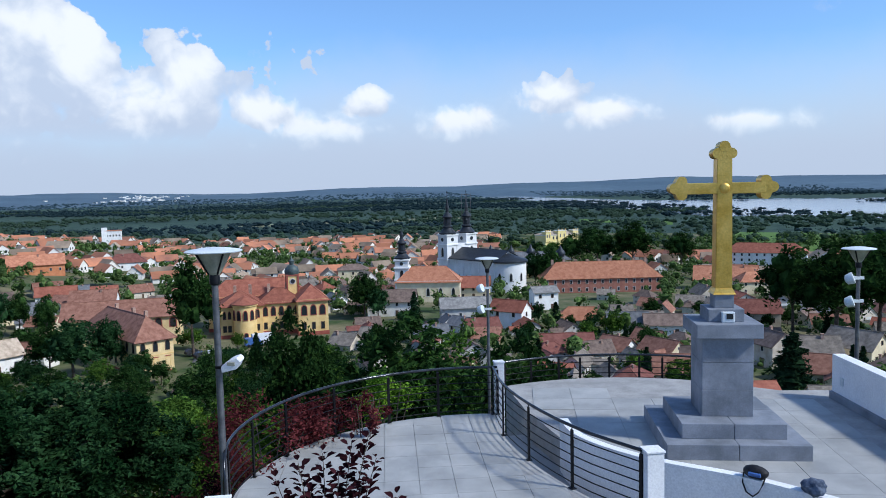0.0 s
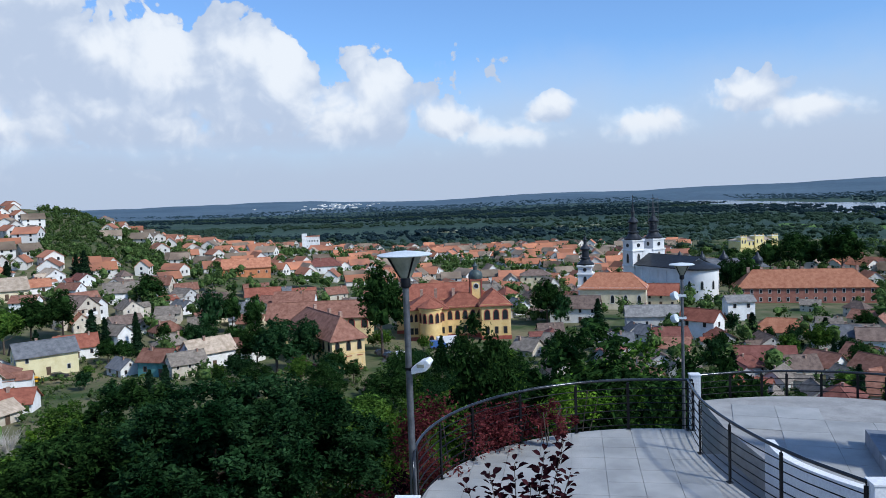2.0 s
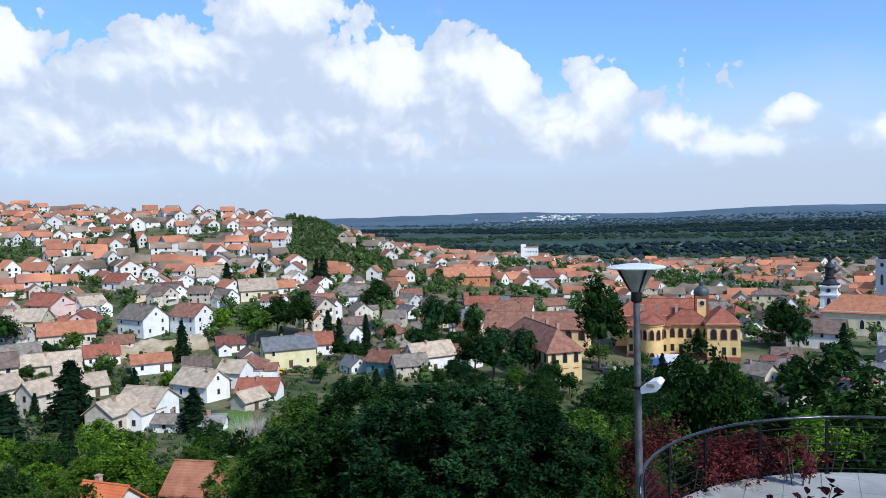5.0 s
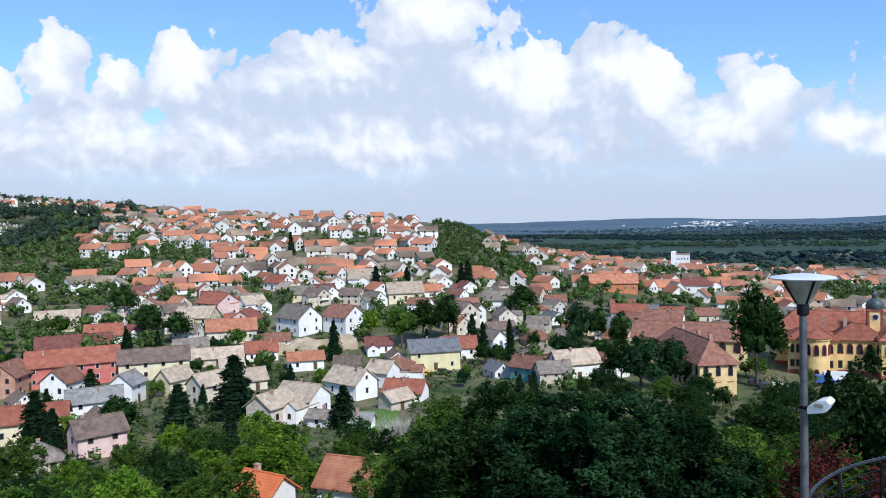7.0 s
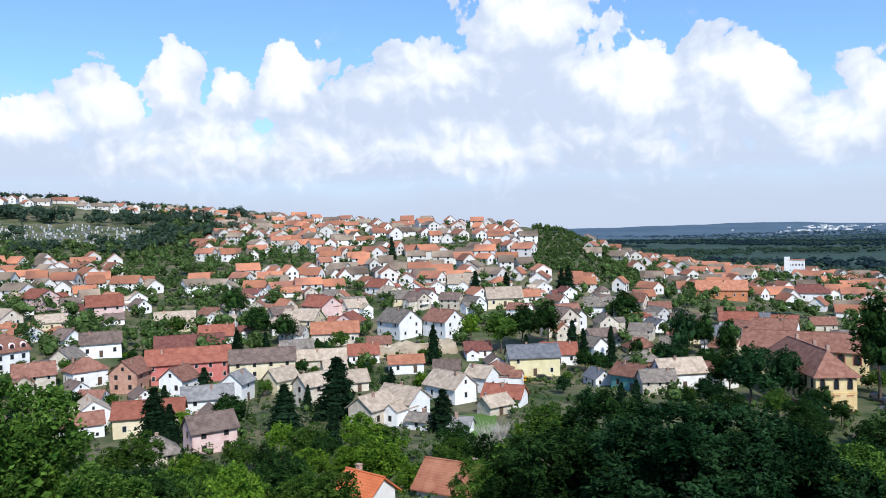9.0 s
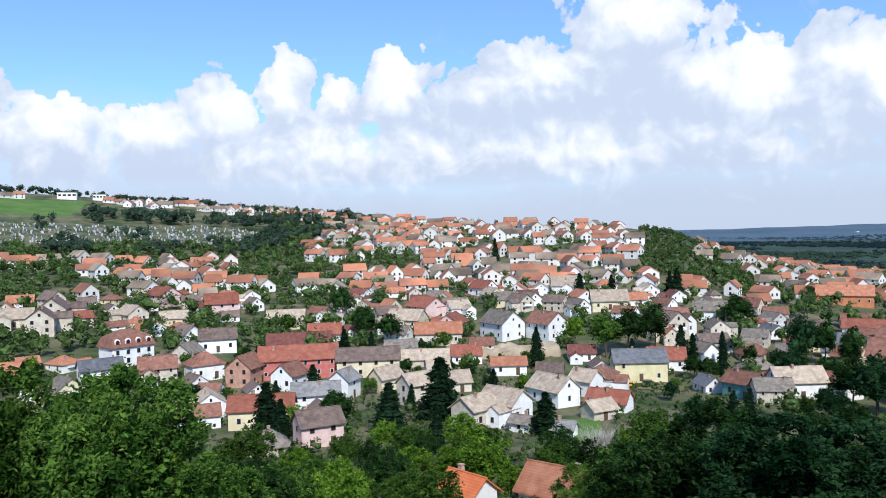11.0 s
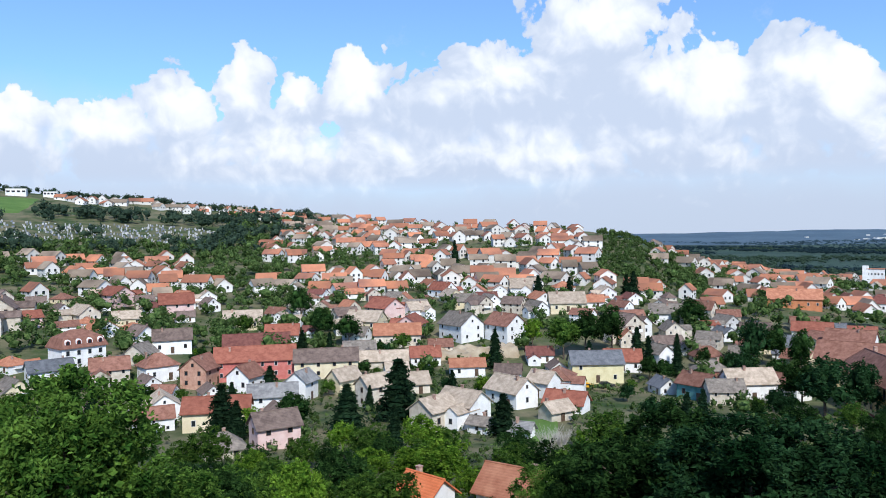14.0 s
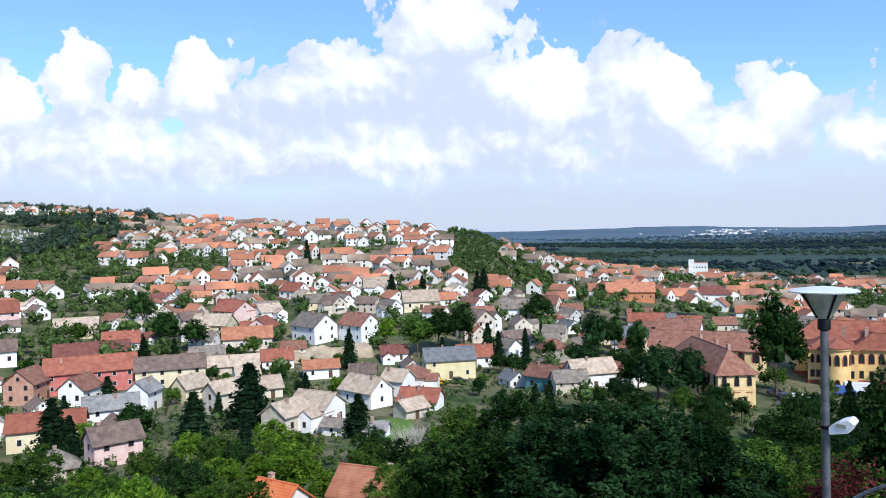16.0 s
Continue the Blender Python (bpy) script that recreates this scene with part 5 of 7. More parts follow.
def far_yellow():
    p = at(-8.5, 560)
    th = thing("mansion", "bright yellow mansion with a white cornice among trees", "building", Matrix.Translation(p) @ pose(0, 0, 6.2, 0, 0, 30))
    L, W, h = 30, 12, 5.0
    part("wall", house_walls(L, W, h, 2, False, 10), WALL["yellowbright"], th)
    part("roof", hip_roof(L, W, h, 1.8), ROOF["beigegrey"], th)
    part("cornice", add_box(bmesh.new(), 0, 0, h - 0.3, L + 0.7, W + 0.7, 0.5), WALL["white"], th)
    for i in range(10):
        put("window", PANE, th, -L / 2 + L * (i + 0.5) / 10, -W / 2, 1.6, 1.3, 2.2)
    for cx, w, top in ((-12.5, 4.6, 7.2), (0.0, 7.5, 7.6), (12.5, 4.6, 7.2)):
        pav = part("pavilion", add_box(bmesh.new(), cx, -W / 2 + 1.6, top / 2, w, 4.6, top), WALL["yellowbright"], th, "raised yellow pavilion")
        part("coping", add_box(bmesh.new(), cx, -W / 2 + 1.6, top + 0.15, w + 0.6, 5.2, 0.35), WALL["white"], pav)
        for sx in (-1, 0, 1):
            part("finial", add_box(bmesh.new(), cx + sx * w * 0.42, -W / 2 - 0.4, top + 0.8, 0.7, 0.7, 1.0, None), WALL["yellowsun"], pav)
        for sx in (-1, 1):
            put("window", ARCH, pav, cx + sx * w * 0.23, -W / 2 - 0.7, 3.0, 1.1, 2.6)
    taken.append((p.x, p.y, 15))
    p = at(23.7, 600)
    th = thing("water_tower_block", "white tall block with a low side building", "building", Matrix.Translation(p) @ pose(0, 0, 0, 0, 0, 20) @ Matrix.Diagonal((0.6, 0.6, 0.8, 1)))
    part("wall", add_box(bmesh.new(), -4, 0, 8, 6, 8, 22), WALL["white"], th)
    part("side_wall", add_box(bmesh.new(), 6, 1, 6.5, 18, 9, 19), WALL["white"], th)
    part("roof", add_box(bmesh.new(), 6, 1, 16.3, 19, 10, 0.6), ROOF["orange"], th)
    for i in range(5):
        put("window", PANE, th, -1 + 3.4 * i, -3.5, 11, 1.6, 1.8)
    taken.append((p.x, p.y, 14))


far_yellow()


# ---- loess bank, meadow and graveyard on the hill ----
def draped(name, label, category, corners, mat, lift, rough=0.0, n=14, kind="structure"):
    """A patch of ground laid over the hill between four bearings and distances."""
    (a0, d0), (a1, d1), (a2, d2), (a3, d3) = corners
    verts, faces = [], []
    for i in range(n + 1):
        for j in range(n + 1):
            u, v = i / n, j / n
            a = (a0 * (1 - u) + a1 * u) * (1 - v) + (a3 * (1 - u) + a2 * u) * v
            d = (d0 * (1 - u) + d1 * u) * (1 - v) + (d3 * (1 - u) + d2 * u) * v
            p = at(a, d, lift)
            p.z += rough * (noise.noise(p * 0.15) + 0.6 * noise.noise(p * 0.5))
            if i in (0, n) or j in (0, n):
                p.z -= lift + 0.6
            verts.append(tuple(p))
    for i in range(n):
        for j in range(n):
            q = i * (n + 1) + j
            faces.append((q, q + 1, q + n + 2, q + n + 1))
    me = bpy.data.meshes.new(name)
    me.from_pydata(verts, [], faces)
    me.materials.append(mat)
    me.shade_smooth()
    return tagged(new(name, me), label, category, kind=kind)


MEADOW = material("fresh_meadow_grass", (0.07, 0.14, 0.025), (0.12, 0.20, 0.045), 0.05, 0.95, 0.2, fine=1.5, space="World")
draped("ground_meadow", "bright green mown meadow on the hilltop", "meadow", ((94, 672), (81.5, 690), (80.0, 800), (94, 812)), MEADOW, 0.5)
draped("ground_garden_lawn", "green lawn behind the white houses", "lawn", ((48.3, 146), (44.3, 150), (44.3, 172), (47.4, 168)), MEADOW, 0.25)
draped("ground_earth_bank", "bare yellow loess bank above the houses", "earth bank", ((56, 236), (47.2, 238), (47.2, 247), (56, 246)), EARTH, 2.4, 2.0, 40)
draped("road_lane", "pale lane climbing the hill", "road", ((49.4, 300), (48.8, 300), (47.9, 455), (48.3, 455)), ASPHALT, 0.25)
draped("ground_yard", "worn asphalt yard beside the school", "yard", ((18.9, 182), (16.6, 186), (15.2, 205), (18.4, 205)), ASPHALT, 0.3)


def graveyard():
    g = random.Random(3)
    th = thing("graveyard", "crowded pale and dark gravestones on the hillside", "graveyard", kind="stuff")
    stones = [bmesh.new(), bmesh.new()]
    for _ in range(720):
        p = at(g.uniform(69, 90), g.uniform(545, 640))
        b = stones[g.random() < 0.55]
        add_box(b, p.x, p.y, p.z + 0.6, g.uniform(0.6, 1.5), g.uniform(0.4, 1.2), g.uniform(0.8, 2.4))
    part("light_stones", stones[1], WALL["whitegrey"], th)
    part("dark_stones", stones[0], PLINTH, th)


graveyard()
for az, d, L, h, lab in ((82.0, 815, 17, 6, "white flat-roofed modern house on the hilltop"), (80.0, 818, 12, 5, "white flat-roofed annex on the hilltop")):
    th = thing("modern_house", lab, "house", Matrix.Translation(at(az, d)) @ pose(0, 0, 0, 0, 0, az - 8))
    part("wall", add_box(bmesh.new(), 0, 0, h / 2 - 1.5, L, 9, h + 3), WALL["white"], th)
    part("roof", add_box(bmesh.new(), 0, 0, h + 0.2, L + 0.8, 9.8, 0.4), FRAME, th)
    for i in range(4):
        put("window", PANE_DARK, th, -L / 2 + L * (i + 0.5) / 4, -4.5, h * 0.45, L / 6, 1.7)
    taken.append((*at(az, d).xy, 10))


# ---- vehicles ----
def vehicle(az, d, turn, L, W, H, paint, label, boxy):
    noun = "van" if boxy else "car"
    th = thing(noun, label, noun, Matrix.Translation(at(az, d, 0.42)) @ Matrix.Rotation(radians(az + turn), 4, "Z"))
    bm = bmesh.new()
    if boxy:
        side = [(-L / 2, 0.35), (L / 2, 0.35), (L / 2, 1.1), (L / 2 - 0.5, 1.35), (L / 2 - 0.9, H), (-L / 2, H)]
    else:
        side = [(-L / 2, 0.3), (L / 2, 0.3), (L / 2, 0.75), (L / 2 - 1.2, 0.9), (L / 2 - 1.8, H), (-L / 2 + 0.7, H), (-L / 2 + 0.1, 0.95)]
    a = [bm.verts.new((x, -W / 2, z)) for x, z in side]
    b = [bm.verts.new((x, W / 2, z)) for x, z in side]
    bm.faces.new(a), bm.faces.new(b[::-1])
    for i in range(len(side)):
        j = (i + 1) % len(side)
        bm.faces.new((a[i], a[j], b[j], b[i]))
    bmesh.ops.bevel(bm, geom=list(bm.edges), offset=0.07, segments=2, affect="EDGES")
    body = part("body", bm, paint, th)
    z = H - 0.42
    part("side_window", add_box(bmesh.new(), -0.1 if not boxy else L / 2 - 1.2, 0, z, L * 0.4 if not boxy else 0.7, W + 0.02, 0.34), GLASS, body)
    part("windscreen", add_box(bmesh.new(), 0, 0, 0, 0.03, W * 0.84, 0.55, pose(L / 2 - (0.68 if boxy else 1.48), 0, z, 0, -28 if boxy else -52)), GLASS, body)
    for sx in (-1, 1):
        for sy in (-1, 1):
            bm = bmesh.new()
            bmesh.ops.create_cone(bm, cap_ends=True, segments=14, radius1=0.32, radius2=0.32, depth=0.2, matrix=pose(sx * L * 0.31, sy * (W / 2 - 0.08), 0.32, 90))
            part("wheel", bm, BLACK_CLOTH, th)


CAR_WHITE = material("white_car_paint", (0.70, 0.71, 0.72), (0.78, 0.78, 0.79), 1.0, 0.3, 0)
CAR_BLUE = material("blue_car_paint", (0.05, 0.12, 0.34), (0.07, 0.15, 0.40), 1.0, 0.3, 0)
CAR_YELLOW = material("yellow_car_paint", (0.70, 0.36, 0.02), (0.78, 0.42, 0.03), 1.0, 0.3, 0)
CAR_DARK = material("dark_car_paint", (0.03, 0.032, 0.036), (0.05, 0.052, 0.056), 1.0, 0.25, 0)
vehicle(13.5, 208, 10, 6.5, 2.3, 2.9, CAR_WHITE, "white delivery van beside the ochre palace", True)
vehicle(14.3, 206.5, 12, 4.5, 1.9, 2.2, CAR_BLUE, "blue van beside the white delivery van", True)
vehicle(42.3, 209, 4, 4.3, 1.8, 1.5, CAR_YELLOW, "yellow car parked before the pale yellow house", False)
vehicle(40.9, 211, 4, 4.3, 1.8, 1.5, CAR_DARK, "dark car parked beside the house", False)
vehicle(17.9, 193, 30, 4.3, 1.8, 1.5, CAR_DARK, "dark car parked in the school yard", False)
vehicle(17.1, 194, 35, 4.3, 1.8, 1.5, CAR_WHITE, "white car parked in the school yard", False)
vehicle(18.5, 199, 20, 4.3, 1.8, 1.5, CAR_DARK, "dark car parked in the school yard", False)


# ---- bags on the white wall, floodlight on the lamp pole ----
def shoulder_bag():
    th = thing("shoulder_bag", "black and blue shoulder bag lying on the white wall", "bag", pose(4.72, 11.36, 0.42, 0, 0, -42) @ Matrix.Scale(0.85, 4))
    bm = bmesh.new()
    bmesh.ops.create_uvsphere(bm, u_segments=20, v_segments=12, radius=0.5)
    for v in bm.verts:
        v.co = Vector((v.co.x * 0.46, v.co.y * 0.26, 0.11 + v.co.z * 0.24 + 0.02 * noise.noise(v.co * 5)))
        v.co.z = max(v.co.z, 0.0)
    body = part("body", bm, BLACK_CLOTH, th, smooth_deg=60)
    part("blue_panel", add_box(bmesh.new(), 0.02, -0.10, 0.13, 0.22, 0.05, 0.07, pose(0, 0, 0, 14), 0.015), CAR_BLUE, body)
    part("buckle", add_box(bmesh.new(), -0.12, -0.09, 0.10, 0.05, 0.06, 0.07, None, 0.01), CAR_DARK, body)
    part("strap", add_tube(bmesh.new(), [(-0.2, -0.05, 0.08), (-0.19, -0.13, -0.08), (-0.12, -0.14, -0.24), (0.0, -0.14, -0.30), (0.1, -0.14, -0.2), (0.17, -0.13, -0.04), (0.19, -0.05, 0.08)], 0.014, 6), BLACK_CLOTH, th)


shoulder_bag()
th = thing("jacket", "crumpled blue-grey jacket lying on the end of the wall", "jacket", pose(5.33, 10.76, 0.42, 0, 0, -40) @ Matrix.Scale(0.8, 4))
bm = bmesh.new()
bmesh.ops.create_icosphere(bm, subdivisions=4, radius=0.5)
for v in bm.verts:
    q = v.co * 3.2
    k = 1 + 0.28 * noise.noise(q) + 0.14 * noise.noise(q * 2.4)
    v.co = Vector((v.co.x * 0.44 * k, v.co.y * 0.36 * k, v.co.z * 0.34 * k + 0.1))
    if v.co.y > -0.09:
        v.co.z = max(0.0, v.co.z)
part("cloth", bm, material("blue_grey_cloth", (0.03, 0.045, 0.08), (0.16, 0.19, 0.25), 7.0, 0.9, 0.5), th, smooth_deg=70)

th = thing("pole_floodlight", "white angular floodlight housing clamped to the lamp pole", "floodlight", pose(-3.38, 11.46, 2.36, 8, 0, -6) @ Matrix.Scale(0.75, 4))
bm = bmesh.new()
side = [(-0.02, -0.05), (0.30, 0.03), (0.40, 0.20), (0.33, 0.27), (0.18, 0.22), (-0.02, 0.08)]
a = [bm.verts.new((x, -0.13, z - 0.1)) for x, z in side]
b = [bm.verts.new((x, 0.13, z - 0.1)) for x, z in side]
bm.faces.new(a), bm.faces.new(b[::-1])
for i in range(len(side)):
    bm.faces.new((a[i], a[(i + 1) % 6], b[(i + 1) % 6], b[i]))
bmesh.ops.bevel(bm, geom=list(bm.edges), offset=0.012, segments=2, affect="EDGES")
part("housing", bm, CAR_WHITE, th)
part("lens", add_box(bmesh.new(), 0.2, -0.137, 0.05, 0.16, 0.012, 0.07, None), LAMP_GLASS, th)
part("clamp", add_box(bmesh.new(), -0.08, 0, -0.06, 0.18, 0.14, 0.06, None, 0.01), BLACK_STEEL, th)


# ---- trees ----
def cards(rng, centres, spread, n, size, flat=0.45, droop=0.0):
    """n leaf-shaped quads, folded along the middle, thrown round the centres: arrays of vertices and faces."""
    c = centres[rng.integers(0, len(centres), n)] + rng.normal(0, 1, (n, 3)) * spread
    u = rng.normal(0, 1, (n, 3))
    u[:, 2] = u[:, 2] * 0.6 - droop
    u /= np.linalg.norm(u, axis=1, keepdims=True)
    w = rng.normal(0, 1, (n, 3))
    v = np.cross(u, w)
    v /= np.linalg.norm(v, axis=1, keepdims=True)
    k = size * rng.uniform(0.6, 1.3, (n, 1))
    fold = np.cross(u, v) * k * 0.18
    verts = np.stack([c - u * k, c + v * k * flat + fold, c + u * k, c - v * k * flat + fold], 1).reshape(-1, 3)
    return verts, np.arange(n * 4).reshape(-1, 4)


def unit_ball(level):
    bm = bmesh.new()
    bmesh.ops.create_icosphere(bm, subdivisions=level, radius=1.0)
    v, f = np.array([q.co for q in bm.verts]), np.array([[q.index for q in face.verts] for face in bm.faces])
    bm.free()
    return v, f


KNOBS = {1: unit_ball(1), 2: unit_ball(2)}


def knobs(rng, centres, radii, level=2, rough=0.16):
    """Rugged masses of inner foliage that close a crown: arrays of vertices and faces."""
    v, f = KNOBS[level]
    k = len(centres)
    q = v[None] * (1 + rng.normal(0, rough, (k, len(v), 1))) * np.asarray(radii).reshape(k, 1, -1) + np.asarray(centres)[:, None]
    return q.reshape(-1, 3), (f[None] + (np.arange(k) * len(v))[:, None, None]).reshape(-1, 3)


def cards_mesh(name, verts, faces, mat, more=None):
    me = bpy.data.meshes.new(name)
    faces = faces.tolist()
    if more is not None:
        faces += (more[1] + len(verts)).tolist()
        verts = np.vstack([verts, more[0]])
    me.from_pydata(verts.tolist(), [], faces)
    me.materials.append(mat)
    return me


def crown_centres(rng, n, rx, rz, z0, hollow=0.55, lobes=17):
    """Clump centres on the outer sides of round lobes that make up a crown, with dark gaps between the lobes."""
    d = rng.normal(0, 1, (lobes * 4, 3))
    d /= np.linalg.norm(d, axis=1, keepdims=True)
    d = d[d[:, 2] > -0.55]
    keep = [d[0]]
    for q in d[1:]:
        if len(keep) < lobes and all(np.dot(q, k) < 0.80 for k in keep):
            keep.append(q)
    keep = np.array(keep)
    size = rng.uniform(0.30, 0.46, len(keep))
    out = rng.uniform(0.52, 0.74, len(keep))
    pick = rng.integers(0, len(keep), n)
    e = rng.normal(0, 1, (n, 3)) + keep[pick] * 0.9 + np.array([0, 0, 0.35])
    e /= np.linalg.norm(e, axis=1, keepdims=True)
    p = keep[pick] * out[pick, None] + e * (size[pick] * rng.uniform(hollow, 1.0, n) ** 0.4)[:, None]
    box = np.array([rx, rx, rz])
    lobe = keep * (out * 0.92)[:, None] * box + np.array([0, 0, z0])
    return np.stack([p[:, 0] * rx, p[:, 1] * rx, z0 + p[:, 2] * rz], 1), lobe, size[:, None] * box


def trunk_bm(rng, h, r, limbs, reach):
    bm = add_tube(bmesh.new(), [(0, 0, -1.2), (0.05, 0.03, h * 0.25), (0.12, -0.05, h * 0.5), (0.05, 0.06, h * 0.78)], r, 8, r * 0.25)
    for k in range(limbs):
        a, z = rng.uniform(0, 6.28), h * rng.uniform(0.3, 0.6)
        q = reach * rng.uniform(0.5, 0.85)
        add_tube(bm, [(0.08, 0, z), (q * 0.5 * math.cos(a), q * 0.5 * math.sin(a), z + h * 0.10), (q * math.cos(a), q * math.sin(a), z + h * 0.24)], r * 0.4, 5, r * 0.1)
    return bm


def broadleaf(kind, clumps, n, leaf, seed, rx=3.6, rz=4.0, spread=0.5, label="", category="tree", core=0.0):
    """A broad-leaved tree ten metres high on the origin."""
    rng = np.random.default_rng(seed)
    th = thing("tree", label, category)
    part("trunk", trunk_bm(rng, 9.0, 0.24, 6, rx), BARK, th, smooth_deg=60)
    cen, lobe, size = crown_centres(rng, clumps, rx, rz, 10 - rz)
    v, f = cards(rng, cen, spread, n, leaf)
    heart = None
    if core:
        heart = knobs(rng, np.vstack([lobe, [[0, 0, 10 - rz]]]), np.vstack([size * core, [[rx * 0.42, rx * 0.42, rz * 0.48]]]), 2, 0.2)
    else:
        inner = crown_centres(rng, 60, rx * 0.6, rz * 0.62, 10 - rz, 0.2)[0]
        heart = cards(rng, inner, spread * 1.5, n // 4, leaf * 1.35, 0.6)
    part("crown", cards_mesh("crown", v, f, LEAF[kind], heart), None, th)
    return th


def spruce(seed, n_levels=20, label="dark green spruce with drooping tiers"):
    rng = np.random.default_rng(seed)
    th = thing("spruce", label, "tree")
    part("trunk", add_tube(bmesh.new(), [(0, 0, -1), (0, 0, 5), (0, 0, 9.7)], 0.2, 7, 0.03), BARK, th)
    pts = []
    for k in range(n_levels):
        z = 0.7 + 9.0 * k / n_levels
        r = 3.9 * (1 - z / 10.2) ** 0.9 * rng.uniform(0.85, 1.1)
        for b in range(9):
            a = rng.uniform(0, 6.28)
            q = r * rng.uniform(0.75, 1.1)
            for s in np.linspace(0.15, 1, 6):
                pts.append((math.cos(a) * q * s, math.sin(a) * q * s, z - 0.35 * q * s * s + 0.1))
    v, f = cards(rng, np.array(pts), 0.10, 3600, 0.34, 0.34, 0.25)
    tiers = np.array([(0, 0, z) for z in np.linspace(1.6, 8.6, 12)])
    girth = np.array([(2.3 * (1 - z / 10.2),) * 2 + (0.7,) for z in tiers[:, 2]])
    part("crown", cards_mesh("crown", v, f, LEAF["spruce"], knobs(rng, tiers, girth)), None, th)
    return th


def stand(proto, az, d, h, wide=1.0, turn=0.0, sink=0.3, z=None):
    p = at(az, d, -sink)
    if z is not None:
        p.z = z
    s = h / 10.0
    taken.append((p.x, p.y, 2.0 * s * wide))
    return copy_thing(proto, Matrix.Translation(p) @ Matrix.Rotation(turn or az * 1.7 + d, 4, "Z") @ Matrix.Diagonal((s * wide, s * wide, s, 1)))


# near trees with single leaves: the first of each kind stands on the slope, the others are copies
NEAR = {
    "deep": broadleaf("deep", 320, 20000, 0.135, 1, 4.2, 4.0, 0.17, "broad dark green tree on the slope under the terrace"),
    "blue": broadleaf("blue", 320, 20000, 0.135, 2, 4.6, 3.9, 0.17, "dense blue-green ash tree on the slope"),
    "mid": broadleaf("mid", 300, 16000, 0.13, 3, 4.0, 4.0, 0.19, "green leafy tree on the slope"),
    "light": broadleaf("light", 260, 11000, 0.13, 4, 3.6, 4.0, 0.19, "light yellow-green tree in the sun"),
}
BELT = {
    "deep": broadleaf("deep", 180, 3600, 0.25, 41, 4.2, 4.0, 0.26, "broad dark green tree on the lower slope"),
    "blue": broadleaf("blue", 170, 3500, 0.25, 42, 4.4, 3.9, 0.26, "dense blue-green tree on the lower slope"),
    "mid": broadleaf("mid", 160, 3300, 0.25, 43, 4.0, 4.0, 0.26, "green leafy tree on the lower slope"),
    "light": broadleaf("light", 140, 3000, 0.25, 44, 3.7, 4.0, 0.26, "light yellow-green sunlit tree on the lower slope"),
}
MID = {
    "deep": broadleaf("deep", 150, 1900, 0.27, 11, 3.8, 4.1, 0.30, "dark green garden tree among the houses", core=0.56),
    "blue": broadleaf("blue", 140, 1800, 0.27, 12, 3.3, 4.4, 0.30, "tall blue-green tree among the houses", core=0.56),
    "mid": broadleaf("mid", 140, 1700, 0.27, 13, 4.0, 3.9, 0.30, "green fruit tree in a garden", core=0.56),
    "light": broadleaf("light", 130, 1500, 0.27, 14, 3.6, 4.0, 0.30, "light green tree in a sunny garden", core=0.56),
}
SPRUCE = spruce(21)
for proto, az, d in ((NEAR["deep"], 95, 60), (NEAR["blue"], 98, 70), (NEAR["mid"], 101, 64), (NEAR["light"], 104, 72), (BELT["deep"], 96, 100), (BELT["blue"], 99, 110), (BELT["mid"], 102, 104), (BELT["light"], 105, 112), (MID["deep"], 96, 160), (MID["blue"], 98, 170), (MID["mid"], 100, 180), (MID["light"], 102, 190), (SPRUCE, 99, 150)):
    proto.matrix_world = Matrix.Translation(at(az, d, -0.3))

# the slope below the lookout: kind, bearing, distance, height, width
for kind, az, d, h, wide in (
        ("mid", 79.0, 38, 12.6, 0.85), ("mid", 88, 42, 15.0, 0.7), ("mid", 72.5, 47, 8.5, 1.0), ("mid", 81, 52, 11.5, 0.9), ("deep", 70.5, 56, 9.0, 0.95), ("deep", 36.5, 42, 10.6, 1.15), ("blue", 31.0, 38, 9.6, 1.2), ("blue", 26.0, 41, 10.2, 1.15),
        ("mid", 22.0, 47, 9.6, 1.0), ("deep", 40.5, 52, 10.0, 1.1), ("mid", 18.0, 44, 8.0, 1.0), ("light", 20.5, 60, 9.0, 1.1), ("deep", 28.5, 54, 10.0, 1.2), ("mid", 44.5, 60, 8.0, 1.1)):
    stand(NEAR[kind], az, d, h, wide)
for kind, az, d, h, wide in (
        ("light", 64.0, 72, 9.0, 0.8), ("light", 53.0, 100, 9.5, 1.1), ("mid", 57.0, 78, 7.0, 1.2), ("mid", 68.0, 76, 8.0, 1.1), ("deep", 60.5, 90, 8.5, 1.0), ("light", 50.5, 92, 6.0, 1.2), ("mid", 54.5, 112, 7.0, 1.2), ("light", 58.5, 108, 7.0, 1.1), ("mid", 47.0, 104, 5.5, 1.2), ("mid", 72.5, 88, 9.0, 1.0),
        ("mid", 66.0, 95, 8.0, 1.0), ("light", 56.0, 104, 7.5, 1.1), ("deep", 61.5, 112, 7.0, 0.9), ("deep", 45.0, 96, 8.5, 1.1), ("mid", 42.0, 86, 9.5, 1.2), ("deep", 38.5, 84, 10.5, 1.2), ("mid", 48.5, 120, 4.0, 1.3),
        ("deep", 57.5, 124, 6.0, 1.0), ("mid", 53.0, 128, 6.5, 1.1), ("deep", 34.5, 80, 10.5, 1.2), ("deep", 30.0, 90, 10.0, 1.2), ("mid", 25.0, 84, 9.0, 1.2)):
    stand(BELT[kind], az, d, h, wide)
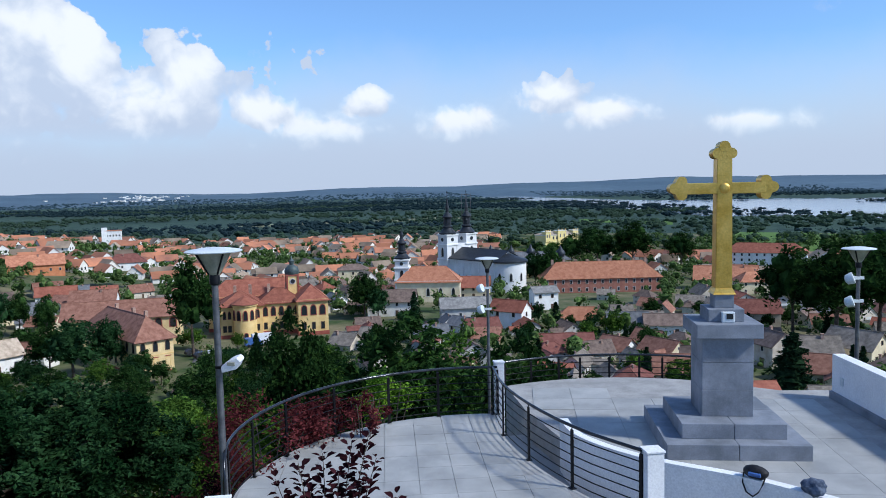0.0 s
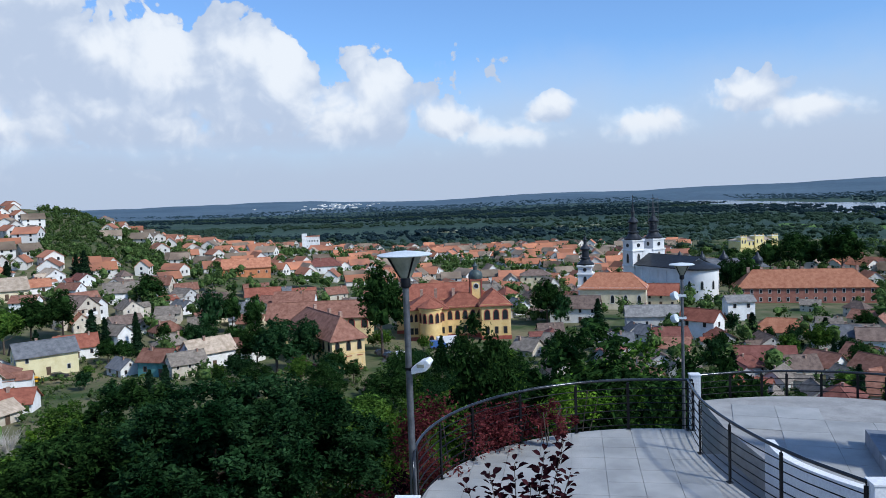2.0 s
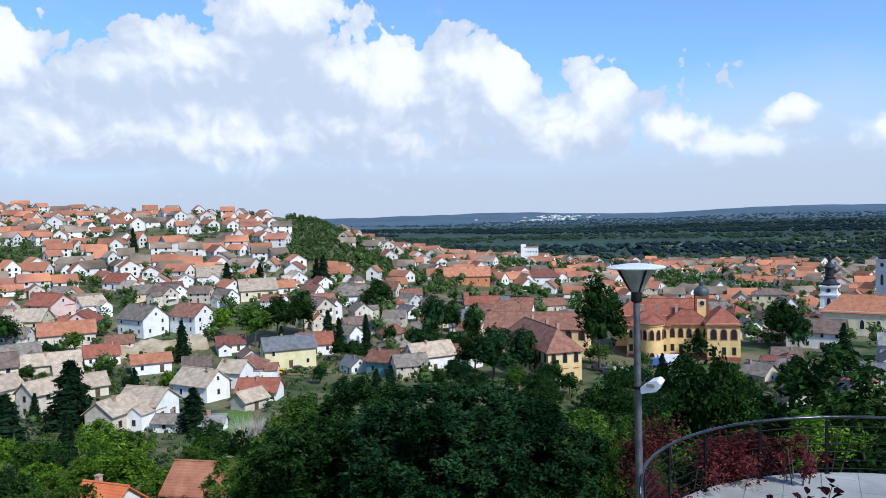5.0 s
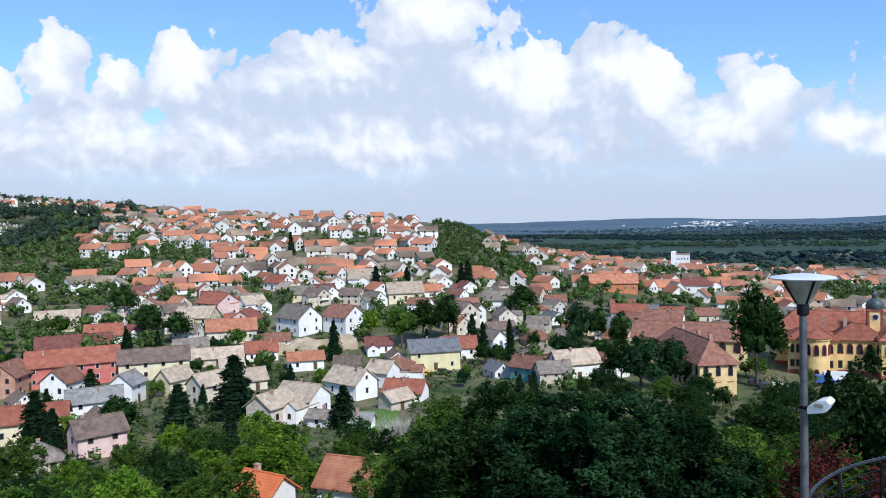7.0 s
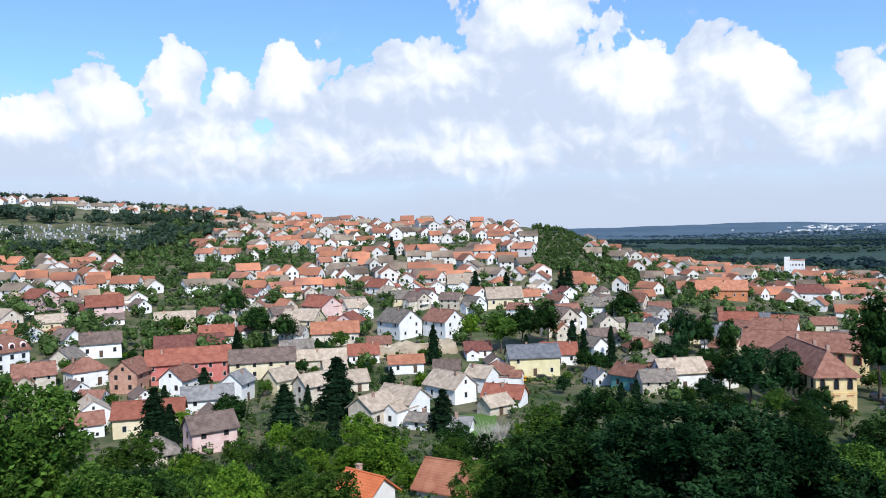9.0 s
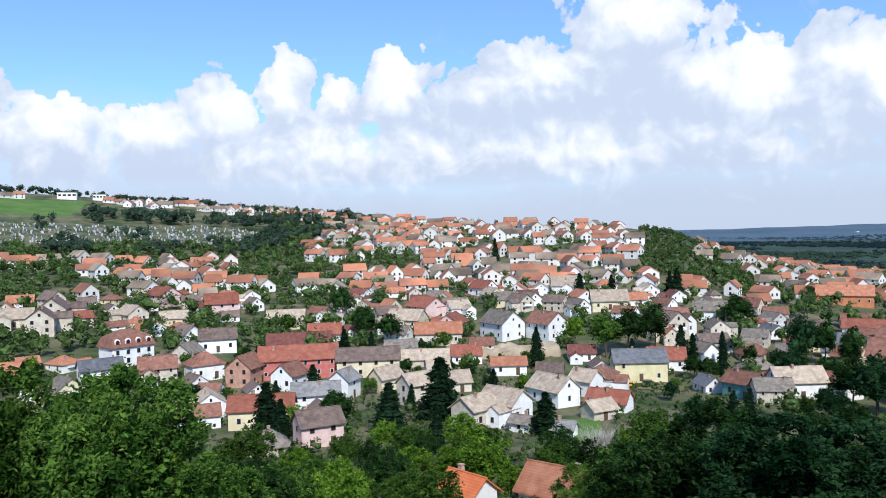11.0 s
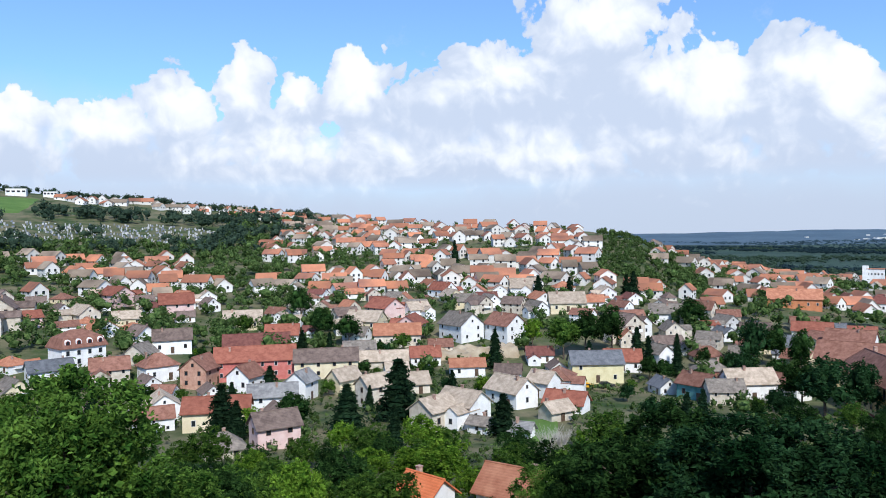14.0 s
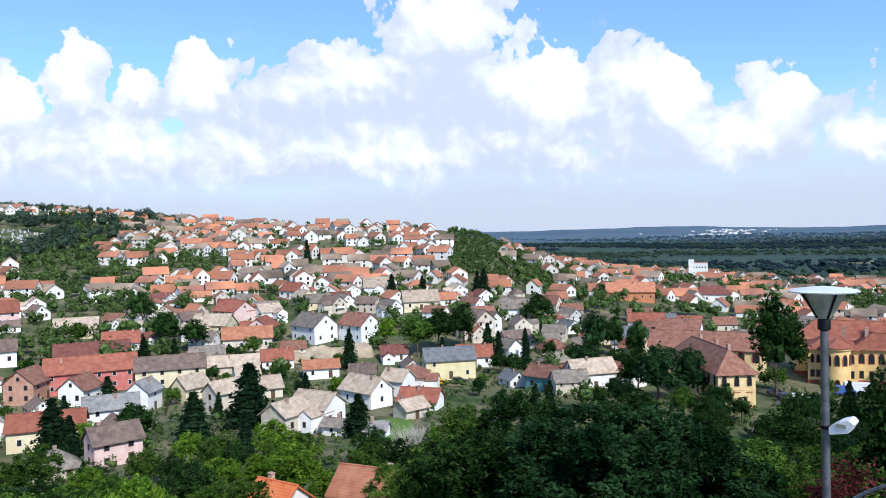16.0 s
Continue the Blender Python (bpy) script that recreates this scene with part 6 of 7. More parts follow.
for kind, az, d, h, wide in (
        ("deep", 3.5, 56, 14.0, 0.95), ("mid", 0.8, 62, 13.5, 0.9), ("deep", -5.5, 44, 11.0, 0.8), ("deep", -3.2, 72, 13.0, 0.8), ("mid", 6.5, 66, 11.0, 0.9), ("deep", 11.3, 84, 17.5, 0.62), ("mid", 14.5, 70, 9.0, 1.1),
        ("deep", -8.0, 48, 9.5, 1.0), ("deep", 9.0, 62, 9.5, 1.1), ("deep", -9.5, 60, 8.0, 1.0), ("mid", -19.0, 64, 6.0, 1.0)):
    stand(BELT[kind], az, d, h, wide)
# more of the slope's wood, thrown between the single trees
slope_rng = random.Random(15)
for k in range(60):
    az, d = slope_rng.uniform(40, 84), slope_rng.uniform(78, 132)
    if 43.5 < az < 58 and d < 97:
        continue
    x, y = at(az, d).xy
    if all((x - a) ** 2 + (y - b) ** 2 > (2.6 + c) ** 2 for a, b, c in taken):
        stand(BELT[slope_rng.choice(("deep", "mid", "mid", "mid", "light"))], az, d, slope_rng.uniform(6.5, 9.5) - (3 if 43 < az < 52 else 1.5 if 55 < az < 73 else 0), slope_rng.uniform(0.9, 1.2))
for k in range(40):
    az, d = slope_rng.uniform(-31, 30), slope_rng.uniform(70, 135)
    x, y = at(az, d).xy
    if all((x - a) ** 2 + (y - b) ** 2 > (2.6 + c) ** 2 for a, b, c in taken):
        stand(BELT[slope_rng.choice(("deep", "deep", "mid", "blue"))], az, d, slope_rng.uniform(6.5, 10), slope_rng.uniform(0.9, 1.2))
for k in range(46):
    az, d = slope_rng.uniform(8, 30), slope_rng.uniform(112, 172)
    x, y = at(az, d).xy
    if all((x - a) ** 2 + (y - b) ** 2 > (2.0 + c) ** 2 for a, b, c in taken):
        stand(BELT[slope_rng.choice(("deep", "deep", "mid", "blue"))], az, d, slope_rng.uniform(5.0, 7.5), slope_rng.uniform(0.9, 1.2))
# larger single trees in the town
for kind, az, d, h, wide in (
        ("deep", 18.5, 198, 24, 0.75), ("deep", 6.0, 250, 15, 1.0), ("blue", 5.0, 246, 11, 1.0), ("deep", -27.5, 205, 27, 1.0), ("deep", -24.8, 222, 24, 0.9), ("deep", -30.0, 215, 28, 1.0),
        ("deep", -7.2, 520, 9, 1.3), ("mid", -8.3, 525, 8.5, 1.4), ("deep", -9.6, 520, 10, 1.3), ("deep", -10.8, 530, 17, 1.0), ("deep", -14.0, 420, 26, 1.1), ("deep", -11.5, 425, 23, 1.1), ("deep", -9.6, 430, 20, 1.0), ("deep", -7.9, 335, 19, 0.9), ("blue", -6.9, 345, 17, 0.9), ("deep", -17.4, 430, 20, 1.1), ("deep", 34.9, 290, 13, 1.2),
        ("blue", 30.8, 240, 16, 0.8), ("deep", 29.4, 246, 13, 0.8), ("deep", 27.8, 236, 13, 0.7), ("blue", 24.3, 184, 13, 1.0), ("blue", 26.4, 180, 14, 1.2), ("deep", 27.8, 186, 12, 1.0), ("mid", 44.0, 238, 13, 1.1), ("deep", 42.4, 244, 14, 1.1),
        ("deep", 40.5, 246, 15, 0.9), ("light", 46.3, 250, 10, 1.0), ("mid", 56.0, 250, 7, 1.2), ("deep", 62.0, 270, 12, 1.1), ("deep", 60.0, 262, 11, 1.1), ("deep", 63.5, 300, 14, 0.9), ("mid", 67.5, 280, 9, 1.0)):
    stand(MID[kind], az, d, h, wide)
for az, d, h, wide in ((56.3, 168, 14.5, 1.15), (48.5, 154, 9.2, 1.1), (65.8, 210, 8.2, 1.1), (69.2, 160, 11.5, 1.0), (68.2, 156, 8.5, 0.9), (60.2, 160, 10.5, 1.2), (-24.8, 150, 12.5, 1.1), (-8.4, 214, 9.0, 0.8), (38.7, 236, 12, 0.7),
                       (37.9, 230, 11, 0.6), (35.9, 226, 10, 0.7), (38.9, 340, 13, 0.8), (39.4, 350, 10, 0.8), (52.0, 430, 15, 0.55), (45.8, 330, 11, 0.9), (43.5, 332, 10, 0.8), (-13.0, 214, 8, 1.0)):
    stand(SPRUCE, az, d, h, wide * 1.2)


def bush(kind, az, d, z, r, n, leaf, seed, label, squash=0.8, puff=170):
    rng = np.random.default_rng(seed)
    x, y = -math.sin(radians(az)) * d, math.cos(radians(az)) * d
    th = thing("shrub", label, "shrub", pose(x, y, z))
    foot = ground(x, y) - z - 0.2
    for k in range(6):
        a = k * 1.05
        bm = add_tube(bmesh.new(), [(0, 0, foot), (0.2 * r * math.cos(a), 0.2 * r * math.sin(a), foot * 0.4), (0.7 * r * math.cos(a), 0.7 * r * math.sin(a), r * squash * 0.5)], 0.03, 5, 0.008)
        part("stem", bm, BARK, th)
    cen = crown_centres(rng, max(14, n // puff), r, r * squash, 0.0, 0.3)[0]
    v, f = cards(rng, cen, 0.13 * r, n, leaf)
    part("foliage", cards_mesh("foliage", v, f, LEAF[kind]), None, th)
    return th


bush("red", 13.6, 14.8, 0.05, 1.12, 5600, 0.042, 31, "dark red smoke bush leaning over the railing", 0.8, 150)
bush("red", 9.6, 15.6, 0.25, 0.62, 2000, 0.042, 32, "dark red smoke bush leaning over the railing", 0.75, 150)
bush("red", 6.2, 15.2, 0.45, 0.42, 1100, 0.042, 40, "dark red smoke bush leaning over the railing", 1.2, 110)
bush("purple", 15.0, 14.2, -1.0, 1.2, 4200, 0.055, 33, "purple-leaved smoke bush beside the lamp")
bush("red", 17.6, 14.6, -1.4, 1.1, 2600, 0.055, 36, "purple-leaved smoke bush beside the lamp")
bush("light", 4.4, 19.5, -0.5, 0.85, 3600, 0.055, 34, "bright yellow-green shrub behind the railing", 0.75)


def purple_shrub(x, y, stems, seed):
    """Arching stems from one foot, with broad leaves in close pairs along their upper ends; each stem by its tip's offset and height."""
    g = random.Random(seed)
    th = thing("purple_shrub", "tall shrub with broad dark purple leaves before the terrace", "shrub", pose(x, y, 0))
    for tx, ty, tz in stems:
        line = [Vector((tx * k ** 2.2, ty * k ** 2.2, tz * k)) for k in (0, 0.25, 0.5, 0.7, 0.85, 1.0)]
        stem = part("stem", add_tube(bmesh.new(), line, 0.011, 5, 0.003), BARK, th)
        bm = bmesh.new()
        n = 54
        for i in range(n):
            k = 0.66 + 0.34 * i / (n - 1)
            c = Vector((tx * k ** 2.2, ty * k ** 2.2, tz * k))
            a = i * 2.4 + g.uniform(-0.5, 0.5)
            out = Vector((math.cos(a), math.sin(a), g.uniform(-0.1, 0.9))).normalized()
            side = out.cross(Vector((g.uniform(-0.4, 0.4), g.uniform(-0.4, 0.4), 1))).normalized()
            up = side.cross(out)
            ln = g.uniform(0.08, 0.13) * (1.15 - 0.4 * (k - 0.66) / 0.34)
            wd = ln * g.uniform(0.30, 0.40)
            st = c + out * 0.03
            mid = [bm.verts.new(st + out * ln * q - up * ln * 0.10 * q * q) for q in (0, 0.35, 0.7, 1.0)]
            lf = [bm.verts.new(st + out * ln * q + side * wd * w + up * wd * 0.35) for q, w in ((0.3, 0.85), (0.65, 0.95))]
            rt = [bm.verts.new(st + out * ln * q - side * wd * w + up * wd * 0.35) for q, w in ((0.3, 0.85), (0.65, 0.95))]
            for f in (lf, rt):
                bm.faces.new((mid[0], mid[1], f[0])), bm.faces.new((mid[1], mid[2], f[1], f[0])), bm.faces.new((mid[2], mid[3], f[1]))
        part("leaves", bm, LEAF["purple"], stem)


purple_shrub(-1.0, 6.1, ((-0.42, 0.0, 2.62), (-0.25, 0.1, 2.72), (-0.12, -0.1, 2.55), (-0.05, 0.15, 2.78), (0.10, 0.0, 2.66), (0.2, 0.12, 2.88), (0.36, 0.1, 3.0), (0.42, -0.05, 2.80), (0.30, -0.1, 2.60), (-0.34, -0.15, 2.45)), 35)
purple_shrub(-0.45, 5.5, ((-0.2, 0.0, 2.62), (0.05, 0.1, 2.66), (0.15, -0.05, 2.56), (-0.08, -0.1, 2.5), (0.28, 0.05, 2.5)), 38)
bush("mid", -17.5, 24.0, -3.2, 1.8, 3000, 0.08, 37, "green hedge bushes below the monument terrace", 0.5)
bush("mid", -10.0, 25.0, -3.4, 2.0, 3000, 0.08, 39, "green hedge bushes below the monument terrace", 0.5)


def dead_bush(az, d, h):
    rng = random.Random(5)
    th = thing("dead_tree", "bare pale grey dead tree in a garden", "tree", Matrix.Translation(at(az, d, -0.2)))
    bm = bmesh.new()
    for k in range(40):
        a, t = rng.uniform(0, 6.28), rng.uniform(0.15, 0.6)
        hh = h * rng.uniform(0.6, 1.0)
        pts = [Vector((math.cos(a) * t * hh * s ** 1.4 + rng.uniform(-0.15, 0.15) * s, math.sin(a) * t * hh * s ** 1.4, hh * s)) for s in (0, 0.3, 0.6, 1.0)]
        add_tube(bm, pts, 0.07, 4, 0.015)
        for q in range(3):
            b = a + rng.uniform(-1, 1)
            add_tube(bm, [pts[2], pts[2] + Vector((math.cos(b) * 0.7, math.sin(b) * 0.7, 1.0))], 0.03, 4, 0.01)
    part("branchwork", bm, PALE_BARK, th)


dead_bush(45.2, 132, 6.0)
dead_bush(44.2, 137, 5.0)


# ---- the town beyond the near rows: copies of some house types, row after row ----
COMBOS = (("white", "orange", "gable"), ("beige", "brown", "gable"), ("white", "red", "gable"), ("cream", "orange", "gable"), ("white", "redbrown", "gable"), ("beige", "beigegrey", "gable"), ("white", "orange", "hip"), ("white", "redbrown", "hip"),
          ("beige", "orange", "gable"), ("white", "beigegrey", "gable"), ("pinkpale", "red", "gable"), ("cream", "greybrown", "gable"), ("white", "brown", "gable"), ("beige", "redbrown", "gable"), ("cream", "beigegrey", "gable"), ("white", "darkred", "gable"), ("beige", "brown", "gable"), ("white", "greybrown", "gable"), ("cream", "redbrown", "hip"), ("white", "beigegrey", "gable"))
# darker roofs and duller walls that also stand in for cloud shade
SHADED_TOWN = (("beige", "redbrown", "gable"), ("whitegrey", "brown", "gable"), ("beige", "greybrown", "gable"), ("cream", "redbrown", "gable"), ("white", "darkgrey", "gable"), ("whitegrey", "darkred", "hip"), ("beige", "brown", "gable"), ("whitegrey", "red", "gable"),
            ("beige", "brown", "hip"), ("whitegrey", "greybrown", "gable"))
COMBOS = COMBOS + SHADED_TOWN
rng = random.Random(77)
types = {}


def free(x, y, r):
    return all((x - a) ** 2 + (y - b) ** 2 > (r + c) ** 2 for a, b, c in taken)


def place_type(k, az, d, turn, s):
    p = at(az, d)
    m = Matrix.Translation(p) @ Matrix.Rotation(radians(az + turn), 4, "Z") @ Matrix.Diagonal((s, s, s * rng.uniform(0.9, 1.1), 1))
    taken.append((p.x, p.y, 5.4 * s))
    if k not in types:
        wall, roof, kind = COMBOS[k]
        th = raise_house("house", 10.5 + k % 3, 7.6 + 0.5 * (k % 4), (2.8, 4.7, 3.5)[k % 3], 2.7 + 0.3 * (k % 3), wall, roof, kind, seed=k, group="houses of the town", wing=(0, -1, 1, -1)[k % 4], balcony=k % 5 == 1)
        th.matrix_world = m
        types[k] = th
    else:
        copy_thing(types[k], m)


far_list = []
count = 0
spots = []
d = 170.0
while d < 800:
    a = 37.5 if d > 225 else 44.0
    while a < (89 if d > 225 else 80):
        spots.append((a + rng.uniform(-1, 1) * 200 / d, d + rng.uniform(-8, 8)))
        a += math.degrees(rng.uniform(9.0, 13.0) / d)
    d += 10.5 + d * 0.006
d = 138.0
while d < 700:
    a = -31.0
    while a < 37.5:
        spots.append((a + rng.uniform(-1, 1) * 180 / d, d + rng.uniform(-7, 7)))
        a += math.degrees(rng.uniform(11, 14) / d)
    d += 10.5 + d * 0.015
spots.sort(key=lambda q: q[1])
for a, d in spots:
    x, y = at(a, d).xy
    hill = a > 37.5
    if hill and d > bend(HILL_RUN, a) - 5:
        continue
    if hill and a < 41.5 and d > 380:
        continue  # wooded spur
    if hill and a > 66 and 470 < d < bend(HILL_RUN, a) - 60:
        continue  # graveyard and pines
    if 7.5 < a < 26 and d < 222 or not hill and 15 < a and d < 190 or not hill and d < 160 and a > -6:
        continue
    if a < -4 and (d > 500 or noise.noise(Vector((x * 0.008, y * 0.008, 9))) > 0.15):
        continue
    if noise.noise(Vector((x * 0.014, y * 0.014, 4.0))) > (0.19 - 0.12 * smooth(58, 72, a) if hill else 0.20):
        continue
    if hill and d < 240 and rng.random() < 0.15:
        continue
    if not free(x, y, 3.9):
        continue
    # the nearer town beside the hill takes the set darkened for cloud shade
    k = rng.choice((5, 4, 13, 19, 11, 12, 7)) if a > 44 and d < 232 else rng.randrange(20) if a > 38 or d > 430 else 20 + rng.randrange(10)
    turn = rng.choice((0, 0, -35, -60, -75, 80, 15)) + rng.uniform(-12, 12)
    s = rng.uniform(0.7, 0.9) if d < 260 else rng.uniform(0.75, 1.1)
    if count < 250:
        place_type(k, a, d, turn, s)
    else:
        far_list.append((a, d, turn, s))
        taken.append((x, y, 4.8))
    count += 1


for _ in range(46):  # the white town on the horizon
    far_list.append((rng.gauss(21.5, 1.6), rng.uniform(3300, 4100), rng.uniform(-60, 60), rng.uniform(1.0, 2.6)))


def far_houses():
    """The rows too far off to tell apart: walls and roofs in two meshes."""
    wv, wf, nv, nf, gv, gf, ov, of = [], [], [], [], [], [], [], []
    for a, d, turn, s in far_list:
        p = at(a, d)
        m = Matrix.Translation(p) @ Matrix.Rotation(radians(a + turn), 4, "Z")
        L, W, h, r = rng.uniform(9, 14) * s, rng.uniform(7, 9) * s, rng.choice((2.7, 2.9, 4.6)), rng.uniform(2.4, 3.3)
        q = [(-W / 2, -2.5), (W / 2, -2.5), (W / 2, h), (0, h + r), (-W / 2, h)]
        n = len(wv)
        wv += [tuple(m @ Vector((x, y, z))) for x in (-L / 2, L / 2) for y, z in q]
        wf += [tuple(n + i for i in range(5)), tuple(n + 9 - i for i in range(5)), (n, n + 5, n + 6, n + 1), (n + 1, n + 6, n + 7, n + 2), (n + 4, n + 9, n + 5, n)]
        o, x = 0.5, L / 2 + 0.4
        dz = r * o / (W / 2)
        if d > 3000:
            continue
        old = rng.random() < 0.36
        for sd in (-1, 1):
            rv, rf = (ov, of) if old else (nv, nf)
            n = len(rv)
            rv += [tuple(m @ Vector(v)) for v in ((-x, 0, h + r + 0.2), (x, 0, h + r + 0.2), (x, sd * (W / 2 + o), h - dz + 0.2), (-x, sd * (W / 2 + o), h - dz + 0.2),
                                                   (-x, 0, h + r), (x, 0, h + r), (x, sd * (W / 2 + o), h - dz), (-x, sd * (W / 2 + o), h - dz))]
            rf += [(n, n + 1, n + 2, n + 3), (n + 4, n + 5, n + 6, n + 7), (n, n + 3, n + 7, n + 4), (n + 1, n + 2, n + 6, n + 5), (n + 3, n + 2, n + 6, n + 7)]
        for fx, fy, ang in [(-L / 4, -W / 2, 0), (L / 4, -W / 2, 0), (-L / 4, W / 2, 180), (L / 4, W / 2, 180), (L / 2, -W / 5, 90), (L / 2, W / 5, 90), (-L / 2, 0, -90)]:
            for z in ((0.9,) if h < 4 else (0.8, 3.0)):
                n = len(gv)
                mm = m @ pose(fx, fy, z, 0, 0, ang)
                gv += [tuple(mm @ Vector(v)) for v in ((-0.5, -0.05, 0), (0.5, -0.05, 0), (0.5, -0.05, 1.3), (-0.5, -0.05, 1.3), (-0.5, 0.05, 0), (0.5, 0.05, 0), (0.5, 0.05, 1.3), (-0.5, 0.05, 1.3))]
                gf += [(n, n + 1, n + 2, n + 3), (n, n + 4, n + 5, n + 1), (n + 3, n + 2, n + 6, n + 7), (n + 1, n + 5, n + 6, n + 2), (n, n + 3, n + 7, n + 4)]
    th = thing("distant_houses", "small white houses with orange and red roofs far off", "houses", kind="stuff")
    wall = material("far_white_walls", (0.60, 0.57, 0.51), (0.78, 0.76, 0.72), 0.02, 0.9, 0, space="World", island=0.12)
    roof = material("far_clay_roofs", (0.24, 0.11, 0.075), (0.52, 0.21, 0.11), 0.05, 0.9, 0, space="World", island=0.30)
    worn = material("far_weathered_roofs", (0.13, 0.095, 0.07), (0.36, 0.28, 0.20), 0.05, 0.95, 0, space="World", island=0.30)
    for name, v, f, mt in (("walls", wv, wf, wall), ("roofs", nv, nf, roof), ("weathered_roofs", ov, of, worn), ("windows", gv, gf, GLASS)):
        me = bpy.data.meshes.new(name)
        me.from_pydata(v, [], f)
        me.materials.append(mt)
        part(name, me, None, th)


far_houses()

# garden trees between the houses, thicker on the hill's flank where the plots are steep
n_tree = 0
spots = [(rng.uniform(-31, 89), math.sqrt(rng.uniform(140 ** 2, 640 ** 2))) for _ in range(3600)]
spots += [(rng.uniform(38, 91), math.sqrt(rng.uniform(215 ** 2, 840 ** 2))) for _ in range(4200)]
spots.sort(key=lambda q: q[1])
extra = []
for a, d in spots:
    x, y = at(a, d).xy
    if a > 37.5 and d > bend(HILL_RUN, a):
        continue
    if 37.5 < a < 43 and d > 410 or a > 69 and d > 530:
        continue
    if not free(x, y, 0.9) or (42 < a < 76 and d < 232 and rng.random() < 0.3):
        continue
    if a > 38 and rng.random() < 0.5 * smooth(60, 50, a):
        continue
    kind = rng.choice(("deep", "deep", "blue", "mid", "mid", "light") if a > 38 else ("deep", "deep", "blue", "mid"))
    h = rng.uniform(2.4, 6.0) if a > 38 else rng.uniform(3.5, 8.0)
    if a > 60 and rng.random() < 0.25:
        h += 3.0
    if n_tree < 190 and free(x, y, 2.0):
        if rng.random() < 0.12:
            stand(SPRUCE, a, d, rng.uniform(6, 10), rng.uniform(0.7, 0.95))
        else:
            stand(MID[kind], a, d, h, rng.uniform(0.9, 1.25))
        n_tree += 1
    else:
        extra.append((x, y, h))


def woodland(name, label, spots, quads, mat, size, seed, lobes=2, level=1, broad=1.0):
    """Many trees too far off or too dense to count, in one mesh of leaf clumps."""
    g = np.random.default_rng(seed)
    vs, fs, n, mid, wide = [], [], 0, [], []
    for x, y, h in spots:
        z = ground(x, y)
        r = h * g.uniform(0.32, 0.5) * broad
        cen = g.normal(0, 1, (14, 3)) + np.array([0, 0, 0.25])
        cen /= np.linalg.norm(cen, axis=1, keepdims=True)
        cen = cen * np.array([r, r, h * 0.42]) * g.uniform(0.55, 1.0, (14, 1)) + np.array([x, y, z + h * 0.55])
        v, f = cards(g, cen, r * 0.22, quads, size * h, 0.6)
        vs.append(v)
        fs.append(f + n)
        n += len(v)
        mid.append(g.normal(0, 1, (lobes, 3)) * np.array([r, r, h * 0.25]) * 0.42 + np.array([x, y, z + h * 0.56]))
        wide.append(g.uniform(0.42, 0.60, (lobes, 1)) * np.array([r, r, h * 0.40]))
    tagged(new(name, cards_mesh(name, np.vstack(vs), np.vstack(fs), mat, knobs(g, np.vstack(mid), np.vstack(wide), level))), label, "trees", kind="stuff")


scrub = []
for _ in range(6000):
    a, d = rng.uniform(-32, 92), math.sqrt(rng.uniform(48 ** 2, 235 ** 2))
    x, y = at(a, d).xy
    if free(x, y, 0.5) and not (44 < a < 49 and d > 140):
        scrub.append((x, y, rng.uniform(1.5, 3.4) if d < 130 else rng.uniform(1.0, 2.8)))
woodland("undergrowth", "green scrub and bushes covering the slope", scrub, 26, LEAF["garden"], 0.10, 2, 1)
woodland("garden_trees", "green trees and bushes between the houses", extra, 96, LEAF["garden"], 0.075, 3, 3, 1)
g = random.Random(9)
spur = []
for _ in range(900):
    a, d = g.uniform(32.0, 41.5), g.uniform(385, 560)
    x, y = at(a, d).xy
    if free(x, y, 2):
        spur.append((x, y, g.uniform(2.0, 4.6)))
woodland("spur_wood", "green scrub wood on the hill's end", spur, 80, LEAF["garden"], 0.08, 4, 3, 1)
pines = []
for _ in range(420):
    a, d = g.uniform(62, 84), g.uniform(480, 700)
    if a > 81 and d > 655:
        continue
    if a > 69 and 530 < d < 645 and g.random() < 0.9:
        continue
    if free(*at(a, d).xy, 2) and (d > 640 or noise.noise(Vector((a * 0.4, d * 0.02, 1))) > -0.05):
        pines.append((*at(a, d).xy, g.uniform(7, 13)))
# pines and skyline trees share the leaf colour that has haze painted in
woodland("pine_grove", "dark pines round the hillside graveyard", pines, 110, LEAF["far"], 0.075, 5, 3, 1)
top = []
for _ in range(500):
    a = g.uniform(43.5, 90)
    d = bend(HILL_RUN, a) + g.uniform(-10, 40)
    if noise.noise(Vector((a * 0.5, 3.3, 1))) > 0.1 or a > 62:
        top.append((*at(a, d).xy, g.uniform(3, 6) if a < 62 else g.uniform(4, 8)))
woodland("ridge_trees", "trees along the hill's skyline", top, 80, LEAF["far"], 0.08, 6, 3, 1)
plain, dark = [], []
for _ in range(11000):
    a, d = g.uniform(-33, 43), math.sqrt(g.uniform(560 ** 2, 2500 ** 2))
    x, y = at(a, d).xy
    if river(x, y) < 1.1 or not free(x, y, 3) or a > 30 and ground(x, y) > -26:
        continue
    if d > 750 and noise.noise(Vector((x * 0.0016, y * 0.005, 7.0))) < -0.12:
        continue  # open fields
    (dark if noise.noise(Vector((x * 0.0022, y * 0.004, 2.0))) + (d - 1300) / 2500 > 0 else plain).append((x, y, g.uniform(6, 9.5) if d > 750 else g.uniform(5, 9)))
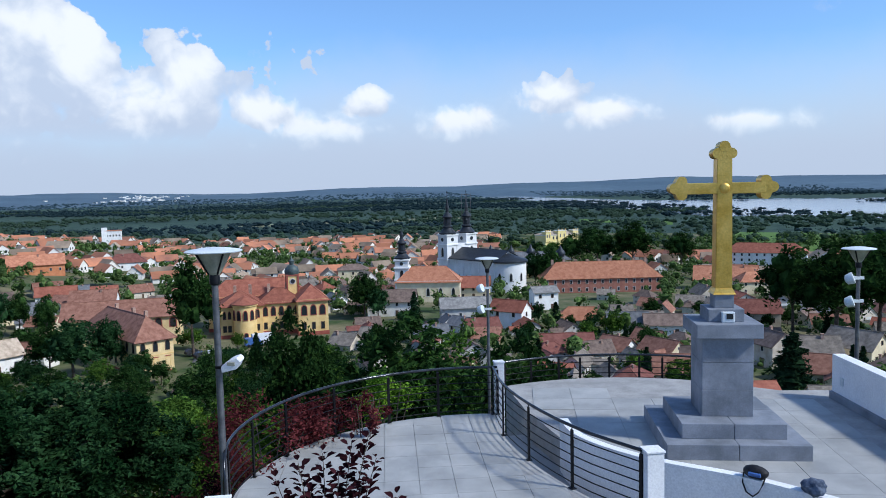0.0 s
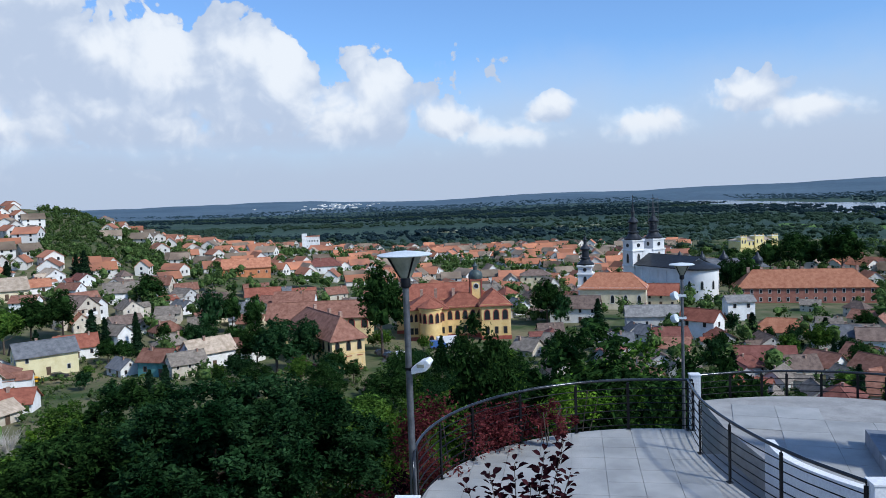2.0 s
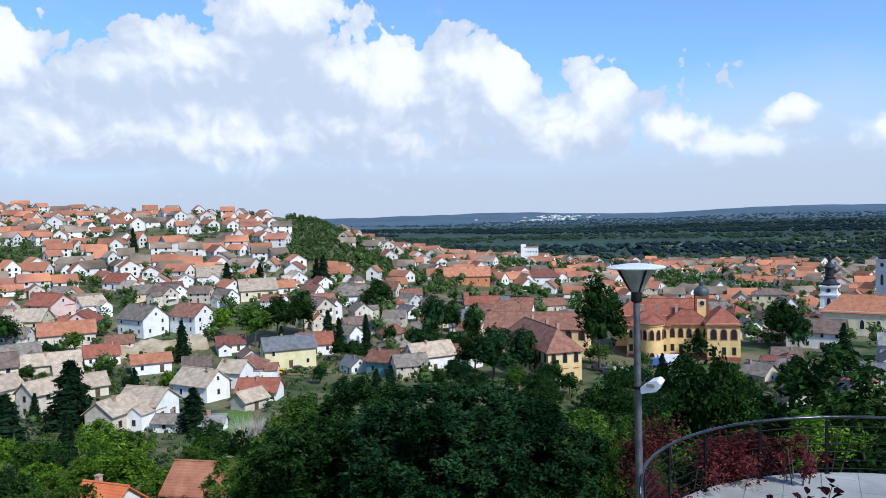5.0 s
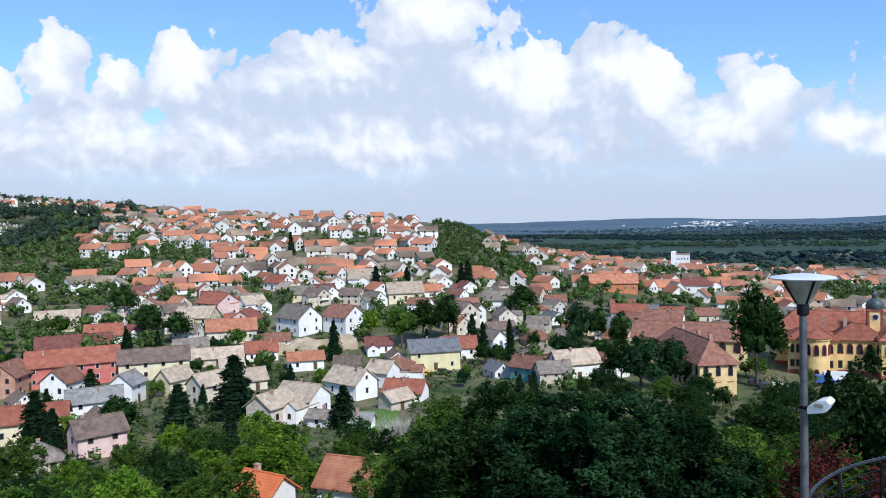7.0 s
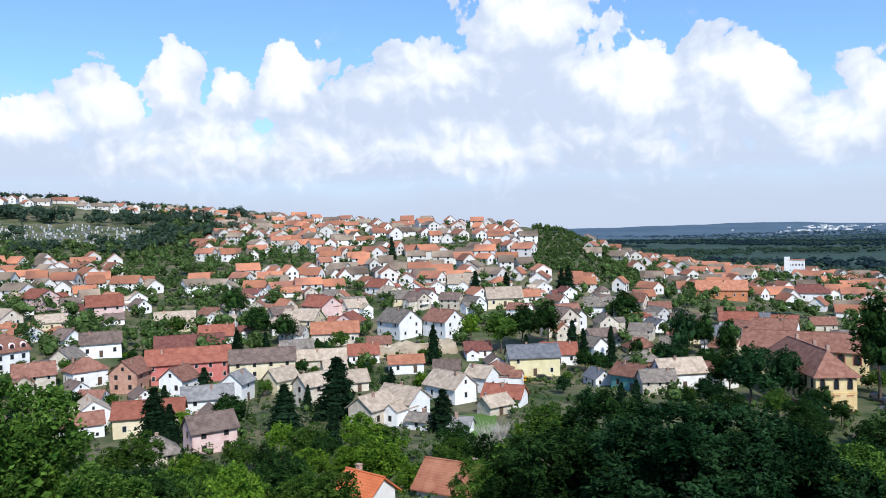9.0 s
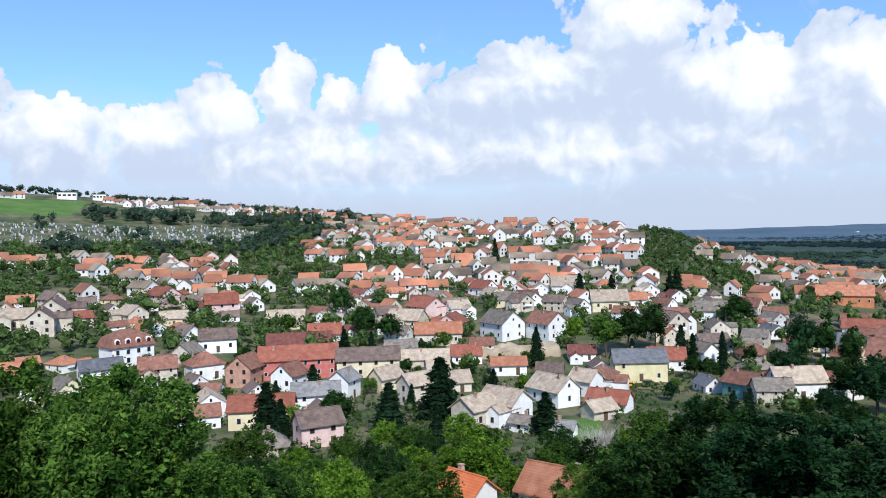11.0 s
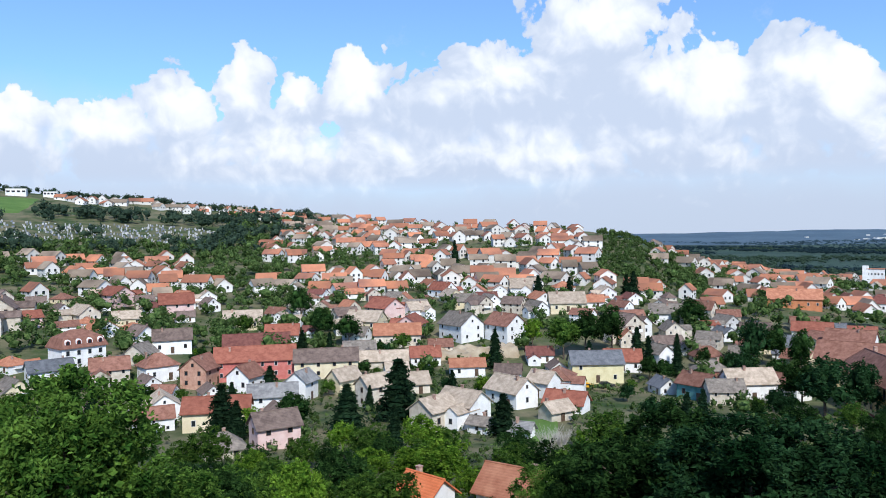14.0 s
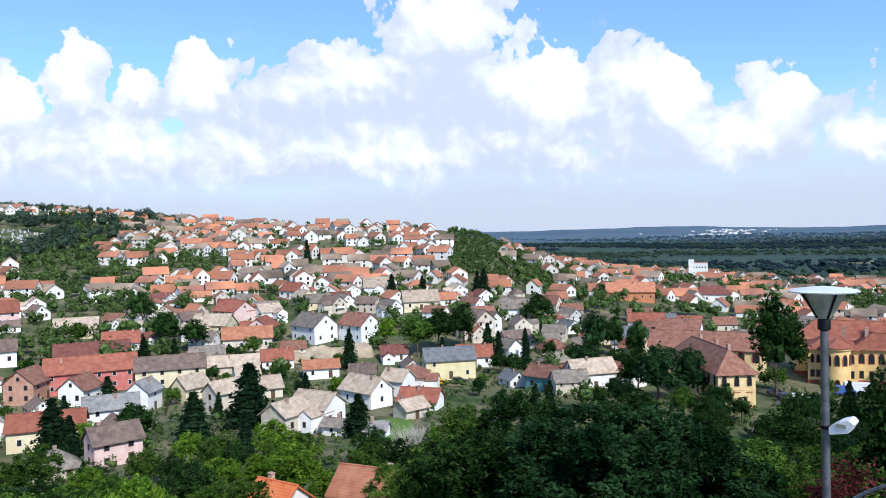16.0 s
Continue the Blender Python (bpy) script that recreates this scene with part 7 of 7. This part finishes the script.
for name, c in (("field_strip", ((16, 1060), (-2, 1180), (-2, 1250), (16, 1120))), ("field_strip_east", ((-10, 1000), (-17, 900), (-17, 960), (-10, 1080))), ("field_near_river", ((-20, 560), (-32, 520), (-32, 700), (-20, 760)))):
    draped("ground_" + name, "pale open field between the woods", "field", c, FIELD if name == "field_strip" else MEADOW, 1.2)
# woods of the plain, with haze put into their leaf colours
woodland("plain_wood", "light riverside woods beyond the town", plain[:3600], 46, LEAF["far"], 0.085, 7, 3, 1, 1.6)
woodland("dark_wood", "dark forest across the plain", dark[:4200], 26, LEAF["hazedark"], 0.10, 8, 3, 1, 1.7)
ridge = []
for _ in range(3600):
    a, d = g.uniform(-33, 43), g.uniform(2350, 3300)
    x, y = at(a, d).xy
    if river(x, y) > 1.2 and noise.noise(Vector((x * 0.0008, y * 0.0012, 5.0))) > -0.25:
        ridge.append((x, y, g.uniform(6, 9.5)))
# paler blue leaves imitate the haze before the horizon
woodland("far_forest", "forest towards the horizon, tinted blue with painted haze", ridge, 9, LEAF["hazeblue"], 0.14, 9, 2, 1, 2.0)


# ---- paving slabs of the terrace ----
def inside(x, y):
    if math.hypot(x - HUB.x, y - HUB.y) > RIM - 0.06 and y > HUB.y - 0.4:
        return False
    if y <= HUB.y - 0.4 and not -3.55 < x:
        return False
    line = bend([(q[1], q[0]) for q in sorted(divide, key=lambda q: q[1])], y)
    return x < line - 0.06 and y < 16.38


def clip_slab(x0, y0, w, h, m):
    """A slab's outline, drawn in along its edges to where the terrace ends."""
    pts = []
    for i in range(5):
        pts.append((x0 + w * i / 5, y0))
    for i in range(5):
        pts.append((x0 + w, y0 + h * i / 5))
    for i in range(5):
        pts.append((x0 + w - w * i / 5, y0 + h))
    for i in range(5):
        pts.append((x0, y0 + h - h * i / 5))
    c = m @ Vector((x0 + w / 2, y0 + h / 2, 0))
    if not inside(c.x, c.y):
        return None
    out = []
    for px, py in pts:
        p = m @ Vector((px, py, 0))
        lo, hi = 0.0, 1.0
        if not inside(p.x, p.y):
            for _ in range(12):
                k = (lo + hi) / 2
                q = c.lerp(p, k)
                lo, hi = (k, hi) if inside(q.x, q.y) else (lo, k)
            p = c.lerp(p, lo)
        out.append((p.x, p.y))
    return out


def pave():
    m = pose(HUB.x, HUB.y, 0, 0, 0, 4)
    w, gap = 0.60, 0.007
    whole = to_mesh("slab", add_prism(bmesh.new(), [(gap / 2, gap / 2), (w - gap / 2, gap / 2), (w - gap / 2, w - gap / 2), (gap / 2, w - gap / 2)], -0.016, 0.0), PAVING)
    g = random.Random(6)
    for i in range(-9, 8):
        for j in range(-6, 9):
            x0, y0 = i * w, j * w
            cor = [m @ Vector((x0 + a, y0 + b, 0)) for a, b in ((0, 0), (w, 0), (w, w), (0, w))]
            if all(inside(q.x, q.y) for q in cor):
                ob = part("slab", whole, None, left_floor)
                ob.matrix_local = m @ pose(x0, y0, g.uniform(-0.0015, 0.0015))
            else:
                out = clip_slab(x0 + gap / 2, y0 + gap / 2, w - gap, w - gap, m)
                if out:
                    bm = bmesh.new()
                    add_prism(bm, out, -0.016, 0.0)
                    part("slab", bm, PAVING, left_floor)
    # larger slabs on the monument terrace, kept clear of its plinth
    m = pose(5.35, 14.45, 0, 0, 0, -5.5)
    w = 0.9
    whole = to_mesh("slab", add_prism(bmesh.new(), [(gap / 2, gap / 2), (w - gap / 2, gap / 2), (w - gap / 2, w - gap / 2), (gap / 2, w - gap / 2)], -0.012, 0.0), PAVING)
    for i in range(-5, 6):
        for j in range(-7, 6):
            cor = [m @ Vector((i * w + a, j * w + b, 0)) for a, b in ((0, 0), (w, 0), (w, w), (0, w))]
            if all(q.y < 17.3 + (0 if q.x > 6.4 else min(1.6, (6.4 - q.x) * 0.5)) and math.hypot(q.x - 4.0, q.y - 13.9) < (5.3 if q.x < 6.5 else 9) and 1.9 + max(0, 14.6 - q.y) * 0.12 < q.x < 8.6 and q.y > 12.6 - max(-1.0, (q.x - 3.3)) * 0.95 + 0.2 for q in cor):
                ob = part("slab", whole, None, right_floor)
                ob.matrix_local = m @ pose(i * w, j * w, g.uniform(-0.0015, 0.0015))


pave()
